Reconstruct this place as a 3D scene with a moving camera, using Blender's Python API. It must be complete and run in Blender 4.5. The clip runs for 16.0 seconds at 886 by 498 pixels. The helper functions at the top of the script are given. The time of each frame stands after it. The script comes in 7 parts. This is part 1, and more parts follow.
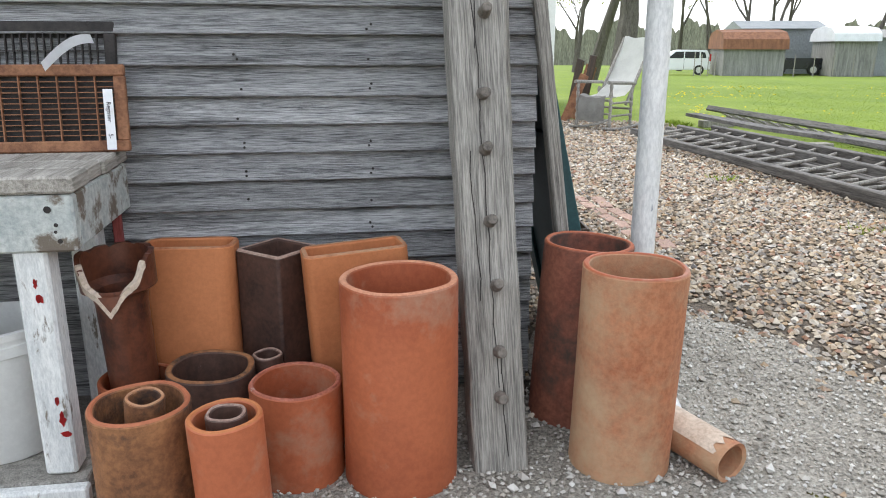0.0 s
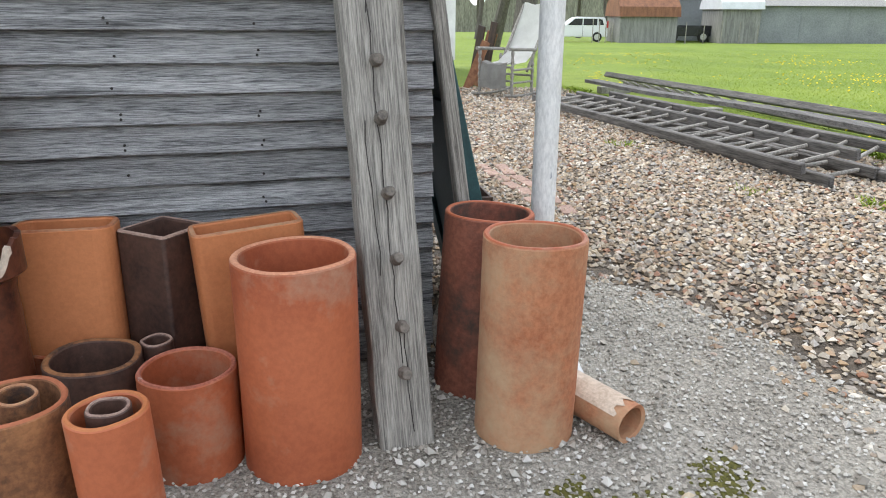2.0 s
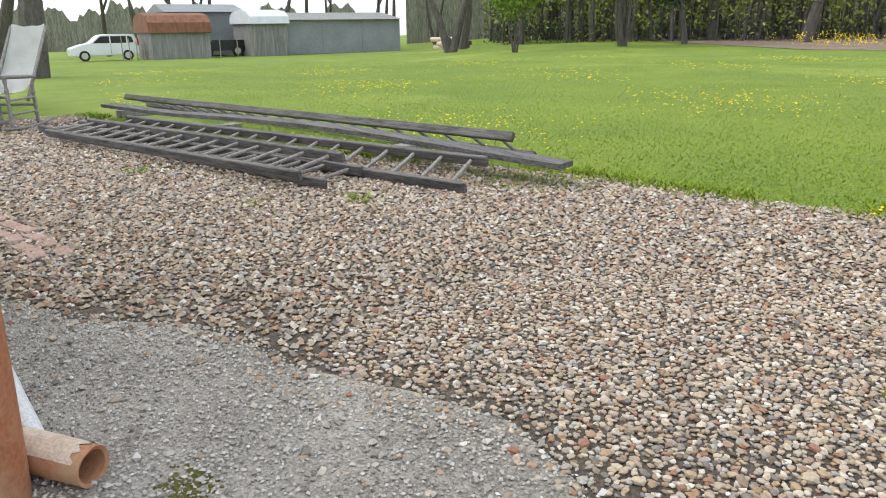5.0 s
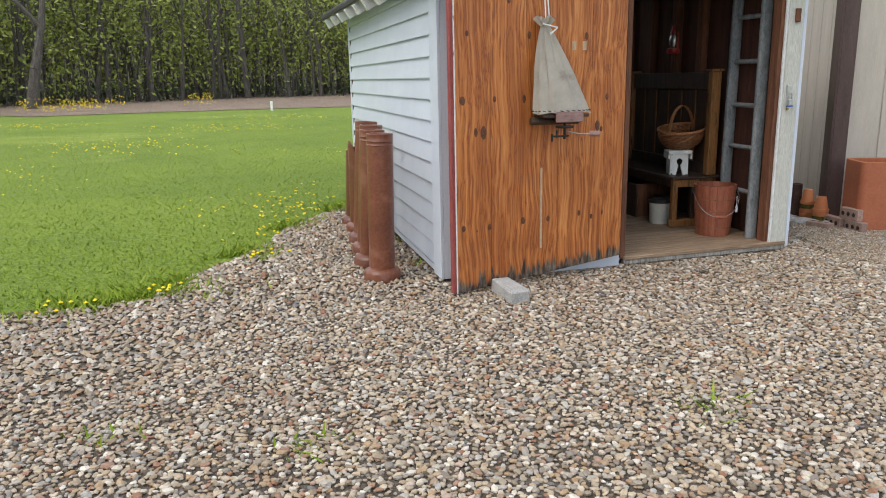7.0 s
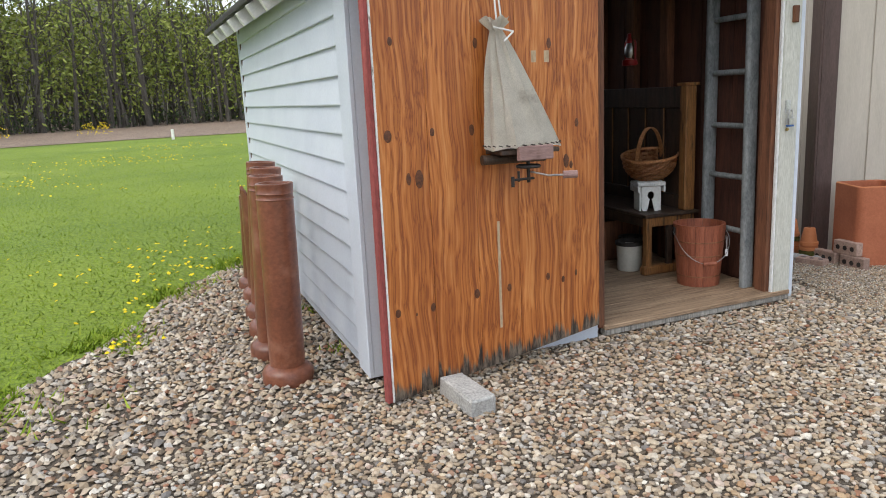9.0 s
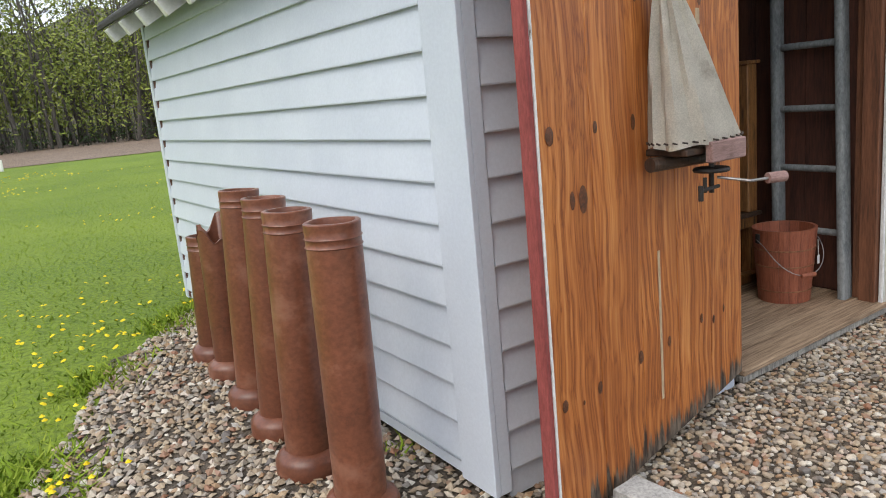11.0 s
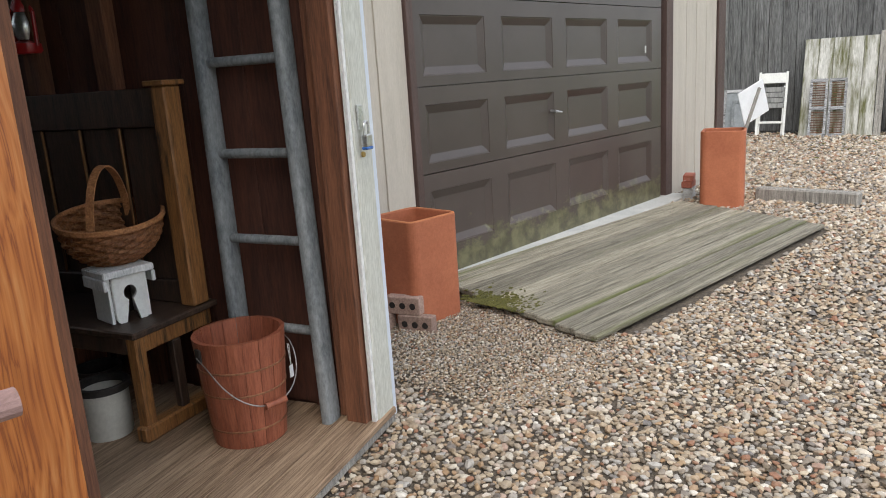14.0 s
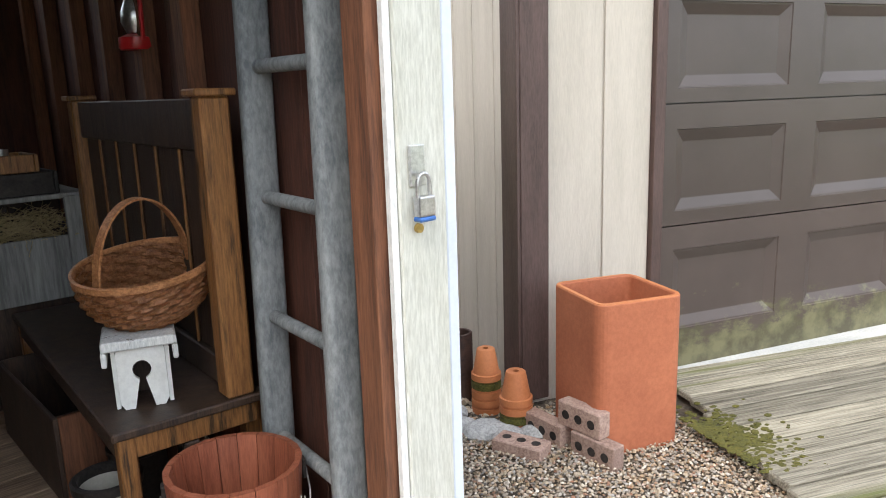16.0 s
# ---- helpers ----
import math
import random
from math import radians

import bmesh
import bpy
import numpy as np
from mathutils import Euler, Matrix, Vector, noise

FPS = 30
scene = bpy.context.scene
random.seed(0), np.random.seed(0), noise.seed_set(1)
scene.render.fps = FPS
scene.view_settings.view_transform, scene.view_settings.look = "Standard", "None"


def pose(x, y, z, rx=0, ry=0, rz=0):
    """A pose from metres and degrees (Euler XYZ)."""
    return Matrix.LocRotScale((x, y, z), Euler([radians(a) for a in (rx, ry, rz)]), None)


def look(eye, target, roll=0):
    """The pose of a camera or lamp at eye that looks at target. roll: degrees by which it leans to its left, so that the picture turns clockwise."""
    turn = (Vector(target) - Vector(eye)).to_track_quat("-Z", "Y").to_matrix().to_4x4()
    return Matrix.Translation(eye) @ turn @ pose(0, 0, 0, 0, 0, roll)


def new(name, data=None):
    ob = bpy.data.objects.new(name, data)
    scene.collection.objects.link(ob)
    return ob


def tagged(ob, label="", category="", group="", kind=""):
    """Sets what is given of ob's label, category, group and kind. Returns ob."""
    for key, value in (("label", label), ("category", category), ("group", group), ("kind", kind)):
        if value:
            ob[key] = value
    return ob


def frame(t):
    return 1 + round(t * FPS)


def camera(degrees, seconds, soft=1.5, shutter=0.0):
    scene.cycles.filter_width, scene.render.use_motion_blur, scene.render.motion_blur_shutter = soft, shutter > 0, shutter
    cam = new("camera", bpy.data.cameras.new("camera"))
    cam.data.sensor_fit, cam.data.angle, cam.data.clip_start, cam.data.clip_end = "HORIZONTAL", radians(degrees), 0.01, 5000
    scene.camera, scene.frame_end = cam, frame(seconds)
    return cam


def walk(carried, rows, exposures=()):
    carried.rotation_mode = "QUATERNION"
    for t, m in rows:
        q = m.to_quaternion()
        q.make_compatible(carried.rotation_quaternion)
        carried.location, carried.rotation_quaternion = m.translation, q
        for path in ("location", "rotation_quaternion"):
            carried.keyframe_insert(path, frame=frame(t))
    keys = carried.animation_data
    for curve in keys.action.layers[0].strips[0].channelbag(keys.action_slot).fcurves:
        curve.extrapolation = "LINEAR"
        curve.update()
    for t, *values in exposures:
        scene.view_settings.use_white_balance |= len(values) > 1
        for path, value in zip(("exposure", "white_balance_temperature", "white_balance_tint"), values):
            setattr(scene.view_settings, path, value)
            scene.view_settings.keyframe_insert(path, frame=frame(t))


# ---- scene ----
cam = camera(62.0, 16.0, soft=1.0)
PATH = [
    (0, (-0.09, -6.793, 1.177), (-2.003, -7.034, 0.646), 0.1),
    (0.5, (-0.107, -6.784, 1.18), (-2.013, -7.014, 0.62), -0.0),
    (1, (-0.125, -6.775, 1.177), (-2.03, -6.943, 0.591), 0.2),
    (1.5, (-0.148, -6.77, 1.18), (-2.051, -6.855, 0.571), 0.3),
    (2, (-0.15, -6.769, 1.172), (-2.055, -6.763, 0.561), 0.4),
    (2.5, (-0.145, -6.77, 1.173), (-2.047, -6.651, 0.566), 0.5),
    (3, (-0.149, -6.731, 1.175), (-2.041, -6.499, 0.571), 0.1),
    (3.2, (-0.153, -6.726, 1.169), (-2.041, -6.438, 0.575), 0.1),
    (5.3, (0.125, -6.269, 1.26), (-1.307, -4.997, 0.686), -0.4),
    (5.5, (0.154, -6.177, 1.269), (-1.126, -4.748, 0.704), -0.1),
    (5.8, (0.192, -6.021, 1.276), (-0.836, -4.395, 0.73), -0.1),
    (6, (0.227, -5.935, 1.281), (-0.631, -4.204, 0.76), -0.6),
    (6.2, (0.237, -5.851, 1.284), (-0.443, -4.038, 0.786), -1.2),
    (6.5, (0.244, -5.67, 1.294), (-0.183, -3.776, 0.814), -1.1),
    (7, (0.298, -5.37, 1.291), (0.174, -3.426, 0.838), -1.2),
    (7.5, (0.373, -5.061, 1.287), (0.324, -3.109, 0.854), -1.0),
    (8, (0.299, -4.728, 1.3), (0.332, -2.77, 0.894), -1.8),
    (8.5, (0.248, -4.406, 1.329), (0.325, -2.449, 0.922), -2.4),
    (9, (0.21, -4.103, 1.316), (0.303, -2.148, 0.905), -2.8),
    (9.2, (0.177, -3.989, 1.299), (0.273, -2.032, 0.895), -2.9),
    (11.3, (-0.637, -2.695, 1.287), (-0.006, -0.843, 0.871), -5.7),
    (11.5, (-0.604, -2.592, 1.284), (0.145, -0.788, 0.857), -5.8),
    (12, (-0.447, -2.394, 1.287), (0.594, -0.746, 0.84), -6.1),
    (12.5, (-0.252, -2.18, 1.292), (1.045, -0.724, 0.847), -5.5),
    (13, (0.045, -2.058, 1.281), (1.506, -0.758, 0.861), -5.1),
    (13.5, (0.378, -1.998, 1.293), (1.868, -0.736, 0.86), -4.5),
    (14, (0.709, -1.837, 1.268), (2.155, -0.534, 0.81), -3.7),
    (14.5, (1.01, -1.712, 1.26), (2.327, -0.277, 0.803), -3.2),
    (15, (1.317, -1.588, 1.265), (2.45, -0.003, 0.815), -2.5),
    (15.5, (1.593, -1.407, 1.273), (2.53, 0.307, 0.844), -1.8),
    (16, (1.896, -1.333, 1.29), (2.629, 0.48, 0.87), -1.8),
]
walk(cam, [(t, look(eye, target, roll)) for t, eye, target, roll in PATH],
     exposures=[(0, 1.05), (3.2, 1.0), (5.5, 0.6), (7, 0.5), (9, 0.6), (12, 0.5), (13, 0.75), (13.8, 0.68), (14.5, 0.8), (15, 1.15), (16, 1.45)])

# ---- light ----
world = bpy.data.worlds.new("sky")
scene.world = world
world.use_nodes = True
_wn = world.node_tree
_bg = _wn.nodes["Background"]
_sky = _wn.nodes.new("ShaderNodeTexSky")
_sky.sky_type = 'NISHITA'
_sky.sun_disc = False
SUN_EL, SUN_ROT = radians(52), radians(232)
_sky.sun_elevation, _sky.sun_rotation = SUN_EL, SUN_ROT
_sky.dust_density, _sky.ozone_density, _sky.air_density = 3.0, 1.0, 1.0
_mixs = _wn.nodes.new("ShaderNodeMix")
_mixs.data_type = 'RGBA'
_mixs.inputs[0].default_value = 0.72
_mixs.inputs[7].default_value = (6.6, 7.0, 7.6, 1)
_wn.links.new(_sky.outputs[0], _mixs.inputs[6])
_wn.links.new(_mixs.outputs[2], _bg.inputs[0])
_bg.inputs[1].default_value = 0.15
sun_lamp = bpy.data.lights.new("sun", 'SUN')
sun_lamp.energy, sun_lamp.angle, sun_lamp.color = 1.0, radians(42), (1.0, 0.95, 0.87)
sun = new("sun", sun_lamp)
sun.matrix_world = look((math.sin(SUN_ROT) * math.cos(SUN_EL) * 40, math.cos(SUN_ROT) * math.cos(SUN_EL) * 40, math.sin(SUN_EL) * 40), (0, 0, 0))


# ---- materials ----
def material(name, rough=0.8, metal=0.0):
    m = bpy.data.materials.new(name)
    m.use_nodes = True
    b = m.node_tree.nodes["Principled BSDF"]
    b.inputs["Roughness"].default_value, b.inputs["Metallic"].default_value = rough, metal
    return m, m.node_tree, b


def node(nt, kind, **values):
    n = nt.nodes.new(kind)
    for key, value in values.items():
        n.inputs[key].default_value = value
    return n


def coords(nt, scale=(1, 1, 1), random_shift=True):
    """Object coordinates, scaled, shifted by each object's own random number."""
    tc = nt.nodes.new("ShaderNodeTexCoord")
    mp = nt.nodes.new("ShaderNodeMapping")
    mp.inputs["Scale"].default_value = scale
    nt.links.new(tc.outputs["Object"], mp.inputs["Vector"])
    if random_shift:
        oi = nt.nodes.new("ShaderNodeObjectInfo")
        ml = nt.nodes.new("ShaderNodeMath")
        ml.operation = 'MULTIPLY'
        ml.inputs[1].default_value = 37.0
        nt.links.new(oi.outputs["Random"], ml.inputs[0])
        nt.links.new(ml.outputs[0], mp.inputs["Location"])
    return mp.outputs["Vector"]


def noise_of(nt, vec, scale, detail=4.0, rough=0.6, distortion=0.0):
    n = node(nt, "ShaderNodeTexNoise", Scale=scale, Detail=detail, Roughness=rough, Distortion=distortion)
    nt.links.new(vec, n.inputs["Vector"])
    return n.outputs["Fac"]


def ramp(nt, fac, stops):
    r = nt.nodes.new("ShaderNodeValToRGB")
    els = r.color_ramp.elements
    while len(els) < len(stops):
        els.new(0.5)
    for e, (p, c) in zip(els, stops):
        e.position = p
        e.color = (*c, 1) if len(c) == 3 else c
    nt.links.new(fac, r.inputs[0])
    return r.outputs[0]


def mixed(nt, fac, a, b, mode='MIX'):
    m = nt.nodes.new("ShaderNodeMix")
    m.data_type, m.blend_type = 'RGBA', mode
    for src, i in ((fac, 0), (a, 6), (b, 7)):
        if isinstance(src, (int, float)):
            m.inputs[i].default_value = src
        elif isinstance(src, tuple):
            m.inputs[i].default_value = (*src, 1)
        else:
            nt.links.new(src, m.inputs[i])
    return m.outputs[2]


def bump(nt, b, height, strength=0.4, distance=0.01):
    n = node(nt, "ShaderNodeBump", Strength=strength, Distance=distance)
    nt.links.new(height, n.inputs["Height"])
    nt.links.new(n.outputs[0], b.inputs["Normal"])


def surface(name, dark, light, scale=8.0, rough=0.8, metal=0.0, stretch=(1, 1, 1), grain=60.0, grain_mix=0.35, bump_strength=0.35,
            stain=None, stain_scale=3.0, stain_at=(0.55, 0.68), vary=0.0, bump_distance=0.004, detail=5.0):
    """Two scales of colour noise, stains over them, fine relief."""
    m, nt, b = material(name, rough, metal)
    v = coords(nt, stretch)
    big = noise_of(nt, v, scale, detail, 0.62)
    fine = noise_of(nt, v, grain, 4, 0.7)
    col = ramp(nt, big, [(0.37, dark), (0.63, light)])
    fc = ramp(nt, fine, [(0.38, tuple(c * 0.6 for c in dark)), (0.62, tuple(min(1, c * 1.15) for c in light))])
    col = mixed(nt, grain_mix, col, fc)
    if stain:
        s = noise_of(nt, v, stain_scale, 6, 0.7)
        sf = ramp(nt, s, [(stain_at[0], (0, 0, 0)), (stain_at[1], (1, 1, 1))])
        col = mixed(nt, sf, col, stain)
    if vary:
        oi = nt.nodes.new("ShaderNodeObjectInfo")
        hs = nt.nodes.new("ShaderNodeHueSaturation")
        mr = node(nt, "ShaderNodeMapRange")
        mr.inputs[3].default_value, mr.inputs[4].default_value = 1 - vary, 1 + vary
        nt.links.new(oi.outputs["Random"], mr.inputs[0])
        nt.links.new(mr.outputs[0], hs.inputs["Value"])
        nt.links.new(col, hs.inputs["Color"])
        col = hs.outputs[0]
    nt.links.new(col, b.inputs["Base Color"])
    bump(nt, b, fine, bump_strength, bump_distance)
    return m


M = {}
M["lawn"] = surface("lawn", (0.095, 0.165, 0.010), (0.20, 0.275, 0.018), scale=0.35, grain=26, grain_mix=0.55, stain=(0.24, 0.30, 0.04), stain_scale=0.12, bump_strength=0.8, bump_distance=0.03, rough=0.9)
M["gravel_bed"] = surface("gravel_bed", (0.05, 0.04, 0.029), (0.17, 0.135, 0.10), scale=30, grain=90, bump_strength=1.0, bump_distance=0.015, rough=0.9)
M["crushed"] = surface("crushed", (0.20, 0.18, 0.15), (0.45, 0.42, 0.36), scale=2.2, grain=90, grain_mix=0.6, bump_strength=1.0, bump_distance=0.012, rough=0.92)
M["grey_wood"] = surface("grey_wood", (0.075, 0.077, 0.08), (0.56, 0.56, 0.56), scale=4, stretch=(0.5, 13, 13), grain=30, grain_mix=0.62, bump_strength=1.0, bump_distance=0.008, stain=(0.035, 0.035, 0.036), stain_scale=1.6, stain_at=(0.57, 0.70), vary=0.2)
M["white_vinyl"] = surface("white_vinyl", (0.575, 0.625, 0.70), (0.635, 0.685, 0.755), scale=2, grain=80, grain_mix=0.1, bump_strength=0.04, rough=0.45)
M["white_paint"] = surface("white_paint", (0.70, 0.70, 0.66), (0.82, 0.82, 0.78), scale=6, grain=70, grain_mix=0.15, bump_strength=0.2, rough=0.6)
M["pine"] = surface("pine", (0.30, 0.10, 0.022), (0.52, 0.22, 0.06), scale=3, stretch=(6, 6, 0.35), grain=14, grain_mix=0.5, rough=0.5, bump_strength=0.2)
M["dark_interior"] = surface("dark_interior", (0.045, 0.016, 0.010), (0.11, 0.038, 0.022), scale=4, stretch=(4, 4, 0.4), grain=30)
M["dark_wood"] = surface("dark_wood", (0.022, 0.014, 0.011), (0.075, 0.044, 0.028), scale=5, stretch=(5, 5, 0.6), grain=40, rough=0.5, stain=(0.13, 0.10, 0.07), stain_scale=5, stain_at=(0.66, 0.8))
M["oak_worn"] = surface("oak_worn", (0.15, 0.06, 0.02), (0.42, 0.195, 0.062), scale=6, stretch=(6, 6, 0.5), grain=30, rough=0.5, stain=(0.05, 0.025, 0.012), stain_scale=6, stain_at=(0.5, 0.65))
M["stud_brown"] = surface("stud_brown", (0.07, 0.027, 0.014), (0.20, 0.08, 0.038), scale=5, stretch=(5, 5, 0.4), grain=30, vary=0.25)
M["ladder_grey"] = surface("ladder_grey", (0.135, 0.15, 0.158), (0.28, 0.295, 0.298), scale=9, stretch=(2, 2, 0.8), grain=45, stain=(0.48, 0.47, 0.44), stain_scale=9, stain_at=(0.66, 0.75), bump_strength=0.5)
M["beam_grey"] = surface("beam_grey", (0.12, 0.112, 0.10), (0.42, 0.395, 0.35), scale=5, stretch=(8, 8, 0.3), grain=34, grain_mix=0.55, bump_strength=1.0, stain=(0.05, 0.045, 0.04), stain_scale=5, stain_at=(0.64, 0.74))
M["peg"] = surface("peg", (0.08, 0.07, 0.06), (0.22, 0.19, 0.16), scale=20, grain=90)
M["floor_wood"] = surface("floor_wood", (0.15, 0.09, 0.05), (0.40, 0.28, 0.18), scale=3, stretch=(0.25, 8, 8), grain=24, grain_mix=0.5, bump_strength=0.5, stain=(0.05, 0.03, 0.02), stain_scale=4, stain_at=(0.66, 0.76), vary=0.15)
M["terra_orange"] = surface("terra_orange", (0.42, 0.14, 0.048), (0.55, 0.20, 0.075), scale=3, grain=90, grain_mix=0.15, rough=0.7, bump_strength=0.15)
M["terra_red"] = surface("terra_red", (0.33, 0.078, 0.03), (0.45, 0.125, 0.05), scale=2.5, grain=60, grain_mix=0.2, rough=0.6, stain=(0.42, 0.25, 0.165), stain_scale=3, stain_at=(0.54, 0.72), bump_strength=0.2)
M["terra_worn"] = surface("terra_worn", (0.33, 0.105, 0.045), (0.46, 0.19, 0.09), scale=4, grain=60, rough=0.8, stain=(0.46, 0.32, 0.19), stain_scale=2.2, stain_at=(0.42, 0.66), bump_strength=0.5)
M["terra_brown"] = surface("terra_brown", (0.13, 0.05, 0.02), (0.34, 0.15, 0.06), scale=7, grain=50, rough=0.8, stain=(0.055, 0.03, 0.02), stain_scale=6, stain_at=(0.52, 0.64), bump_strength=0.9)
M["terra_dark"] = surface("terra_dark", (0.035, 0.018, 0.014), (0.10, 0.05, 0.035), scale=6, grain=60, rough=0.6, stain=(0.30, 0.24, 0.2), stain_scale=22, stain_at=(0.68, 0.74))
M["glazed_dark"] = surface("glazed_dark", (0.09, 0.028, 0.016), (0.17, 0.058, 0.03), scale=4, grain=50, rough=0.35, stain=(0.03, 0.012, 0.01), stain_scale=5)
M["glazed_brown"] = surface("glazed_brown", (0.13, 0.045, 0.025), (0.21, 0.075, 0.04), scale=3, grain=60, rough=0.33, stain=(0.28, 0.13, 0.085), stain_scale=3, vary=0.12, bump_strength=0.15)
M["raw_clay"] = surface("raw_clay", (0.52, 0.40, 0.30), (0.66, 0.55, 0.44), scale=12, grain=80)
M["bench_paint"] = surface("bench_paint", (0.36, 0.40, 0.39), (0.60, 0.61, 0.57), scale=7, grain=50, stain=(0.16, 0.13, 0.10), stain_scale=7, stain_at=(0.52, 0.6), bump_strength=0.9)
M["bench_top"] = surface("bench_top", (0.22, 0.20, 0.17), (0.46, 0.43, 0.38), scale=4, stretch=(5, 0.4, 5), grain=24, grain_mix=0.5, bump_strength=0.9)
M["peeling_white"] = surface("peeling_white", (0.62, 0.64, 0.63), (0.80, 0.80, 0.77), scale=5, stretch=(3, 3, 0.8), grain=50, stain=(0.20, 0.17, 0.13), stain_scale=8, stain_at=(0.60, 0.66), bump_strength=0.7)
M["cream_paint"] = surface("cream_paint", (0.50, 0.50, 0.43), (0.62, 0.62, 0.56), scale=5, stretch=(4, 4, 0.5), grain=40, stain=(0.38, 0.40, 0.40), stain_scale=7, stain_at=(0.68, 0.74), bump_strength=0.7, rough=0.6)
M["red_paint"] = surface("red_paint", (0.22, 0.045, 0.04), (0.33, 0.075, 0.065), scale=8, stretch=(3, 3, 0.6), grain=50, stain=(0.6, 0.55, 0.52), stain_scale=14, stain_at=(0.68, 0.74))
M["pole_paint"] = surface("pole_paint", (0.66, 0.67, 0.66), (0.78, 0.78, 0.76), scale=6, stretch=(2, 2, 0.7), grain=50, stain=(0.24, 0.28, 0.31), stain_scale=7, stain_at=(0.655, 0.69), bump_strength=0.3, rough=0.5)
M["white_plastic"] = surface("white_plastic", (0.66, 0.66, 0.63), (0.76, 0.76, 0.73), scale=4, grain=60, grain_mix=0.1, rough=0.4, bump_strength=0.05)
M["stoneware"] = surface("stoneware", (0.46, 0.44, 0.38), (0.58, 0.56, 0.49), scale=6, grain=60, grain_mix=0.15, rough=0.35, bump_strength=0.06)
M["rust_iron"] = surface("rust_iron", (0.14, 0.055, 0.028), (0.32, 0.15, 0.075), scale=12, grain=80, rough=0.8)
M["dark_iron"] = surface("dark_iron", (0.018, 0.016, 0.015), (0.05, 0.042, 0.038), scale=14, grain=80, rough=0.6, metal=0.4)
M["wire"] = surface("wire", (0.26, 0.25, 0.24), (0.42, 0.41, 0.4), scale=14, grain=80, rough=0.45, metal=0.8)
M["steel"] = surface("steel", (0.5, 0.5, 0.5), (0.66, 0.66, 0.66), scale=14, grain=120, rough=0.32, metal=0.9, bump_strength=0.05)
M["brass"] = surface("brass", (0.38, 0.26, 0.08), (0.52, 0.38, 0.14), scale=14, grain=120, rough=0.4, metal=0.9)
M["blue_plastic"] = surface("blue_plastic", (0.03, 0.10, 0.32), (0.04, 0.14, 0.42), scale=9, grain=90, rough=0.4)
M["paper"] = surface("paper", (0.76, 0.77, 0.78), (0.84, 0.85, 0.86), scale=6, grain=60, grain_mix=0.1, rough=0.7, bump_strength=0.05)
M["ink"] = surface("ink", (0.02, 0.02, 0.025), (0.04, 0.04, 0.05), scale=9)
M["canvas"] = surface("canvas", (0.60, 0.56, 0.48), (0.76, 0.72, 0.63), scale=7, grain=220, grain_mix=0.3, rough=0.95, stain=(0.36, 0.31, 0.24), stain_scale=5, stain_at=(0.62, 0.78), bump_strength=0.4)
M["grey_cloth"] = surface("grey_cloth", (0.28, 0.27, 0.25), (0.40, 0.39, 0.36), scale=7, grain=220, grain_mix=0.3, rough=0.95)
M["white_cloth"] = surface("white_cloth", (0.66, 0.66, 0.63), (0.78, 0.78, 0.75), scale=4, grain=220, grain_mix=0.2, rough=0.95)
M["concrete"] = surface("concrete", (0.32, 0.32, 0.31), (0.48, 0.48, 0.46), scale=14, grain=90, grain_mix=0.5, rough=0.9, bump_strength=0.7)
M["concrete_pale"] = surface("concrete_pale", (0.42, 0.43, 0.42), (0.55, 0.55, 0.53), scale=5, grain=90, grain_mix=0.25, rough=0.85)
M["brick_pink"] = surface("brick_pink", (0.27, 0.17, 0.135), (0.40, 0.28, 0.225), scale=20, grain=110, grain_mix=0.5, rough=0.9, vary=0.12, bump_strength=0.6)
M["brick_red"] = surface("brick_red", (0.27, 0.075, 0.045), (0.42, 0.15, 0.10), scale=16, grain=100, grain_mix=0.4, rough=0.9, vary=0.15, stain=(0.5, 0.45, 0.4), stain_scale=9, stain_at=(0.64, 0.72))
M["wicker"] = surface("wicker", (0.29, 0.115, 0.042), (0.53, 0.25, 0.11), scale=30, grain=120, rough=0.5, bump_strength=0.3)
M["tub_red"] = surface("tub_red", (0.22, 0.06, 0.03), (0.36, 0.115, 0.06), scale=5, stretch=(6, 6, 0.6), grain=30, rough=0.55, vary=0.1)
M["wood_pale"] = surface("wood_pale", (0.42, 0.30, 0.18), (0.56, 0.43, 0.28), scale=8, stretch=(3, 3, 0.6), grain=40)
M["wood_pink"] = surface("wood_pink", (0.22, 0.13, 0.115), (0.34, 0.22, 0.20), scale=8, stretch=(0.6, 3, 3), grain=40, stain=(0.1, 0.06, 0.05), stain_scale=9)
M["lantern_red"] = surface("lantern_red", (0.36, 0.012, 0.014), (0.48, 0.02, 0.02), scale=8, rough=0.3, grain_mix=0.1)
M["straw"] = surface("straw", (0.36, 0.27, 0.13), (0.56, 0.45, 0.24), scale=20, grain=60)
M["moss"] = surface("moss", (0.045, 0.048, 0.009), (0.135, 0.122, 0.022), scale=40, grain=150, grain_mix=0.5, bump_strength=1.0, rough=1.0)
M["green_paint"] = surface("green_paint", (0.012, 0.055, 0.062), (0.025, 0.085, 0.09), scale=6, grain=60, rough=0.45)
M["shingle_dark"] = surface("shingle_dark", (0.045, 0.045, 0.047), (0.10, 0.098, 0.095), scale=6, grain=70, grain_mix=0.5, rough=0.95, bump_strength=0.8)
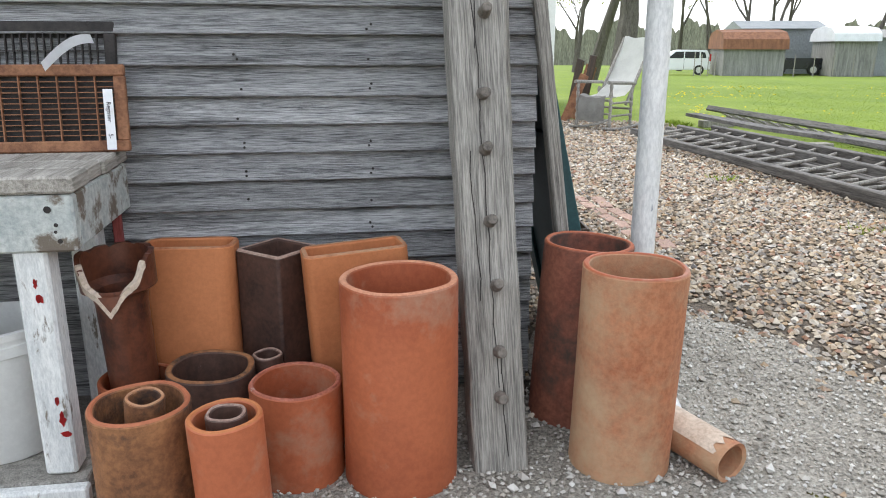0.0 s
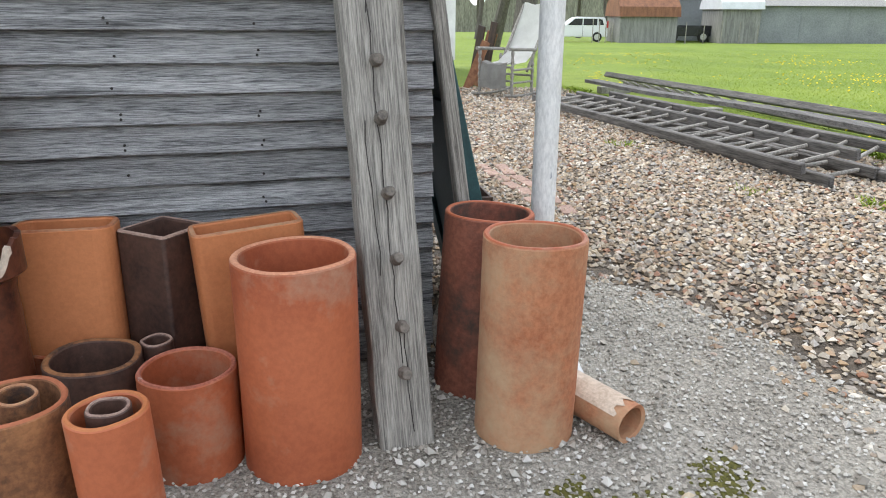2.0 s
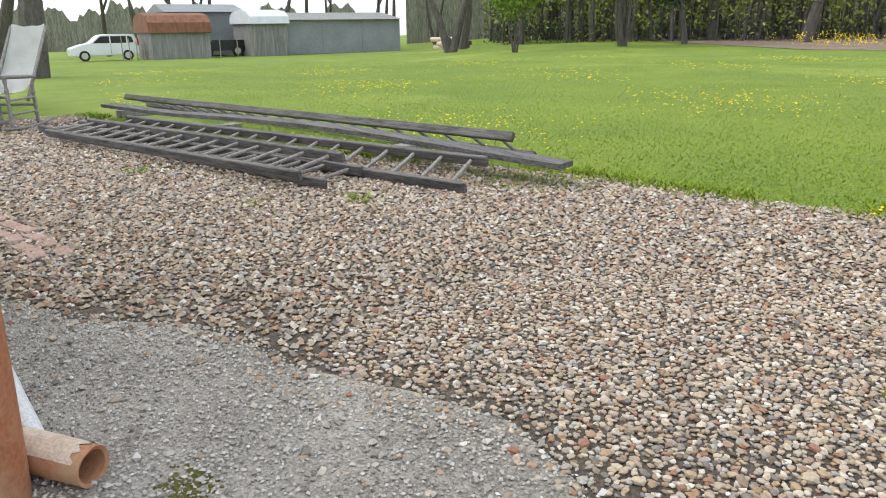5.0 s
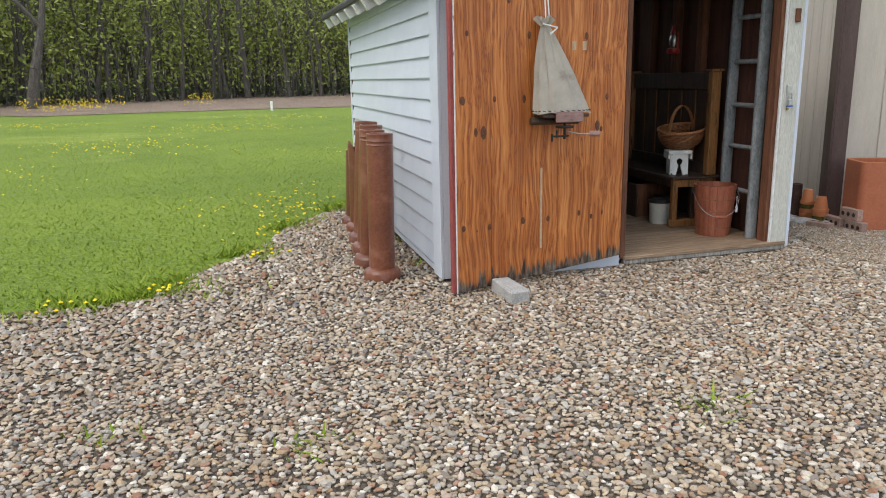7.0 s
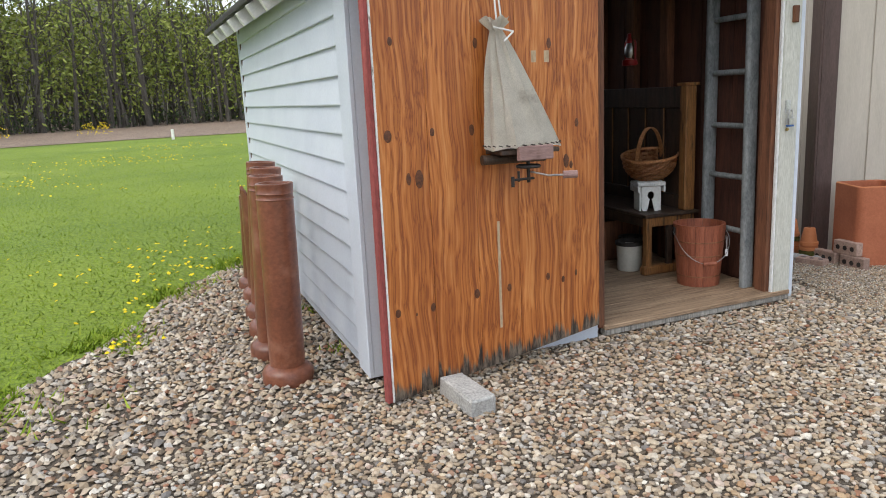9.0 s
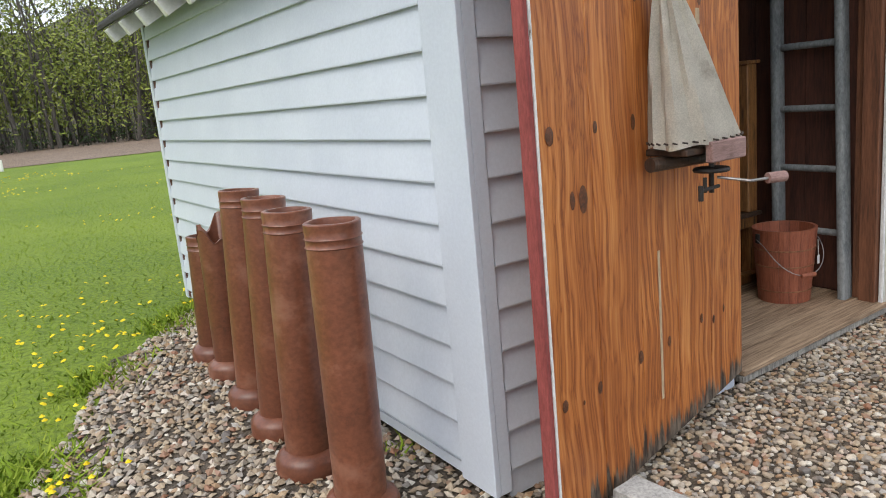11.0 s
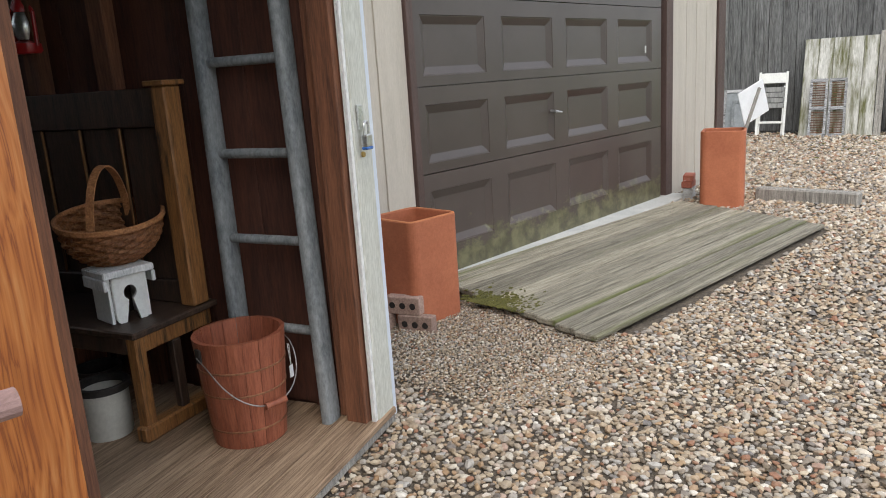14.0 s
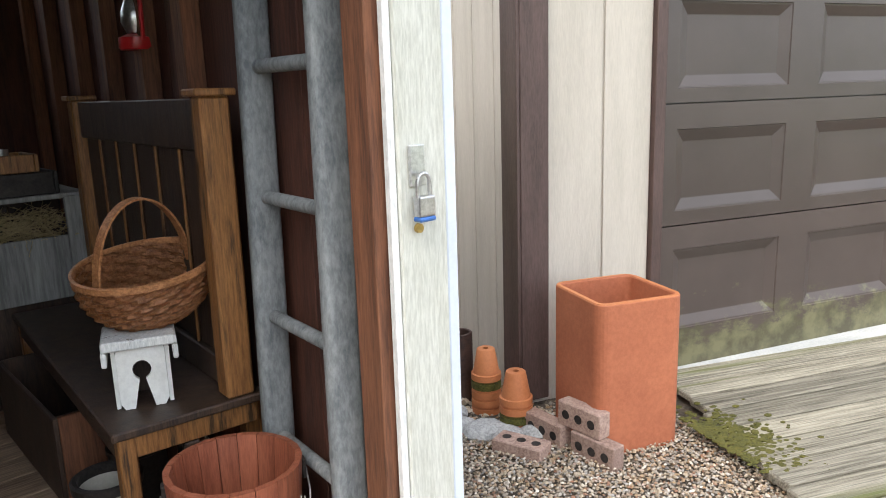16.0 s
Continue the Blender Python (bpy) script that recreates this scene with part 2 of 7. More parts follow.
M["barn_boards"] = surface("barn_boards", (0.055, 0.056, 0.056), (0.20, 0.20, 0.195), scale=2.4, stretch=(6, 6, 0.35), grain=16, grain_mix=0.6, bump_strength=0.9, vary=0.22, stain=(0.05, 0.047, 0.042), stain_scale=2.5, stain_at=(0.55, 0.7))
M["roof_metal"] = surface("roof_metal", (0.62, 0.64, 0.66), (0.74, 0.76, 0.78), scale=2, grain=30, rough=0.5)
M["roof_rust"] = surface("roof_rust", (0.13, 0.055, 0.03), (0.27, 0.12, 0.06), scale=2, stretch=(3, 3, 0.5), grain=20)
M["far_grey"] = surface("far_grey", (0.24, 0.26, 0.27), (0.33, 0.35, 0.36), scale=0.6, grain=12)
M["far_boards"] = surface("far_boards", (0.15, 0.15, 0.145), (0.34, 0.34, 0.32), scale=1.2, stretch=(6, 6, 0.5), grain=12)
M["car_white"] = surface("car_white", (0.72, 0.73, 0.75), (0.76, 0.77, 0.79), scale=1, grain_mix=0.05, rough=0.25, bump_strength=0.0)
M["car_dark"] = surface("car_dark", (0.010, 0.011, 0.014), (0.018, 0.02, 0.024), scale=1, grain_mix=0.05, rough=0.2, bump_strength=0.0)
M["tyre"] = surface("tyre", (0.012, 0.012, 0.012), (0.025, 0.025, 0.025), scale=9)
M["tail_red"] = surface("tail_red", (0.4, 0.01, 0.01), (0.5, 0.02, 0.02), scale=9, rough=0.3)
M["ladder_dark"] = surface("ladder_dark", (0.03, 0.028, 0.027), (0.17, 0.16, 0.15), scale=4, stretch=(0.4, 5, 5), grain=20, grain_mix=0.5, bump_strength=0.8)
M["terra_soot"] = surface("terra_soot", (0.17, 0.05, 0.03), (0.31, 0.11, 0.065), scale=5, grain=60, rough=0.8, stain=(0.07, 0.045, 0.035), stain_scale=4, stain_at=(0.45, 0.62), bump_strength=0.6)
M["bark"] = surface("bark", (0.045, 0.038, 0.031), (0.14, 0.125, 0.105), scale=2.5, stretch=(3, 3, 0.6), grain=14, grain_mix=0.5, bump_strength=1.0, bump_distance=0.03)
M["litter"] = surface("litter", (0.13, 0.09, 0.06), (0.30, 0.22, 0.16), scale=1.5, grain=9, grain_mix=0.6, bump_strength=1.0, bump_distance=0.05)
M["terra_pale"] = surface("terra_pale", (0.50, 0.19, 0.10), (0.60, 0.29, 0.17), scale=9, grain=80, rough=0.85)
M["terracotta"] = surface("terracotta", (0.36, 0.11, 0.05), (0.45, 0.15, 0.07), scale=3, grain=70, grain_mix=0.2, rough=0.75)
M["tan_siding"] = surface("tan_siding", (0.45, 0.41, 0.35), (0.52, 0.475, 0.41), scale=3, stretch=(4, 4, 0.5), grain=50, grain_mix=0.14, bump_strength=0.5)
M["brown_metal"] = surface("brown_metal", (0.055, 0.042, 0.036), (0.070, 0.054, 0.047), scale=2, grain=200, grain_mix=0.1, rough=0.34, bump_strength=0.05)
M["deck_wood"] = surface("deck_wood", (0.11, 0.095, 0.065), (0.44, 0.40, 0.31), scale=3, stretch=(0.2, 9, 9), grain=20, grain_mix=0.6, bump_strength=1.0, bump_distance=0.008, stain=(0.14, 0.15, 0.05), stain_scale=1.0, vary=0.25)


# ---- builders ----
def part(name, bm, mat, parent=None, label="", smooth=False, m=None):
    me = bpy.data.meshes.new(name)
    bm.normal_update()
    if smooth:
        for e in bm.edges:
            if e.is_contiguous and e.calc_face_angle(0.0) > 0.75:
                e.smooth = False
    bm.to_mesh(me)
    bm.free()
    if smooth:
        me.polygons.foreach_set("use_smooth", [True] * len(me.polygons))
    me.materials.append(mat)
    ob = new(name, me)
    if parent is not None:
        ob.parent = parent
    if m is not None:
        ob.matrix_basis = m
    if label:
        ob["label"] = label
    return ob


def thing(name, m, label, category, group="", kind=""):
    ob = new(name)
    ob.empty_display_size = 0.1
    ob.matrix_basis = m
    return tagged(ob, label, category, group, kind)


def box(bm, x0, x1, y0, y1, z0, z1, bevel=0.0, m=None, seg=1):
    vs = [bm.verts.new(p) for p in ((x0, y0, z0), (x1, y0, z0), (x1, y1, z0), (x0, y1, z0), (x0, y0, z1), (x1, y0, z1), (x1, y1, z1), (x0, y1, z1))]
    fs = [bm.faces.new([vs[i] for i in f]) for f in ((3, 2, 1, 0), (4, 5, 6, 7), (0, 1, 5, 4), (1, 2, 6, 5), (2, 3, 7, 6), (3, 0, 4, 7))]
    if bevel:
        es = list({e for f in fs for e in f.edges})
        r = bmesh.ops.bevel(bm, geom=es, offset=bevel, segments=seg, affect='EDGES', profile=0.6)
        vs = list({v for f in r["faces"] for v in f.verts} | {v for v in vs if v.is_valid})
    if m is not None:
        for v in vs:
            v.co = m @ v.co
    return vs


def boxed(x0, x1, y0, y1, z0, z1, bevel=0.0, m=None, seg=1):
    bm = bmesh.new()
    box(bm, x0, x1, y0, y1, z0, z1, bevel, m, seg)
    return bm


def rod(bm, p, q, r0, r1=None, seg=10, caps=True):
    """A tapered rod from p to q."""
    p, q = Vector(p), Vector(q)
    r1 = r0 if r1 is None else r1
    turn = (q - p).to_track_quat("Z", "Y").to_matrix()
    rings = []
    for c, r in ((p, r0), (q, r1)):
        rings.append([bm.verts.new(c + turn @ Vector((r * math.cos(2 * math.pi * i / seg), r * math.sin(2 * math.pi * i / seg), 0))) for i in range(seg)])
    for i in range(seg):
        j = (i + 1) % seg
        bm.faces.new((rings[0][i], rings[0][j], rings[1][j], rings[1][i]))
    if caps:
        bm.faces.new(rings[0][::-1])
        bm.faces.new(rings[1])
    return rings


def lathe(profile, seg=40, wobble=0.0, seed=0):
    """A turned body from (radius, height) pairs; closed when the first pair is repeated at the end."""
    bm = bmesh.new()
    rnd = random.Random(seed)
    ph = [rnd.uniform(0, 6.3) for _ in range(3)]
    rings = []
    for r, z in profile:
        if r < 1e-6:
            rings.append([bm.verts.new((0, 0, z))])
            continue
        ring = []
        for i in range(seg):
            a = 2 * math.pi * i / seg
            k = 1 + wobble * (math.sin(2 * a + ph[0]) + 0.5 * math.sin(5 * a + ph[1] + 9 * z))
            ring.append(bm.verts.new((r * k * math.cos(a), r * k * math.sin(a), z + wobble * 0.12 * math.sin(3 * a + ph[2]))))
        rings.append(ring)
    for a, b in zip(rings, rings[1:]):
        if len(a) == 1 and len(b) == 1:
            continue
        for i in range(seg):
            j = (i + 1) % seg
            if len(a) == 1:
                bm.faces.new((a[0], b[j], b[i]))
            elif len(b) == 1:
                bm.faces.new((a[i], a[j], b[0]))
            else:
                bm.faces.new((a[i], a[j], b[j], b[i]))
    bmesh.ops.remove_doubles(bm, verts=bm.verts, dist=1e-5)
    bmesh.ops.recalc_face_normals(bm, faces=bm.faces)
    return bm


def sheet(points, z=0.0):
    bm = bmesh.new()
    bm.faces.new([bm.verts.new((x, y, z)) for x, y in points])
    return bm


GREY = pose(-2.417, -7.322, 0, 0, 0, 106)    # grey shed wall: x along it to its end, y behind it
SHED = pose(0.011, -0.834, 0, 0, 0, 20.2)    # white shed: x along its front, y into it


def island_material(name, colours, rough=0.85, grain=0.0, spec=0.3):
    """Each loose piece of a mesh takes its own colour out of a ramp."""
    m, nt, b = material(name, rough)
    g = nt.nodes.new("ShaderNodeNewGeometry")
    n = len(colours)
    r = nt.nodes.new("ShaderNodeValToRGB")
    els = r.color_ramp.elements
    while len(els) < n:
        els.new(0.5)
    for i, (e, c) in enumerate(zip(els, colours)):
        e.position, e.color = i / (n - 1), (*c, 1)
    nt.links.new(g.outputs["Random Per Island"], r.inputs[0])
    col = r.outputs[0]
    if grain:
        f = noise_of(nt, coords(nt, random_shift=False), grain, 4, 0.7)
        col = mixed(nt, 0.55, col, ramp(nt, f, [(0.3, (0.45, 0.43, 0.4)), (0.7, (1.0, 1.0, 1.0))]), 'MULTIPLY')
    nt.links.new(col, b.inputs["Base Color"])
    b.inputs["Specular IOR Level"].default_value = spec
    return m


PEBBLES = island_material("pebbles", [(0.123, 0.095, 0.066), (0.524, 0.416, 0.288), (0.251, 0.219, 0.186), (0.674, 0.605, 0.492), (0.369, 0.227, 0.119), (0.540, 0.459, 0.345), (0.187, 0.175, 0.167),
                                      (0.465, 0.324, 0.186), (0.770, 0.729, 0.638), (0.321, 0.153, 0.088), (0.385, 0.319, 0.232), (0.487, 0.464, 0.429), (0.284, 0.211, 0.138), (0.626, 0.524, 0.379)], 0.62, 90, 0.4)
CHIPS = island_material("chips", [(0.20, 0.18, 0.15), (0.52, 0.495, 0.44), (0.36, 0.335, 0.29), (0.66, 0.64, 0.59), (0.26, 0.235, 0.20), (0.46, 0.42, 0.36), (0.58, 0.565, 0.54)], 0.9)
LEAF_WOODS = island_material("leaf_woods", [(0.14, 0.18, 0.03), (0.27, 0.31, 0.06), (0.09, 0.13, 0.03), (0.34, 0.37, 0.09), (0.18, 0.23, 0.04)], 0.8)
LEAF_FRESH = island_material("leaf_fresh", [(0.14, 0.22, 0.03), (0.22, 0.30, 0.05), (0.10, 0.17, 0.025), (0.27, 0.34, 0.07)], 0.8)
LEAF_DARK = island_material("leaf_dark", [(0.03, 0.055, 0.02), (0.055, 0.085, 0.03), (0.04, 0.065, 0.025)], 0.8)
BLADES = island_material("blades", [(0.12, 0.20, 0.012), (0.22, 0.31, 0.022), (0.16, 0.25, 0.016), (0.29, 0.35, 0.04), (0.18, 0.27, 0.018)], 0.8)
FLOWERS = island_material("flowers", [(0.75, 0.55, 0.01), (0.85, 0.68, 0.03), (0.7, 0.5, 0.01)], 0.8)


def slope(x, y):
    """The lawn falls away gently towards the far sheds."""
    if x > -14:
        return 0.0
    k = (y + 6.6) / -x
    s = min(1.0, max(0.0, (0.85 - k) / 0.25))
    return -0.0177 * (-x - 14) * s * s * (3 - 2 * s)


def merged(name, verts, faces, mat, smooth=False, kind="stuff", label="", category=""):
    me = bpy.data.meshes.new(name)
    me.from_pydata(verts, [], faces)
    if smooth:
        me.polygons.foreach_set("use_smooth", [True] * len(me.polygons))
    me.materials.append(mat)
    ob = new(name, me)
    return tagged(ob, label, category, kind=kind)


# ---- ground ----
_steps = [-420, -300, -210, -150, -110, -85, -70, -58, -48, -40, -33, -27, -22, -18, -14, -10, -5, 0, 5, 10, 16, 24, 36, 55, 90, 160, 300, 420]
_v = [(x, y, slope(x, y)) for x in _steps for y in _steps]
_n = len(_steps)
_f = [(i * _n + j, (i + 1) * _n + j, (i + 1) * _n + j + 1, i * _n + j + 1) for i in range(_n - 1) for j in range(_n - 1)]
ground = merged("ground", _v, _f, M["lawn"], True, "structure", "mown green lawn dotted with dandelions", "ground")


def outline(points, z, name, mat, label, rag=0.06, seed=1):
    """A flat patch with a ragged rim."""
    rnd = random.Random(seed)
    ring = []
    for (x0, y0), (x1, y1) in zip(points, points[1:] + points[:1]):
        n = max(1, int(math.hypot(x1 - x0, y1 - y0) / 0.25))
        for i in range(n):
            k = i / n
            ring.append((x0 + (x1 - x0) * k + rnd.uniform(-rag, rag), y0 + (y1 - y0) * k + rnd.uniform(-rag, rag)))
    bm = sheet(ring, z)
    bmesh.ops.triangulate(bm, faces=bm.faces)
    return tagged(part(name, bm, mat), label, "ground", kind="structure")


GRAVEL = [(-12.4, -4.75), (-10, -4.3), (-7, -3.4), (-5.4, -2.45), (-4.5, -2.0), (-3.7, -1.82), (-3.0, -1.64), (-2.45, -1.46), (-1.8, -1.2), (-1.72, -0.62), (-1.53, 0.1), (-1.5, 1.1), (-1.18, 2.2), (-0.5, 4.2),
          (3, 5), (13.6, 3.4), (13.2, -12), (-4, -12), (-4.2, -9.6), (-12.6, -9.5)]
CRUSHED = [(-4.3, -6.6), (-3.45, -6.08), (-3.1, -5.75), (-2.8, -5.5), (-2.37, -5.45), (-2.0, -5.3), (-1.68, -5.05), (-1.2, -5.05), (-0.55, -5.3), (0.6, -6.0), (1.6, -7.5), (1.6, -10), (-2.35, -10), (-2.45, -6.8), (-3.2, -6.75)]
outline(GRAVEL, 0.004, "gravel_bed", M["gravel_bed"], "bed of brown river gravel", 0.09, 1)
outline(CRUSHED, 0.008, "crushed_stone", M["crushed"], "patch of pale crushed stone", 0.10, 2)


def inside(points, x, y):
    """Which of the points x, y lie in the outline (arrays)."""
    hit = np.zeros(len(x), bool)
    for (x0, y0), (x1, y1) in zip(points, points[1:] + points[:1]):
        if y0 == y1:
            continue
        hit ^= ((y0 > y) != (y1 > y)) & (x < (x1 - x0) * (y - y0) / (y1 - y0) + x0)
    return hit


def scattered(name, x, y, z, size, mat, label, category, shape, flat=(0.36, 0.66), seed=3, bury=0.25, smooth=False):
    """Stones of random shape, turn and size at the given places, all in one mesh."""
    rng = np.random.default_rng(seed)
    base, faces = shape
    n, k = len(x), len(base)
    co = np.repeat(base[None], n, 0) * (1 + rng.uniform(-0.25, 0.2, (n, k, 1)))
    sc = np.stack([np.ones(n), rng.uniform(0.6, 0.95, n), rng.uniform(*flat, n)], 1) * size[:, None]
    co = co * sc[:, None, :]
    tilt = rng.normal(0, 0.22, n)
    c, s = np.cos(tilt), np.sin(tilt)
    co = np.stack([c[:, None] * co[..., 0] - s[:, None] * co[..., 2], co[..., 1], s[:, None] * co[..., 0] + c[:, None] * co[..., 2]], -1)
    a = rng.uniform(0, 6.283, n)
    c, s = np.cos(a), np.sin(a)
    co = np.stack([c[:, None] * co[..., 0] - s[:, None] * co[..., 1], s[:, None] * co[..., 0] + c[:, None] * co[..., 1], co[..., 2]], -1)
    co += np.stack([x, y, z + sc[:, 2] * (1 - 2 * bury) * 0.5 + rng.uniform(0, 0.006, n)], 1)[:, None, :]
    fl = (faces[None] + (np.arange(n) * k)[:, None, None]).reshape(-1, faces.shape[1])
    me = bpy.data.meshes.new(name)
    me.vertices.add(n * k)
    me.vertices.foreach_set("co", co.astype(np.float32).ravel())
    m = fl.shape[1]
    me.loops.add(fl.size)
    me.loops.foreach_set("vertex_index", fl.astype(np.int32).ravel())
    me.polygons.add(len(fl))
    me.polygons.foreach_set("loop_start", np.arange(0, fl.size, m, dtype=np.int32))
    me.polygons.foreach_set("use_smooth", np.full(len(fl), smooth))
    me.update(calc_edges=True)
    me.materials.append(mat)
    return tagged(new(name, me), label, category, kind="stuff")


def ball_shape(kind):
    bm = bmesh.new()
    if kind == "round":
        bmesh.ops.create_cube(bm, size=1.0)
        bmesh.ops.subdivide_edges(bm, edges=bm.edges, cuts=1, use_grid_fill=True)
        for v in bm.verts:
            v.co = v.co.normalized() * (0.5 + 0.10 * (v.co.length - 0.5))
    elif kind == "coarse":
        bmesh.ops.create_icosphere(bm, subdivisions=1, radius=0.5)
    else:
        for p in ((.5, 0, 0), (-.5, 0, 0), (0, .5, 0), (0, -.5, 0), (.1, .1, .5), (-.1, .05, -.5)):
            bm.verts.new(p)
        bm.verts.ensure_lookup_table()
        for f in ((0, 2, 4), (2, 1, 4), (1, 3, 4), (3, 0, 4), (2, 0, 5), (1, 2, 5), (3, 1, 5), (0, 3, 5)):
            bm.faces.new([bm.verts[i] for i in f])
    bm.verts.index_update()
    r = np.array([v.co[:] for v in bm.verts]), np.array([[v.index for v in f.verts] for f in bm.faces])
    bm.free()
    return r


def jittered(x0, x1, y0, y1, step, seed):
    rng = np.random.default_rng(seed)
    gx, gy = np.meshgrid(np.arange(x0, x1, step), np.arange(y0, y1, step))
    gx, gy = gx.ravel(), gy.ravel()
    return gx + rng.uniform(-step * 0.5, step * 0.5, len(gx)), gy + rng.uniform(-step * 0.5, step * 0.5, len(gx)), rng


def keep_out(x, y):
    """Places under buildings, deck and slab."""
    c, s = math.cos(radians(20.2)), math.sin(radians(20.2))
    u, v = (x - 0.011) * c + (y + 0.834) * s, -(x - 0.011) * s + (y + 0.834) * c
    under = (u > 0.02 + 0.028 * v) & (u < 2.58) & (v > 0.05) & (v < 3.5)
    under |= (x > 3.3) & (x < 8.6) & (y > 1.17)
    under |= (x > 3.75) & (x < 6.4) & (y > -0.25 - 0.079 * (x - 3.53)) & (y < 1.2)
    under |= (x < -2.42) & (y < -6.85) & (x > -4.3)
    return under


NEAR = ((-1.3, -4.4), (-0.4, -3.6), (0.2, -2.6), (1.2, -1.8), (2.2, -1.1), (3.1, -0.2))     # the stretch that the walk passes


def from_near(x, y):
    return np.min([np.hypot(x - a, y - b) for a, b in NEAR], axis=0)


def on_gravel(x, y, rng, stray):
    mixed_edge = inside(CRUSHED, x + rng.normal(0, 0.16, len(x)), y + rng.normal(0, 0.16, len(x)))
    return inside(GRAVEL, x, y) & ~keep_out(x, y) & (~mixed_edge | (rng.random(len(x)) < stray))


x, y, rng = jittered(-3.2, 5.0, -6.2, 2.0, 0.0215, 11)
ok = on_gravel(x, y, rng, 0.02) & (from_near(x, y) < 1.45)
near_x, near_y = x[ok], y[ok]
near_size = rng.uniform(0.017, 0.036, ok.sum()) * np.where(rng.random(ok.sum()) < 0.10, 1.4, 1.0)
near_size *= np.where((near_x > 2.7) & (near_y > -0.1), 0.62, 1.0)
scattered("river_gravel", near_x, near_y, np.full(ok.sum(), 0.002), near_size, PEBBLES, "mixed brown and grey river pebbles", "gravel", ball_shape("coarse"), (0.34, 0.6))
x, y, rng = jittered(-12.6, 13.5, -10.5, 3.5, 0.030, 12)
away = from_near(x, y)
ok = on_gravel(x, y, rng, 0.015) & (away >= 1.43) & (rng.random(len(x)) < np.clip(1.2 - away * 0.09, 0.30, 1)) & ~((y < -6.3) & (x > 0.5)) & ~((x > 6) & (y < -3)) & (y > -7.5)
size = rng.uniform(0.024, 0.048, ok.sum()) * (1 + 0.05 * away[ok])
scattered("river_gravel", x[ok], y[ok], np.full(ok.sum(), 0.002), size, PEBBLES, "mixed brown and grey river pebbles", "gravel", ball_shape("chip"), (0.4, 0.75), seed=4)
x, y, rng = jittered(-4.3, -0.2, -8.6, -4.9, 0.019, 13)
ok = inside(CRUSHED, x, y) & (rng.random(len(x)) < 0.8) & ~((x < -2.4) & (y < -6.85))
size = rng.uniform(0.008, 0.021, ok.sum()) * np.where(rng.random(ok.sum()) < 0.05, 1.9, 1.0)
scattered("stone_chips", x[ok], y[ok], np.full(ok.sum(), 0.007), size, CHIPS, "pale grey crushed limestone chips", "gravel", ball_shape("chip"), (0.5, 0.9), 5, 0.2)
x, y, rng = jittered(2.75, 4.3, -0.6, 1.12, 0.0135, 14)
ok = ~keep_out(x, y) & (np.hypot(x - 3.2, y - 0.35) < 0.75)
size = rng.uniform(0.010, 0.020, ok.sum())
scattered("pea_gravel", x[ok], y[ok], np.full(ok.sum(), 0.012), size, PEBBLES, "fine tan pea gravel", "gravel", ball_shape("chip"), (0.5, 0.8), 6)


# ---- grey shed ----
def clapboard(length, height=0.102, low=0.034, high=0.005):
    """One lapped board, thick at its lower edge, x along it."""
    bm = bmesh.new()
    n = 14
    rnd = random.Random(5)
    prev = None
    for i in range(n + 1):
        u = length * i / n
        w = rnd.uniform(-0.0015, 0.0015)
        ring = [bm.verts.new(p) for p in ((u, -low, w), (u, -low + 0.003, w - 0.003), (u, 0, w), (u, 0, height), (u, -high, height))]
        if prev:
            for a in range(5):
                b = (a + 1) % 5
                bm.faces.new((prev[a], ring[a], ring[b], prev[b]))
        else:
            bm.faces.new(ring[::-1])
        prev = ring
    bm.faces.new(prev)
    return bm


grey_wall = tagged(part("wall_1", boxed(-2.6, 0.54, 0.002, 0.1, 0.0, 2.6), M["grey_wood"], m=GREY), "weathered grey clapboard shed wall", "wall", kind="structure")
tagged(part("wall_2", boxed(0.44, 0.54, 0.1, 3.2, 0.0, 2.6), M["grey_wood"], m=GREY), "weathered grey shed end wall", "wall", kind="structure")
# back wall and far end stay out of view, added to keep light out
tagged(part("wall_3", boxed(-2.6, 0.44, 3.1, 3.2, 0.0, 2.6), M["grey_wood"], m=GREY), "unseen plain back wall added to close the grey shed", "wall", kind="structure")
tagged(part("wall_4", boxed(-2.7, -2.6, 0.002, 3.2, 0.0, 2.6), M["grey_wood"], m=GREY), "unseen plain far end added to close the grey shed", "wall", kind="structure")
# roof plane out of view, added so no light falls in from above
tagged(part("roof_1", boxed(-2.8, 0.6, -0.12, 3.3, 2.6, 2.68), M["roof_rust"], m=GREY), "unseen low roof added to shut light out of the grey shed", "roof", kind="structure")
_board = None
for i in range(29):
    z = 0.06 + i * 0.0885
    if _board is None:
        b = part("board", clapboard(3.14), M["grey_wood"], grey_wall, m=pose(-2.6, 0, z))
        _board = b.data
    else:
        b = new("board", _board)
        b.parent = grey_wall
        b.matrix_basis = pose(-2.6, 0, z, 0.0, random.uniform(-0.12, 0.12), 0)
_nv, _bmn = 0, bmesh.new()
for col in (-2.0, -1.6, -1.2, -0.8, -0.396, 0.0, 0.4):
    for i in range(29):
        for dz in (0.016, 0.03):
            if random.random() < 0.75:
                px_, pz_ = col + random.uniform(-0.01, 0.01), 0.06 + i * 0.0885 + dz
                rod(_bmn, (px_, -0.012, pz_), (px_, -0.0325, pz_), 0.0046, 0.004, 7)
part("nail_heads", _bmn, M["dark_iron"], grey_wall)


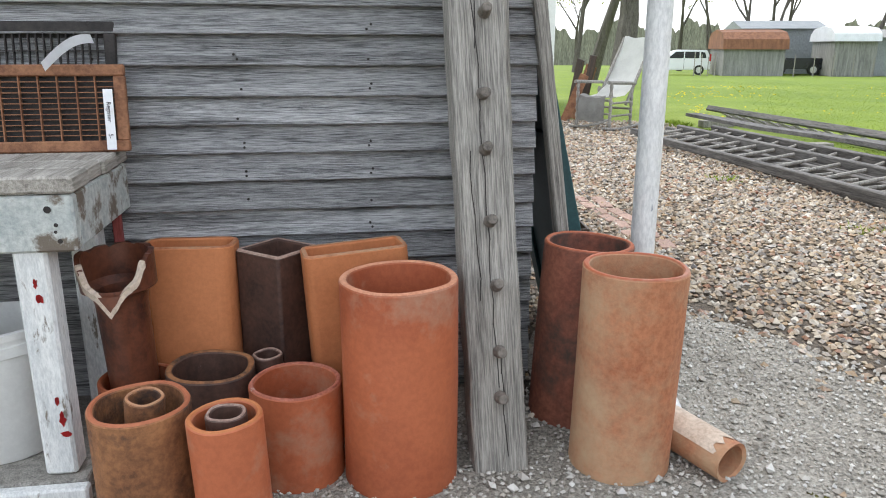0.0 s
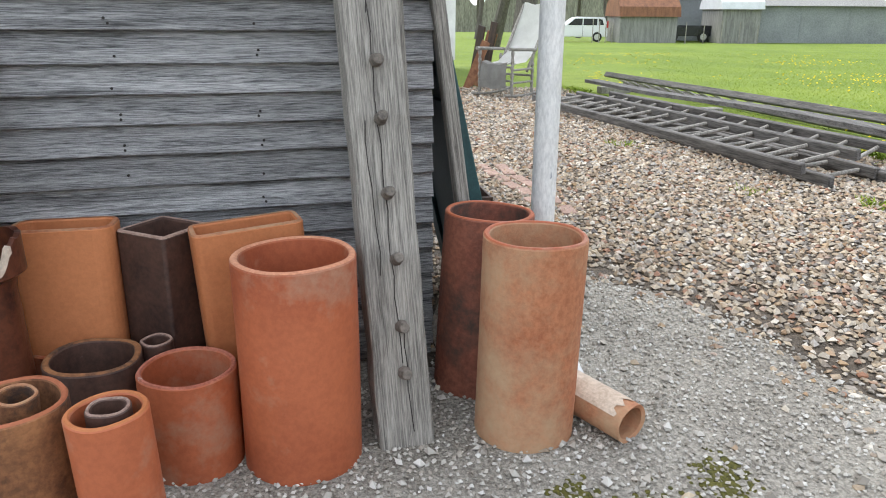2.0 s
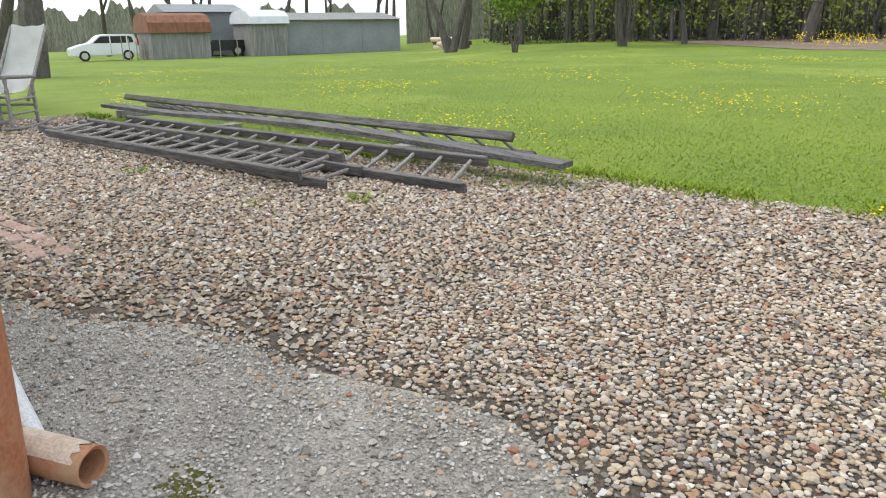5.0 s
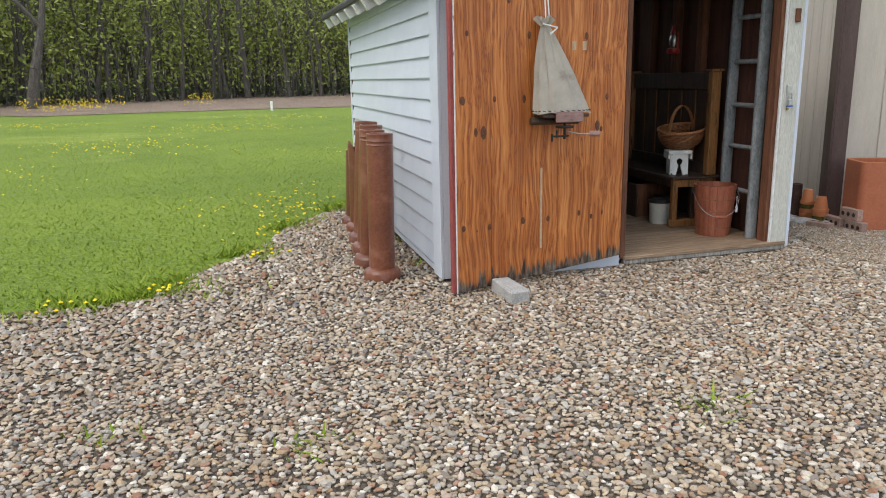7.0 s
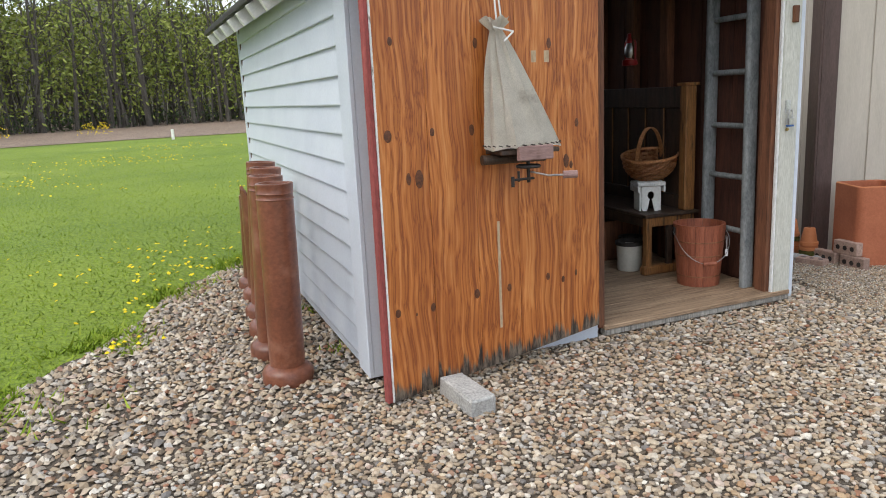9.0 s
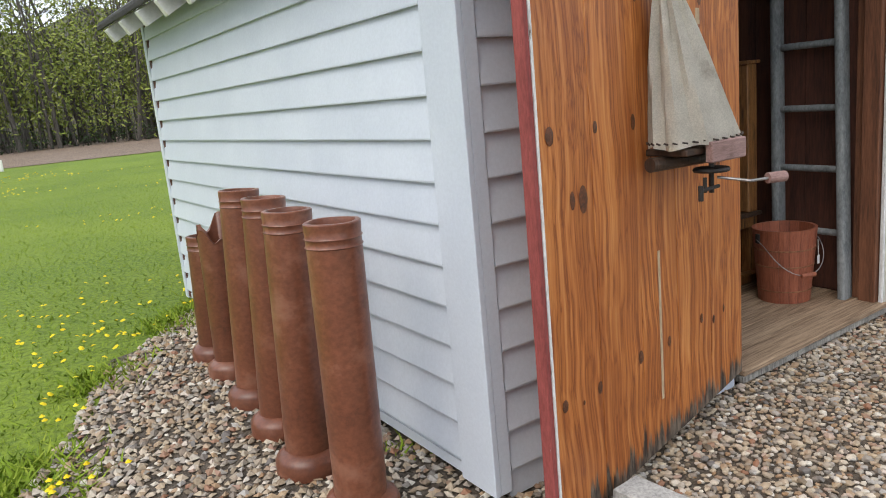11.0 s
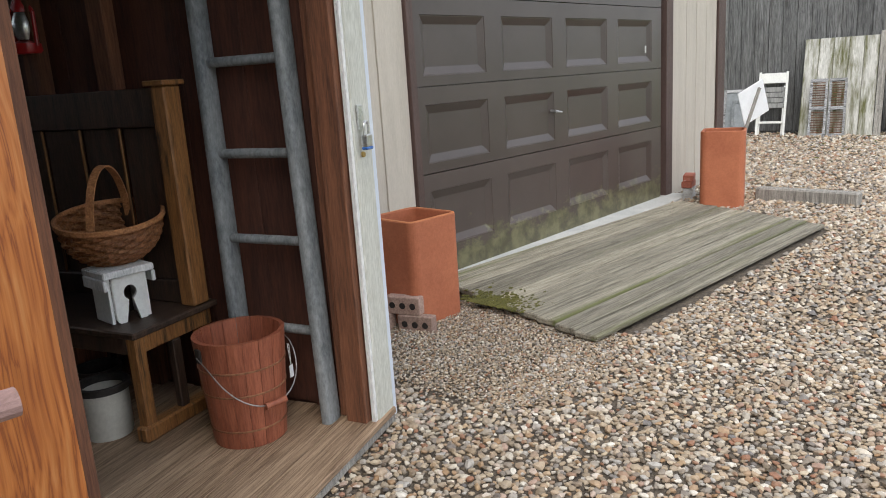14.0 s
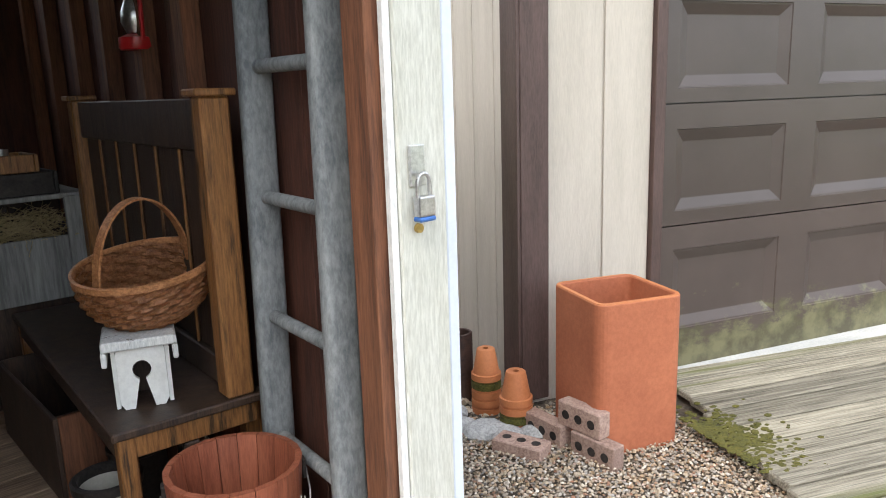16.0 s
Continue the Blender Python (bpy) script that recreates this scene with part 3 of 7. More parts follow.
def pipe_thing(name, m, r, h, wall, mat, label, taper=0.0, wobble=0.012, seed=0, rim=None, group="clay pipes by the grey wall"):
    t = thing(name, m, label, "clay pipe", group)
    c = min(0.006, wall * 0.3)
    prof = [(r - taper, 0.0), (r - taper * 0.5, h * 0.5), (r, h - c), (r - c, h), (r - wall + c, h), (r - wall, h - c), (r - wall - taper * 0.5, h * 0.5), (r - wall - taper, 0.0), (r - taper, 0.0)]
    part("body", lathe(prof, 56, wobble, seed), mat, t, smooth=True)
    if rim:
        part("rim", lathe([(r - 0.002, h - 0.002), (r - c, h + 0.0015), (r - wall + c, h + 0.0015), (r - wall + 0.002, h - 0.002)], 56, wobble, seed), rim, t, "worn paler rim", smooth=True)
    return t


pipe_thing("clay_pipe", GREY @ pose(0.038, -0.522, 0), 0.157, 0.588, 0.021, M["terra_red"], "tall red clay drain pipe with lime stains", seed=1, rim=M["terra_pale"])
pipe_thing("clay_pipe", GREY @ pose(0.673, -0.554, 0, 0, 1.2, 0), 0.145, 0.60, 0.019, M["terra_worn"], "tall pale clay drain pipe with tan bloom", seed=2, rim=M["terra_red"])
pipe_thing("clay_pipe", GREY @ pose(0.640, -0.236, 0, 0, 2.5, 0), 0.139, 0.585, 0.018, M["terra_soot"], "tall dark clay drain pipe, soot stained", taper=-0.008, seed=3, rim=M["terra_red"])
pipe_thing("clay_pipe", GREY @ pose(-0.249, -0.475, 0), 0.125, 0.287, 0.016, M["terra_red"], "short smooth red clay pipe", seed=4, rim=M["brick_red"])
_p4 = pipe_thing("clay_pipe", GREY @ pose(-0.602, -0.70, 0), 0.119, 0.36, 0.018, M["terra_brown"], "short crusty brown clay pipe", seed=5, wobble=0.018, rim=M["terracotta"])
pipe_thing("clay_pipe", GREY @ pose(-0.622, -0.672, 0.0, 3, 5, 0), 0.047, 0.372, 0.012, M["terra_brown"], "narrow clay pipe nested in a wider one", seed=6, rim=M["terra_worn"])
pipe_thing("clay_pipe", GREY @ pose(-0.381, -0.793, 0, 0, -2, 0), 0.086, 0.36, 0.016, M["terra_red"], "short narrow red clay pipe", seed=7, rim=M["terra_orange"])
pipe_thing("clay_pipe", GREY @ pose(-0.385, -0.785, 0.0, 0, -1, 0), 0.047, 0.362, 0.012, M["terra_dark"], "small dark pipe nested in a red one", seed=8, rim=M["brick_pink"])
pipe_thing("clay_pipe", GREY @ pose(-0.489, -0.372, 0), 0.123, 0.30, 0.02, M["terra_dark"], "wide dark crusted clay pipe", seed=9, wobble=0.02, rim=M["terra_brown"])
pipe_thing("clay_pipe", GREY @ pose(-0.335, -0.31, 0), 0.045, 0.30, 0.012, M["terra_dark"], "small dark stoneware pipe", seed=10, rim=M["brick_pink"])
_p9 = pipe_thing("clay_pipe", GREY @ pose(-0.700, -0.33, 0), 0.108, 0.26, 0.015, M["terra_red"], "short orange clay pipe holding a broken one", seed=11)


def broken_bell():
    """A glazed pipe whose flared collar is broken to a jagged V."""
    seg = 64
    bm = bmesh.new()
    prof_out = [(0.062, 0.0), (0.065, 0.30), (0.071, 0.325), (0.094, 0.338), (0.096, 0.42)]
    prof_in = [(0.083, 0.42), (0.081, 0.345), (0.055, 0.33), (0.05, 0.30), (0.049, 0.02)]
    rnd = random.Random(4)
    rings = []
    for j, (r, z) in enumerate(prof_out + prof_in):
        ring = []
        for i in range(seg):
            a = 2 * math.pi * i / seg
            d = abs((a - math.radians(268) + math.pi) % (2 * math.pi) - math.pi)
            cut = 0.42 - max(0.0, 0.115 - d * 0.085) + 0.006 * math.sin(9 * a) + rnd.uniform(-0.004, 0.004) if z > 0.41 else None
            ring.append(bm.verts.new((r * math.cos(a), r * math.sin(a), min(z, cut) if cut else z)))
        rings.append(ring)
    for a, b in zip(rings, rings[1:]):
        for i in range(seg):
            k = (i + 1) % seg
            bm.faces.new((a[i], a[k], b[k], b[i]))
    return bm


_bell = thing("bell_pipe", GREY @ pose(-0.705, -0.325, 0.14, 1, -2, 0) @ Matrix.Diagonal((1.06, 1.06, 1.18, 1)), "dark glazed clay pipe with a broken collar", "clay pipe", "clay pipes by the grey wall")
part("body", broken_bell(), M["glazed_dark"], _bell, smooth=True)
_bm = bmesh.new()
_rnd = random.Random(8)
_last = None
for i in range(25):
    a = math.radians(268 + (i - 12) * 5.2)
    d = abs(a - math.radians(268))
    z = 0.42 - max(0.0, 0.115 - d * 0.085) + 0.006 * math.sin(9 * a) + _rnd.uniform(-0.002, 0.002)
    row = [_bm.verts.new((r * math.cos(a), r * math.sin(a), z + dz)) for r, dz in ((0.0975, -0.012), (0.0972, 0.003), (0.081, 0.004), (0.080, -0.008))]
    if _last:
        for k in range(3):
            _bm.faces.new((_last[k], row[k], row[k + 1], _last[k + 1]))
    _last = row
part("broken_edge", _bm, M["raw_clay"], _bell, "pale raw broken edge")


def flue(name, m, w, d, h, wall, radius, mat, label, lean=0.0, rim=None, group="flue liners"):
    """A rectangular flue liner with rounded corners, open at both ends."""
    t = thing(name, m, label, "flue liner", group)

    def loop(w, d, r, z):
        pts = []
        for cx, cy, a0 in ((w / 2 - r, d / 2 - r, 0), (-w / 2 + r, d / 2 - r, 90), (-w / 2 + r, -d / 2 + r, 180), (w / 2 - r, -d / 2 + r, 270)):
            for k in range(7):
                a = radians(a0 + 15 * k)
                pts.append((cx + r * math.cos(a), cy + r * math.sin(a), z))
        return pts
    bm = bmesh.new()
    ri = max(0.004, radius - wall)
    spec = [(w, d, radius, 0), (w, d, radius, h - 0.005), (w - 0.008, d - 0.008, radius - 0.004 if radius > 0.008 else radius, h), (w - 2 * wall + 0.006, d - 2 * wall + 0.006, ri + 0.003, h),
            (w - 2 * wall, d - 2 * wall, ri, h - 0.005), (w - 2 * wall, d - 2 * wall, ri, 0)]
    rings = [[bm.verts.new(p) for p in loop(*s)] for s in spec]
    n = len(rings[0])
    for a, b in zip(rings, rings[1:] + rings[:1]):
        for i in range(n):
            j = (i + 1) % n
            bm.faces.new((a[i], a[j], b[j], b[i]))
    part("body", bm, mat, t, smooth=False)
    if rim:
        bm = bmesh.new()
        ra = [[bm.verts.new(p) for p in loop(*s)] for s in ((w - 0.002, d - 0.002, radius, h - 0.003), (w - 0.006, d - 0.006, radius, h + 0.0015), (w - 2 * wall + 0.006, d - 2 * wall + 0.006, ri, h + 0.0015))]
        for a, b in zip(ra, ra[1:]):
            for i in range(n):
                j = (i + 1) % n
                bm.faces.new((a[i], a[j], b[j], b[i]))
        part("rim", bm, rim, t, "pale chipped rim")
    return t


flue("flue_liner", GREY @ pose(-0.565, -0.152, 0, -3, 0, -4), 0.28, 0.165, 0.60, 0.017, 0.05, M["terra_orange"], "orange oval flue liner leaning by the wall", rim=M["terra_worn"])
flue("flue_liner", GREY @ pose(-0.30, -0.15, 0, 0, 0, -42), 0.185, 0.18, 0.58, 0.017, 0.012, M["terra_dark"], "dark sooty square flue liner", rim=M["brick_pink"])
flue("flue_liner", GREY @ pose(-0.04, -0.235, 0, 0, -3, 8), 0.31, 0.135, 0.60, 0.017, 0.03, M["terra_orange"], "orange rectangular flue liner with a chipped rim", rim=M["terra_worn"])

# the pegged beam and boards that lean on the wall
BEAM = GREY @ pose(0.32, -0.575, 0.0, -12.6, -1.6, 0)
beam = thing("pegged_beam", BEAM, "weathered grey barn beam studded with wooden pegs", "beam")
_bm = bmesh.new()
_prev = None
_rnd = random.Random(3)
for i in range(23):
    z = 0.0 + 2.08 * i / 22
    w, o = 0.0785 + _rnd.uniform(-0.002, 0.002), _rnd.uniform(-0.002, 0.002)
    ring = [_bm.verts.new(p) for p in ((-w + o, 0.006, z), (-w + 0.006 + o, 0, z), (w - 0.007 + o, 0, z), (w + o, 0.007, z), (w + o, 0.105, z), (-w + o, 0.105, z))]
    if _prev:
        for a in range(6):
            b = (a + 1) % 6
            _bm.faces.new((_prev[a], _prev[b], ring[b], ring[a]))
    else:
        _bm.faces.new(ring[::-1])
    _prev = ring
_bm.faces.new(_prev)
part("body", _bm, M["beam_grey"], beam)
_bm = bmesh.new()
_rnd = random.Random(9)
for c0, c1, x0 in ((0.25, 1.35, 0.004), (1.2, 1.9, -0.012), (0.05, 0.3, 0.02), (0.5, 0.9, -0.035)):
    x_, z_ = x0, c0
    while z_ < c1:
        nx, nz = x_ + _rnd.uniform(-0.006, 0.006), z_ + 0.06
        box(_bm, -0.0012, 0.0012, -0.0008, 0.002, 0, (Vector((nx, 0, nz)) - Vector((x_, 0, z_))).length,
            m=Matrix.Translation((x_, 0, z_)) @ Vector((nx - x_, 0, nz - z_)).to_track_quat("Z", "Y").to_matrix().to_4x4())
        x_, z_ = nx, nz
part("drying_crack", _bm, M["dark_iron"], beam, "dark drying crack")
for z, dx in ((0.225, 0.006), (0.355, 0.01), (0.545, 0.012), (0.725, 0.004), (0.925, 0.002), (1.075, 0.004), (1.30, 0.02), (1.52, 0.01), (1.74, 0.012)):
    bm = bmesh.new()
    bmesh.ops.create_cone(bm, cap_ends=True, segments=7, radius1=0.020, radius2=0.015, depth=0.05)
    bmesh.ops.transform(bm, matrix=pose(dx, -0.022, z, 90 + random.uniform(-12, 12), random.uniform(-14, 14), 0), verts=bm.verts)
    bmesh.ops.bevel(bm, geom=[e for e in bm.edges], offset=0.0025, segments=1, affect='EDGES')
    part("peg", bm, M["peg"], beam)
plank_ = thing("leaning_plank", GREY @ pose(0.405, -0.24, 0, -6.5, -1.6, 0), "rough grey plank leaning on the shed corner", "plank")
part("body", boxed(-0.055, 0.055, 0, 0.045, 0, 2.1, 0.005), M["beam_grey"], plank_)
shutter = thing("green_shutter", GREY @ pose(0.835, 0.02, 0, 0, -13.2, 0), "dark green door panel leaning on the shed end", "door panel")
part("stile", boxed(-0.02, 0.025, 0.0, 0.09, 0, 1.75, 0.003), M["green_paint"], shutter)
part("stile", boxed(-0.02, 0.025, 0.62, 0.71, 0, 1.75, 0.003), M["green_paint"], shutter)
for z in (0.0, 0.82, 1.66):
    part("rail", boxed(-0.018, 0.023, 0.09, 0.62, z, z + 0.09, 0.003), M["green_paint"], shutter)
part("panel", boxed(-0.004, 0.010, 0.09, 0.62, 0.09, 1.66), M["green_paint"], shutter)
_gp = thing("leaning_plank", GREY @ pose(0.72, -0.05, 0, 0, -8, 0), "pale grey plank leaning beside the green panel", "plank")
part("body", boxed(-0.022, 0.022, 0, 0.05, 0, 1.7, 0.004), M["beam_grey"], _gp)
_bb = thing("black_crate", pose(-4.35, -6.62, 0, 0, 0, 10), "small black wooden crate on the gravel", "crate")
for x0, x1, y0, y1, nm in ((-0.16, 0.16, -0.12, -0.105, "side"), (-0.16, 0.16, 0.105, 0.12, "side"), (-0.16, -0.145, -0.105, 0.105, "end"), (0.145, 0.16, -0.105, 0.105, "end")):
    part(nm, boxed(x0, x1, y0, y1, 0.0, 0.18, 0.003), M["dark_wood"], _bb)
part("bottom", boxed(-0.145, 0.145, -0.105, 0.105, 0.01, 0.022), M["dark_wood"], _bb)

# drain pole and its clay spout
pole = thing("drain_pole", pose(-2.6, -6.42, 0), "round white drainpipe with flaking blue-grey paint", "drainpipe")
_bm = bmesh.new()
rod(_bm, (0, 0, 0.2), (0, 0, 2.62), 0.041, 0.041, 28)
part("pipe", _bm, M["pole_paint"], pole, smooth=True)
_bm = bmesh.new()
rod(_bm, (0, 0, 2.30), (0, 0, 2.36), 0.044, 0.044, 28)
part("collar", _bm, M["pole_paint"], pole)
_bm = bmesh.new()
rod(_bm, (0, 0, 0.215), (0.13, 0.03, 0.135), 0.043, 0.043, 24)
rod(_bm, (0.12, 0.028, 0.14), (0.47, 0.075, 0.075), 0.041, 0.038, 24)
part("elbow", _bm, M["pole_paint"], pole)
spout = thing("spout_pipe", look((-1.985, -6.225, 0.066), (-2.20, -6.40, 0.082)), "short tan clay pipe end on the ground", "clay pipe")
part("body", lathe([(0.060, 0), (0.061, -0.27), (0.052, -0.275), (0.050, -0.265), (0.049, -0.005), (0.060, 0)], 36, 0.01, 3), M["terra_worn"], spout, smooth=True)
_bm = bmesh.new()
_last = None
for i in range(13):
    a = radians(30 + 10 * i)
    row = [_bm.verts.new((0.0625 * math.cos(a), 0.0625 * math.sin(a), z)) for z in (-0.012 - 0.03 * abs(math.sin(5 * a)), -0.12, -0.255)]
    if _last:
        for k in range(2):
            _bm.faces.new((_last[k], row[k], row[k + 1], _last[k + 1]))
    _last = row
part("flaked_skin", _bm, M["raw_clay"], spout, "pale flaked skin")

# workbench at the wall
bench = thing("workbench", GREY, "old workbench in flaking pale blue and white paint", "workbench")
for i, (y0, y1) in enumerate(((-0.55, -0.42), (-0.417, -0.29), (-0.287, -0.15), (-0.147, -0.02))):
    part("top_plank", boxed(-2.3, -0.735 - 0.006 * (i % 2), y0, y1, 0.838, 0.88, 0.006), M["bench_top"], bench)
part("front_apron", boxed(-2.28, -0.742, -0.545, -0.505, 0.694, 0.834, 0.006), M["bench_paint"], bench, "flaking pale blue paint")
part("end_apron", boxed(-0.785, -0.744, -0.502, -0.03, 0.694, 0.834, 0.006), M["bench_paint"], bench)
for x_, y_ in ((-0.86, -0.495), (-0.86, -0.10), (-2.2, -0.495), (-2.2, -0.10)):
    part("leg", boxed(x_ - 0.04, x_ + 0.04, y_ - 0.04, y_ + 0.04, 0.085, 0.838, 0.008), M["peeling_white"], bench, "white paint peeling off grain")
part("shelf", boxed(-2.25, -0.80, -0.42, -0.05, 0.055, 0.083, 0.005), M["beam_grey"], bench)
part("shelf", boxed(-2.25, -0.79, -0.56, -0.425, 0.055, 0.083, 0.005), M["beam_grey"], bench)
part("shelf_front", boxed(-2.25, -0.78, -0.60, -0.562, 0.0, 0.08, 0.006), M["peeling_white"], bench)
part("brace", boxed(-0.79, -0.765, -0.085, -0.06, 0.3, 0.69, 0.003), M["red_paint"], bench, "red painted brace")
for x_, z_, r in ((-0.80, 0.80, 0.009), (-0.785, 0.762, 0.005), (-0.788, 0.745, 0.004), (-0.78, 0.722, 0.006), (-1.2, 0.79, 0.008)):
    _hb = bmesh.new()
    rod(_hb, (x_, -0.5455, z_), (x_, -0.5465, z_), r, r, 10)
    part("bolt_hole", _hb, M["dark_iron"], bench)
_rnd = random.Random(14)
for x_, z_, w, h in ((-0.855, 0.615, 0.007, 0.014), (-0.848, 0.575, 0.012, 0.016), (-0.845, 0.30, 0.007, 0.02), (-0.838, 0.245, 0.009, 0.026), (-0.836, 0.205, 0.013, 0.012)):
    bm = bmesh.new()
    ring = [bm.verts.new((x_ + w * math.cos(k * 0.57) * _rnd.uniform(0.45, 1.2), -0.5362, z_ + h * math.sin(k * 0.57) * _rnd.uniform(0.45, 1.2))) for k in range(11)]
    bm.faces.new(ring)
    bmesh.ops.solidify(bm, geom=bm.faces[:], thickness=0.001)
    part("red_splash", bm, M["tail_red"], bench, "spot of red paint")

pail = thing("plastic_pail", GREY @ pose(-1.065, -0.33, 0.084), "white plastic pail standing on the bench shelf", "pail")
part("body", lathe([(0.0, 0.0), (0.128, 0.0), (0.133, 0.006), (0.150, 0.37), (0.147, 0.37), (0.130, 0.012), (0.0, 0.012)], 44), M["white_plastic"], pail, smooth=True)
part("rim", lathe([(0.150, 0.305), (0.158, 0.307), (0.159, 0.335), (0.151, 0.337), (0.152, 0.35), (0.157, 0.352), (0.157, 0.37), (0.147, 0.373), (0.147, 0.30), (0.150, 0.305)], 44), M["white_plastic"], pail, smooth=True)


def grille(name, m, w, h, cols, rows, mat, bars, label, slant):
    """A floor register: a bevelled frame with a grid of thin bars."""
    t = thing(name, m, label, "register grille")
    f = 0.032
    part("frame", boxed(-w, 0, 0, 0.022, 0, f, 0.004), mat, t)
    part("frame", boxed(-w, 0, 0, 0.022, h - f, h, 0.004), mat, t)
    part("frame", boxed(-f, 0, 0.001, 0.021, f, h - f, 0.003), mat, t)
    part("frame", boxed(-w, -w + f, 0.001, 0.021, f, h - f, 0.003), mat, t)
    for i in range(1, cols):
        x = -f - (w - 2 * f) * i / cols
        part("bar", boxed(x - 0.0017, x + 0.0017, 0.004, 0.016, f, h - f), bars, t)
    for i in range(1, rows):
        z = f + (h - 2 * f) * i / rows
        part("bar", boxed(-w + f, -f, 0.006, 0.014, z - 0.0012, z + 0.0012), bars, t)
    part("back_plate", boxed(-w + f, -f, 0.0235, 0.0245, f * 0.5, h - f * 0.5), M["dark_iron"], t)
    return t


grille("iron_register", GREY @ pose(-0.70, -0.14, 0.882, -6, 0, 0), 0.62, 0.245, 11, 12, M["rust_iron"], M["rust_iron"], "rusty brown iron floor register leaning on another", 0)
grille("iron_register", GREY @ pose(-0.735, -0.075, 0.882, -7, 0, 0), 0.60, 0.365, 26, 6, M["dark_iron"], M["dark_iron"], "black iron floor register leaning on the wall", 0)


def lettering(text, size, m, mat, parent, name="lettering"):
    cu = bpy.data.curves.new(name, 'FONT')
    cu.body, cu.size, cu.extrude, cu.align_x = text, size, 0.0004, 'LEFT'
    ob = new(name, cu)
    dg = bpy.context.evaluated_depsgraph_get()
    me = bpy.data.meshes.new_from_object(ob.evaluated_get(dg))
    bpy.data.objects.remove(ob)
    me.materials.clear()
    me.materials.append(mat)
    ob = new(name, me)
    ob.parent = parent
    ob.matrix_basis = m
    return ob


tag_ = thing("paper_tag", GREY @ pose(-0.745, -0.1505, 0.889, -6, 0, 0), "white paper price tag hung on the register", "tag")
part("strip", boxed(-0.013, 0.013, -0.002, -0.001, 0, 0.17), M["paper"], tag_)
lettering("Register", 0.017, pose(-0.005, -0.003, 0.135, 90, 90, 0), M["ink"], tag_)
lettering("5-", 0.017, pose(-0.006, -0.003, 0.045, 90, 90, 0), M["ink"], tag_)
tag2 = thing("paper_tag", GREY @ pose(-0.80, -0.118, 1.125), "curled white paper tag over the register", "tag")
_bm = bmesh.new()
_last = None
for i in range(13):
    k = i / 12
    p = Vector((-0.095 + 0.13 * k, -0.05 + 0.02 * k, -0.005 + 0.075 * math.sin(k * 1.75)))
    row = [_bm.verts.new(p + Vector(o)) for o in ((0.004, 0, -0.012), (-0.004, 0, 0.012))]
    if _last:
        _bm.faces.new((_last[0], row[0], row[1], _last[1]))
    _last = row
bmesh.ops.solidify(_bm, geom=_bm.faces[:], thickness=0.0008)
part("strip", _bm, M["paper"], tag2)


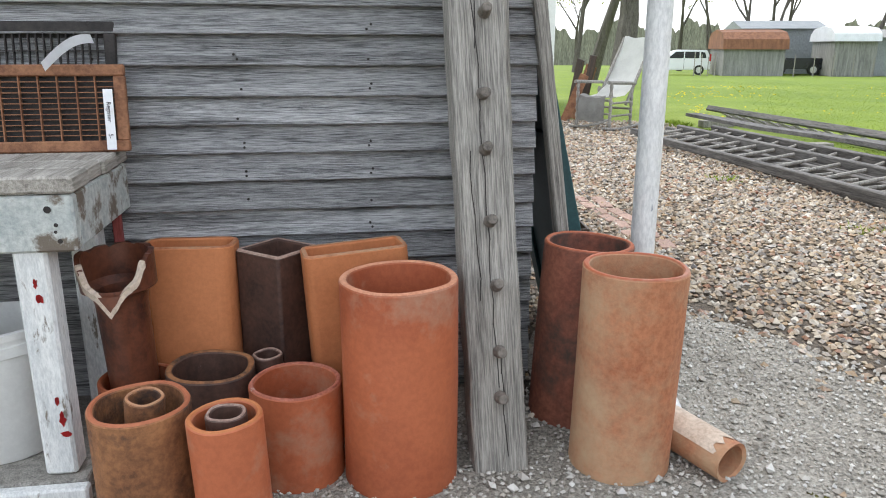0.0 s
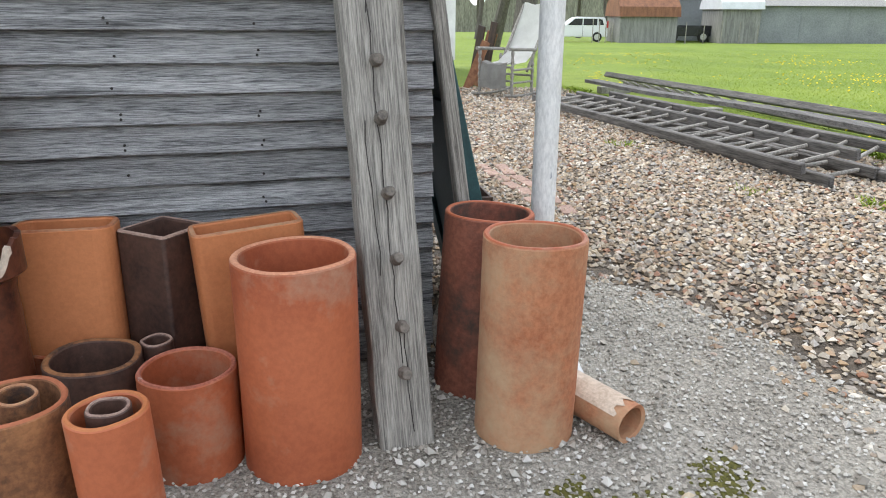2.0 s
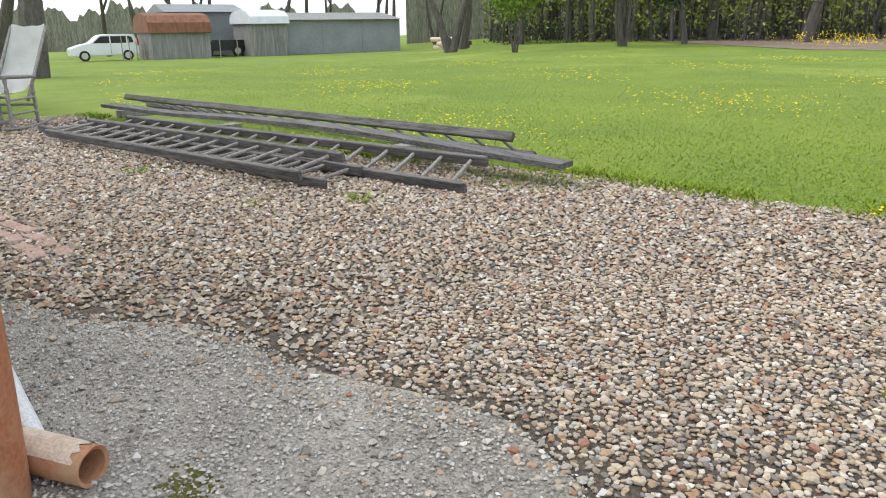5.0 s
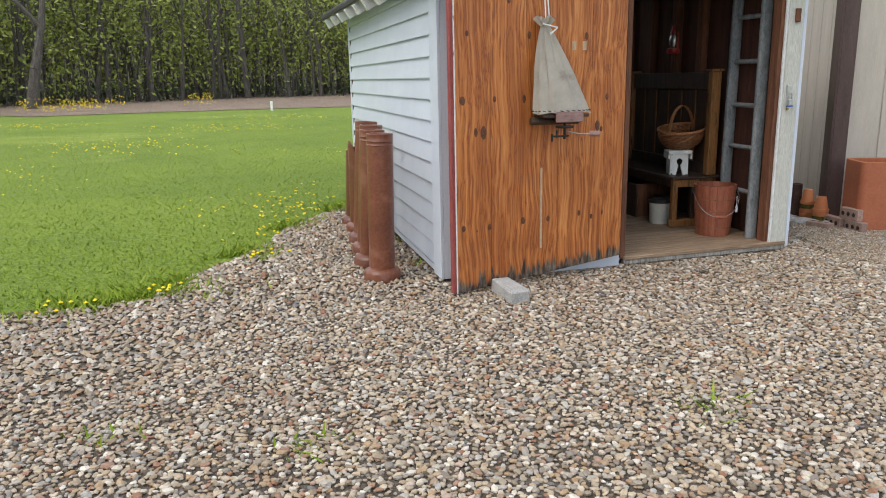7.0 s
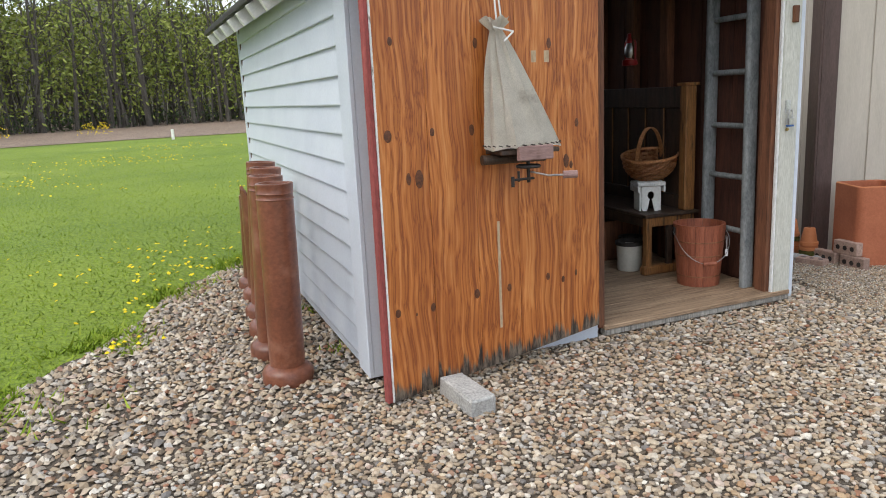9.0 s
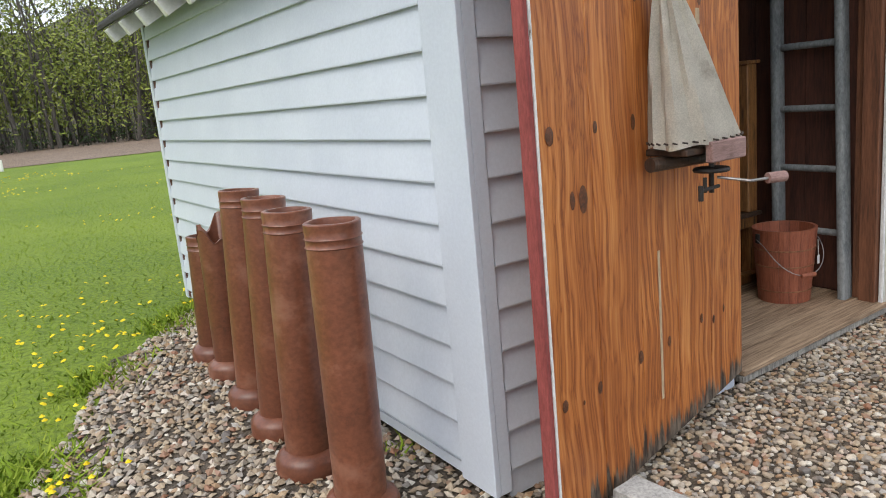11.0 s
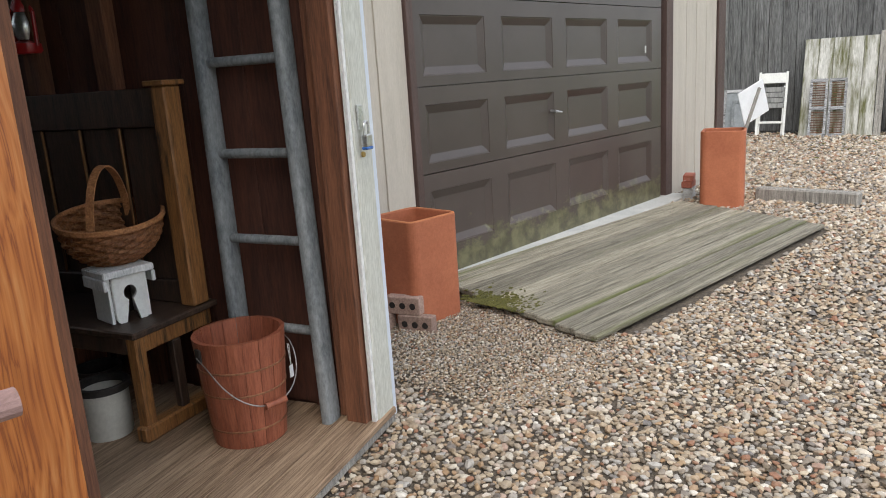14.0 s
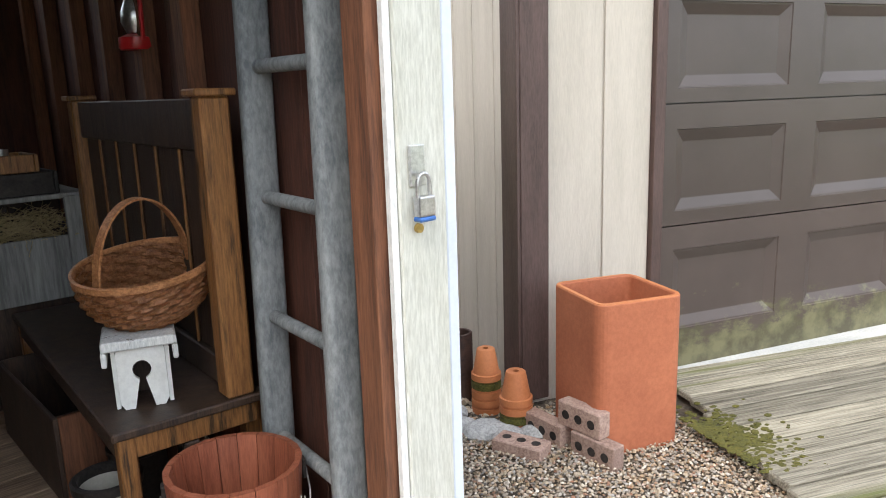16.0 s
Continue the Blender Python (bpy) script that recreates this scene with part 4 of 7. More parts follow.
# ---- white shed ----
def pine_material():
    """Knotty varnished pine with wavy upright grain; the foot is rotted black where splash-back has soaked it."""
    m, nt, b = material("pine_door", 0.48)
    v = coords(nt, (1, 1, 1))
    warp = node(nt, "ShaderNodeTexNoise", Scale=1.9, Detail=2.0)
    nt.links.new(v, warp.inputs["Vector"])
    mixv = nt.nodes.new("ShaderNodeVectorMath")
    mixv.operation = 'MULTIPLY_ADD'
    nt.links.new(warp.outputs["Color"], mixv.inputs[0])
    mixv.inputs[1].default_value = (0.10, 0.10, 0.0)
    nt.links.new(v, mixv.inputs[2])
    mp = node(nt, "ShaderNodeMapping")
    mp.inputs["Scale"].default_value = (62, 62, 0.8)
    nt.links.new(mixv.outputs[0], mp.inputs["Vector"])
    g = node(nt, "ShaderNodeTexNoise", Scale=1.0, Detail=3.0, Roughness=0.55)
    nt.links.new(mp.outputs[0], g.inputs["Vector"])
    col = ramp(nt, g.outputs["Fac"], [(0.30, (0.66, 0.28, 0.085)), (0.44, (0.56, 0.195, 0.044)), (0.53, (0.42, 0.125, 0.024)), (0.585, (0.24, 0.06, 0.012)), (0.64, (0.46, 0.15, 0.03))])
    blotch = noise_of(nt, coords(nt, (3, 3, 0.8)), 1.4, 5, 0.6)
    col = mixed(nt, ramp(nt, blotch, [(0.46, (0, 0, 0)), (0.72, (0.6, 0.6, 0.6))]), col, (0.27, 0.068, 0.013))
    fine = noise_of(nt, coords(nt, (60, 60, 3)), 3.0, 4, 0.7)
    col = mixed(nt, 0.25, col, ramp(nt, fine, [(0.3, (0.35, 0.3, 0.25)), (0.7, (1, 1, 1))]), 'MULTIPLY')
    tc = nt.nodes.new("ShaderNodeTexCoord")
    sp = nt.nodes.new("ShaderNodeSeparateXYZ")
    nt.links.new(tc.outputs["Object"], sp.inputs[0])
    streak = noise_of(nt, coords(nt, (26, 26, 1.2)), 1.0, 5, 0.7)
    add = nt.nodes.new("ShaderNodeMath")
    add.operation = 'MULTIPLY_ADD'
    nt.links.new(streak, add.inputs[0])
    add.inputs[1].default_value = -0.42
    foot = nt.nodes.new("ShaderNodeMath")
    foot.operation = 'MULTIPLY_ADD'
    nt.links.new(sp.outputs["X"], foot.inputs[0])
    foot.inputs[1].default_value = 0.066
    nt.links.new(sp.outputs["Z"], foot.inputs[2])
    nt.links.new(foot.outputs[0], add.inputs[2])
    grey = ramp(nt, noise_of(nt, coords(nt, (9, 9, 2)), 4, 5, 0.7), [(0.42, (0.022, 0.016, 0.013)), (0.62, (0.20, 0.16, 0.12))])
    shift = nt.nodes.new("ShaderNodeMath")
    shift.operation = 'ADD'
    shift.inputs[1].default_value = 0.20
    nt.links.new(add.outputs[0], shift.inputs[0])
    rot = ramp(nt, shift.outputs[0], [(0.0, (1, 1, 1)), (0.04, (0, 0, 0))])
    col = mixed(nt, rot, col, grey)
    nt.links.new(col, b.inputs["Base Color"])
    bump(nt, b, g.outputs["Fac"], 0.25, 0.003)
    return m


M["pine_door"] = pine_material()
M["knot"] = surface("knot", (0.055, 0.018, 0.007), (0.16, 0.05, 0.016), scale=40, grain=120, rough=0.45)


def course(length, height=0.1315, mat_low=0.019):
    bm = bmesh.new()
    for x0 in (0.0,):
        ring0 = [bm.verts.new((0, y, z)) for y, z in ((0, 0), (-mat_low, 0.0), (-mat_low - 0.001, 0.006), (-0.002, height), (0, height))]
        ring1 = [bm.verts.new((length, v.co.y, v.co.z)) for v in ring0]
        for a in range(5):
            b = (a + 1) % 5
            bm.faces.new((ring0[a], ring1[a], ring1[b], ring0[b]))
        bm.faces.new(ring0[::-1])
        bm.faces.new(ring1)
    bmesh.ops.recalc_face_normals(bm, faces=bm.faces)
    return bm


W_L, W_D, TOP = 2.61, 3.6, 1.97
RIGHT = SHED @ pose(2.5, 0, 0, 0, 0, -4) @ pose(-2.5, 0, 0)   # the far side runs a little askew
LEFT = SHED @ pose(0, 0, 0, 0, 0, -1.6) @ pose(0, W_D, 0, 0, 0, -90)       # x runs along the left wall to the front corner
left_wall = tagged(part("wall_5", boxed(0, W_D, 0.001, 0.09, 0.05, TOP), M["white_vinyl"], m=LEFT), "white lapped vinyl shed side", "wall", kind="structure")
_data = None
for i in range(14):
    z = 0.105 + i * 0.1315
    if _data is None:
        c = part("siding", course(W_D - 0.165 - 0.04), M["white_vinyl"], left_wall, m=pose(0.04, 0, z))
        _data = c.data
    else:
        c = new("siding", _data)
        c.parent = left_wall
        c.matrix_basis = pose(0.04, 0, z)
part("corner_board", boxed(W_D - 0.163, W_D + 0.022, -0.022, 0.0005, 0.04, TOP, 0.003), M["white_vinyl"], left_wall)
part("corner_board", boxed(-0.02, 0.038, -0.02, 0.0005, 0.04, TOP, 0.003), M["white_vinyl"], left_wall)
part("starter_strip", boxed(0.04, W_D - 0.165, -0.006, 0.0005, 0.045, 0.083), M["white_vinyl"], left_wall)
front_wall = tagged(part("wall_6", boxed(0.091, 1.26, 0.001, 0.09, 0.05, 2.02), M["white_vinyl"], m=SHED), "white lapped vinyl shed front", "wall", kind="structure")
_data = None
for i in range(14):
    z = 0.11 + i * 0.1325
    if _data is None:
        c = part("siding", course(1.0), M["white_vinyl"], front_wall, m=pose(0.05, 0, z))
        _data = c.data
    else:
        c = new("siding", _data)
        c.parent = front_wall
        c.matrix_basis = pose(0.05, 0, z)
part("starter_strip", boxed(0.05, 1.25, -0.006, 0.0005, 0.012, 0.108), M["white_vinyl"], front_wall)
part("corner_strip", boxed(-0.001, 0.048, -0.020, -0.0005, 0.04, 2.0, 0.003), M["white_vinyl"], front_wall)
part("jamb", boxed(1.252, 1.29, -0.015, 0.10, 0.06, 2.0, 0.003), M["stud_brown"], front_wall)
tagged(part("wall_7", boxed(0, W_L, 0.001, 0.09, 2.02, 2.75), M["white_vinyl"], m=SHED), "white gable over the doorway", "wall", kind="structure")
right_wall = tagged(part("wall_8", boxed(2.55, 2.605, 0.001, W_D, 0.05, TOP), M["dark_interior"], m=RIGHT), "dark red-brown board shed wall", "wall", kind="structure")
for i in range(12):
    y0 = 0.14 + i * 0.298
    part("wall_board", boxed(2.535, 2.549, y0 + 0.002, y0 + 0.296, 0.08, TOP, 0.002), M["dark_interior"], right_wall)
for y0 in (1.02, 1.42, 1.86, 2.3, 2.8, 3.3):
    part("stud", boxed(2.475, 2.533, y0, y0 + 0.085, 0.08, TOP, 0.003), M["stud_brown"], right_wall)
part("stud", boxed(2.44, 2.533, 0.002, 0.085, 0.075, 2.0, 0.003), M["stud_brown"], right_wall)
part("stud", boxed(2.475, 2.533, 0.088, 0.135, 0.075, 2.0, 0.003), M["stud_brown"], right_wall)
trim = tagged(part("trim_1", boxed(2.482, 2.605, -0.024, -0.001, 0.055, 2.02, 0.004), M["cream_paint"], m=SHED), "cream door trim with cracked paint", "trim", kind="structure")
part("corner_board", boxed(2.607, 2.637, -0.020, 0.06, 0.03, 2.02, 0.003), M["white_vinyl"], trim)
part("inner_edge", boxed(2.464, 2.481, -0.02, -0.001, 0.06, 2.02, 0.003), M["pole_paint"], trim, "blue-grey flaking paint")
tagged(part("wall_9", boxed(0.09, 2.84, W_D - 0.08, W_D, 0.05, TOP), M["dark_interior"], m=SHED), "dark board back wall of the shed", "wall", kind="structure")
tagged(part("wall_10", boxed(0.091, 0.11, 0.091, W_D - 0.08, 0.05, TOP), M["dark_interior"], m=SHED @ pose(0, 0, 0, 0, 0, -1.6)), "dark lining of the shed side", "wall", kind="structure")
floor_1 = tagged(part("floor_1", boxed(0.20, 2.55, 0.02, W_D - 0.08, 0.02, 0.05), M["dark_wood"], m=SHED), "worn plank floor of the shed", "floor", kind="structure")
for i in range(24):
    y0 = -0.035 + i * 0.155
    x0 = 1.28 if i == 0 else 0.215
    part("plank", boxed(x0, 2.60 if i == 0 else 2.535 + 0.0695 * y0, y0, y0 + 0.151, 0.051, 0.076, 0.003), M["floor_wood"], floor_1)
part("sill_face", boxed(1.28, 2.60, -0.03, 0.015, 0.018, 0.049, 0.004), M["beam_grey"], floor_1, "worn grey sill edge")
part("skid", boxed(0.22, 2.5, 0.12, 0.22, -0.02, 0.019), M["dark_wood"], floor_1)

_bm = bmesh.new()
_rise = math.tan(radians(32))
for sgn, xa, xb in ((1, -0.17, 1.36), (-1, 2.89, 1.36)):
    za = TOP + 0.03 - 0.17 * _rise
    zb = za + abs(xb - xa) * _rise
    q = [_bm.verts.new(p) for p in ((xa, -0.28, za), (xb, -0.28, zb), (xb, W_D + 0.06, zb), (xa, W_D + 0.06, za), (xa, -0.28, za + 0.05), (xb, -0.28, zb + 0.05), (xb, W_D + 0.06, zb + 0.05), (xa, W_D + 0.06, za + 0.05))]
    for f in ((3, 2, 1, 0), (4, 5, 6, 7), (0, 1, 5, 4), (1, 2, 6, 5), (2, 3, 7, 6), (3, 0, 4, 7)):
        _bm.faces.new([q[i] for i in f])
bmesh.ops.recalc_face_normals(_bm, faces=_bm.faces)
roof_2 = tagged(part("roof_2", _bm, M["shingle_dark"], m=SHED), "low gable roof of the white shed", "roof", kind="structure")
for i in range(10):
    y0 = -0.2 + i * 0.4
    part("rafter_tail", boxed(-0.19, 0.0, y0, y0 + 0.05, -0.045, 0.045, 0.003, m=Matrix.Translation((0, 0, TOP - 0.035)) @ pose(0, 0, 0, 0, -32, 0)), M["white_paint"], roof_2)
part("drip_edge", boxed(-0.182, -0.172, -0.28, W_D + 0.06, TOP - 0.075, TOP - 0.045, 0.002), M["dark_iron"], roof_2, "dark metal drip edge")

# the pine door, folded back against the front
DOOR = SHED @ pose(1.105, -0.077, 0.1165, 0, 0, 191.1) @ Matrix.Diagonal((0.985, 1, 0.94, 1))
door = tagged(new("door_1"), "varnished knotty pine door folded open, foot rotted dark", "door", kind="structure")
door.matrix_basis = DOOR
_bx = [-0.125, 0.155, 0.41, 0.655, 0.905, 1.15]
for i, (a, b) in enumerate(zip(_bx, _bx[1:])):
    bm = boxed(a + 0.0008, b - 0.0008, -0.022, 0.004 + 0.0007 * (i % 2), 0.0, 1.95, 0.0015)
    for v in bm.verts:
        if v.co.z < 0.01:      # the foot is cut aslant, lower towards the free edge
            v.co.z += -0.018 - 0.085 * (v.co.x + 0.125) / 1.3
    part("pine_board", bm, M["pine_door"], door)
part("red_edge", boxed(1.152, 1.174, -0.034, 0.002, -0.10, 1.95, 0.003), M["red_paint"], door, "red painted edge strip")
part("edge_crack", boxed(1.143, 1.1515, -0.02, 0.0055, -0.10, 1.95, 0.002), M["peeling_white"], door, "chipped pale paint line")
for z0 in (0.25, 0.95, 1.65):
    part("batten", boxed(-0.05, 1.1, -0.045, -0.0225, z0, z0 + 0.1, 0.002), M["red_paint"], door)
for kx, kz, rx_, rz_ in ((1.063, 1.553, .012, .018), (1.099, 1.158, .019, .027), (.88, 1.162, .012, .019), (.67, 1.157, .014, .026), (.634, 1.545, .013, .024), (.204, 1.544, .014, .026), (1.01, .965, .012, .028),
                         (.957, .96, .021, .042), (.03, 1.151, .013, .022), (.103, .962, .019, .036), (.07, .94, .012, .02), (1.101, .367, .015, .02), (.92, .358, .013, .021), (1.007, .342, .006, .008), (.675, .373, .016, .024),
                         (.482, .366, .013, .02), (.235, .377, .012, .02), (.134, .343, .011, .018), (.045, .363, .009, .018), (.40, 1.80, .015, .02), (.78, 1.75, .013, .02)):
    bm = bmesh.new()
    ctr = bm.verts.new((0, 0.0012, 0))
    rings = []
    for s_, y_ in ((0.55, 0.0011), (1.0, 0.0)):
        rings.append([bm.verts.new((rx_ * s_ * math.cos(2 * math.pi * i / 18) * random.uniform(0.9, 1.08), y_, rz_ * s_ * math.sin(2 * math.pi * i / 18))) for i in range(18)])
    for i in range(18):
        j = (i + 1) % 18
        bm.faces.new((ctr, rings[0][j], rings[0][i]))
        bm.faces.new((rings[0][i], rings[0][j], rings[1][j], rings[1][i]))
    part("knot", bm, M["knot"], door, m=pose(kx, 0.0052, kz - 0.05))
for a in (0.315, 0.235):
    part("patch", boxed(a - 0.03, a, 0.0049, 0.0062, 1.405, 1.46), M["wood_pale"], door, "pale bare patch")
part("bare_streak", boxed(0.53, 0.545, 0.0045, 0.0056, 0.12, 0.66), M["wood_pale"], door, "pale split in the board")

lock_ = thing("padlock", SHED @ pose(2.522, -0.03, 1.115), "steel padlock with a blue base on the door trim", "padlock")
part("hasp", boxed(-0.018, 0.02, -0.004, 0.005, -0.005, 0.075, 0.002), M["steel"], lock_)
part("body", boxed(-0.019, 0.021, -0.030, -0.008, -0.062, -0.022, 0.004, seg=2), M["steel"], lock_)
part("blue_base", boxed(-0.020, 0.022, -0.031, -0.007, -0.072, -0.0625, 0.003), M["blue_plastic"], lock_, "blue plastic bumper")
_bm = bmesh.new()
_pts = [Vector((0.0155 * math.cos(radians(a)), -0.019, 0.004 + 0.017 * math.sin(radians(a)))) for a in range(0, 181, 20)]
_pts = [Vector((0.0155, -0.019, -0.03))] + _pts + [Vector((-0.0155, -0.019, -0.03))]
for a, b in zip(_pts, _pts[1:]):
    rod(_bm, a, b, 0.0042, 0.0042, 8)
part("shackle", _bm, M["steel"], lock_)
_bm = bmesh.new()
rod(_bm, (0.0, 0.002, -0.088), (0.0, -0.006, -0.088), 0.010, 0.009, 14)
part("key_plate", _bm, M["brass"], lock_)
_blk = thing("wood_block", SHED @ pose(2.545, -0.024, 1.655), "small brown turn-button block on the door trim", "block")
part("body", boxed(-0.018, 0.018, -0.022, 0, -0.045, 0.045, 0.004), M["stud_brown"], _blk)

# ladder on the right wall inside
lad = thing("ladder", SHED, "old grey painted ladder standing in the doorway", "ladder")
for (x0, y0, x1, y1) in ((2.44, 0.150, 2.515, 0.240), (2.475, 0.525, 2.535, 0.580)):
    bm = bmesh.new()
    prev = None
    for k in range(9):
        u = k / 8
        c = Vector((x0 + (x1 - x0) * u, y0 + (y1 - y0) * u, 0.077 + 1.82 * u))
        ring = [bm.verts.new(c + Vector((0.042 * math.copysign(abs(math.cos(a)) ** 0.5, math.cos(a)), 0.022 * math.copysign(abs(math.sin(a)) ** 0.5, math.sin(a)), 0))) for a in [2 * math.pi * i / 16 for i in range(16)]]
        if prev:
            for i in range(16):
                bm.faces.new((prev[i], prev[(i + 1) % 16], ring[(i + 1) % 16], ring[i]))
        else:
            bm.faces.new(ring[::-1])
        prev = ring
    bm.faces.new(prev)
    part("rail", bm, M["ladder_grey"], lad, smooth=True)
for z in (0.41, 0.735, 1.043, 1.361, 1.68):
    u = (z - 0.077) / 1.82
    bm = bmesh.new()
    rod(bm, (2.44 + 0.075 * u, 0.165 + 0.09 * u, z), (2.475 + 0.06 * u, 0.51 + 0.055 * u, z), 0.0175, 0.0175, 12)
    part("rung", bm, M["ladder_grey"], lad, smooth=True)

# settle
st = thing("settle", RIGHT @ pose(-0.085, -0.03, 0.022), "dark wooden settle with a tall panelled back", "settle")
part("seat", boxed(2.15, 2.565, 0.685, 2.10, 0.438, 0.462, 0.005), M["dark_wood"], st)
part("end_rail", boxed(2.185, 2.54, 0.705, 0.735, 0.375, 0.437, 0.003), M["oak_worn"], st, "worn honey-coloured rail")
part("side_rail", boxed(2.165, 2.19, 0.74, 2.05, 0.375, 0.437, 0.003), M["dark_wood"], st)
for x_, y_ in ((2.165, 0.70), (2.165, 2.05)):
    part("leg", boxed(x_, x_ + 0.045, y_, y_ + 0.045, 0.056, 0.437, 0.004), M["oak_worn"], st)
part("leg", boxed(2.515, 2.565, 0.735, 0.79, 0.056, 0.437, 0.004), M["oak_worn"], st)
part("leg", boxed(2.33, 2.37, 0.70, 0.73, 0.056, 0.374, 0.004), M["dark_wood"], st)
part("foot_rail", boxed(2.145, 2.53, 0.690, 0.745, 0.056, 0.115, 0.008), M["oak_worn"], st)
for y_ in (0.695, 2.05):
    part("back_post", boxed(2.455, 2.535, y_, y_ + 0.07, 0.463, 1.272, 0.006), M["oak_worn"], st, "worn honey-coloured post")
    part("post_cap", boxed(2.44, 2.55, y_ - 0.012, y_ + 0.085, 1.273, 1.292, 0.004), M["oak_worn"], st)
part("top_rail", boxed(2.478, 2.53, 0.766, 2.049, 1.13, 1.268, 0.004), M["dark_wood"], st)
part("bottom_rail", boxed(2.48, 2.53, 0.766, 2.049, 0.463, 0.55, 0.004), M["dark_wood"], st)
for k in range(6):
    y0 = 0.766 + k * 0.214
    part("panel", boxed(2.495, 2.515, y0 + 0.012, y0 + 0.204, 0.551, 1.129, 0.004), M["dark_wood"], st)
    if k:
        part("bead", boxed(2.486, 2.494, y0 - 0.004, y0 + 0.006, 0.551, 1.129, 0.002), M["oak_worn"], st)

# bird house and basket on the settle
bird = thing("bird_house", SHED @ pose(2.265, 0.86, 0.485, 0, 0, -20) @ Matrix.Diagonal((0.98, 1, 1.08, 1)), "white wooden bird house with a keyhole opening", "bird house")
for s in (-1, 1):
    part("side", boxed(s * 0.068 - 0.006, s * 0.068 + 0.006, -0.055, 0.07, 0.0, 0.155, 0.0015), M["white_paint"], bird)
# front cut out round a keyhole
_bm = bmesh.new()
_n = 36
_outer, _inner = [], []
for i in range(_n):
    a = math.radians(-90 + 8) + (2 * math.pi - math.radians(16)) * i / (_n - 1)
    inx, inz = 0.024 * math.cos(a), 0.098 + 0.024 * math.sin(a)
    k = 1 / max(abs(math.cos(a)) / 0.062, abs(math.sin(a)) / (0.057 if math.sin(a) > 0 else 0.098))
    _outer.append((k * math.cos(a), 0.098 + k * math.sin(a)))
    _inner.append((inx, inz))
_outer = [(0.026, 0.0)] + _outer[1:-1] + [(-0.026, 0.0)]
_inner = [(0.026, 0.0005)] + [(0.008, 0.074)] + _inner[1:-1][1:-1] + [(-0.008, 0.074)] + [(-0.026, 0.0005)]
_fo = [[_bm.verts.new((x_, y_, z_)) for x_, z_ in ring] for ring in (_outer, _inner) for y_ in (-0.068, -0.0555)]
for i in range(_n - 1):
    for a, b in ((0, 2), (3, 1), (2, 3)):
        try:
            _bm.faces.new((_fo[a][i], _fo[a][i + 1], _fo[b][i + 1], _fo[b][i]))
        except ValueError:
            pass
bmesh.ops.recalc_face_normals(_bm, faces=_bm.faces)
part("front", _bm, M["white_paint"], bird)
part("back", boxed(-0.062, 0.062, 0.058, 0.07, 0, 0.155), M["dark_wood"], bird)
part("roof", boxed(-0.095, 0.095, -0.085, 0.085, 0.156, 0.18, 0.004), M["peeling_white"], bird, "brown roof with flaking white paint")
part("roof_edge", boxed(-0.097, -0.083, -0.083, 0.083, 0.118, 0.155, 0.003), M["peeling_white"], bird)
part("roof_edge", boxed(0.083, 0.097, -0.083, 0.083, 0.118, 0.155, 0.003), M["peeling_white"], bird)

bask = thing("basket", SHED @ pose(2.345, 0.935, 0.683, 4, -9, 15), "round brown woven splint basket with a hooped handle", "basket")
_rows, _seg = 13, 60
_bm = bmesh.new()
_prev = None
for r_i in range(_rows * 2 + 1):
    k = r_i / (_rows * 2)
    rad = 0.075 + 0.108 * math.sin(min(1.0, k * 1.15) * math.pi / 2) ** 0.8
    z = 0.0 + 0.165 * k ** 1.25
    row = r_i // 2
    ring = []
    for i in range(_seg):
        a = 2 * math.pi * i / _seg
        bulge = 0.005 * (1 if ((i // 2) + row) % 2 else -1) * (1 if r_i % 2 else 0.35)
        ring.append(_bm.verts.new(((rad + bulge) * math.cos(a) * 1.03, (rad + bulge) * math.sin(a) * 0.95, z)))
    if _prev:
        for i in range(_seg):
            j = (i + 1) % _seg
            _bm.faces.new((_prev[i], _prev[j], ring[j], ring[i]))
    else:
        _bm.faces.new(ring[::-1])
    _prev = ring
bmesh.ops.solidify(_bm, geom=_bm.faces[:], thickness=-0.004)
part("weave", _bm, M["wicker"], bask)
part("rim_band", lathe([(0.186, 0.155), (0.191, 0.157), (0.191, 0.173), (0.183, 0.175), (0.180, 0.173), (0.180, 0.157), (0.186, 0.155)], 60), M["wicker"], bask)
_bm = bmesh.new()
_last = None
for i in range(25):
    a = math.pi * i / 24
    c = Vector((0.165 * math.cos(a), 0.02 * math.cos(a), 0.11 + 0.24 * math.sin(a)))
    n = Vector((math.cos(a), 0, math.sin(a)))
    row = [_bm.verts.new(c + n * s + Vector((0, w, 0))) for s, w in ((0.003, -0.014), (0.003, 0.014), (-0.003, 0.014), (-0.003, -0.014))]
    if _last:
        for k in range(4):
            l = (k + 1) % 4
            _bm.faces.new((_last[k], _last[l], row[l], row[k]))
    _last = row
bmesh.ops.recalc_face_normals(_bm, faces=_bm.faces)
part("handle", _bm, M["wicker"], bask)

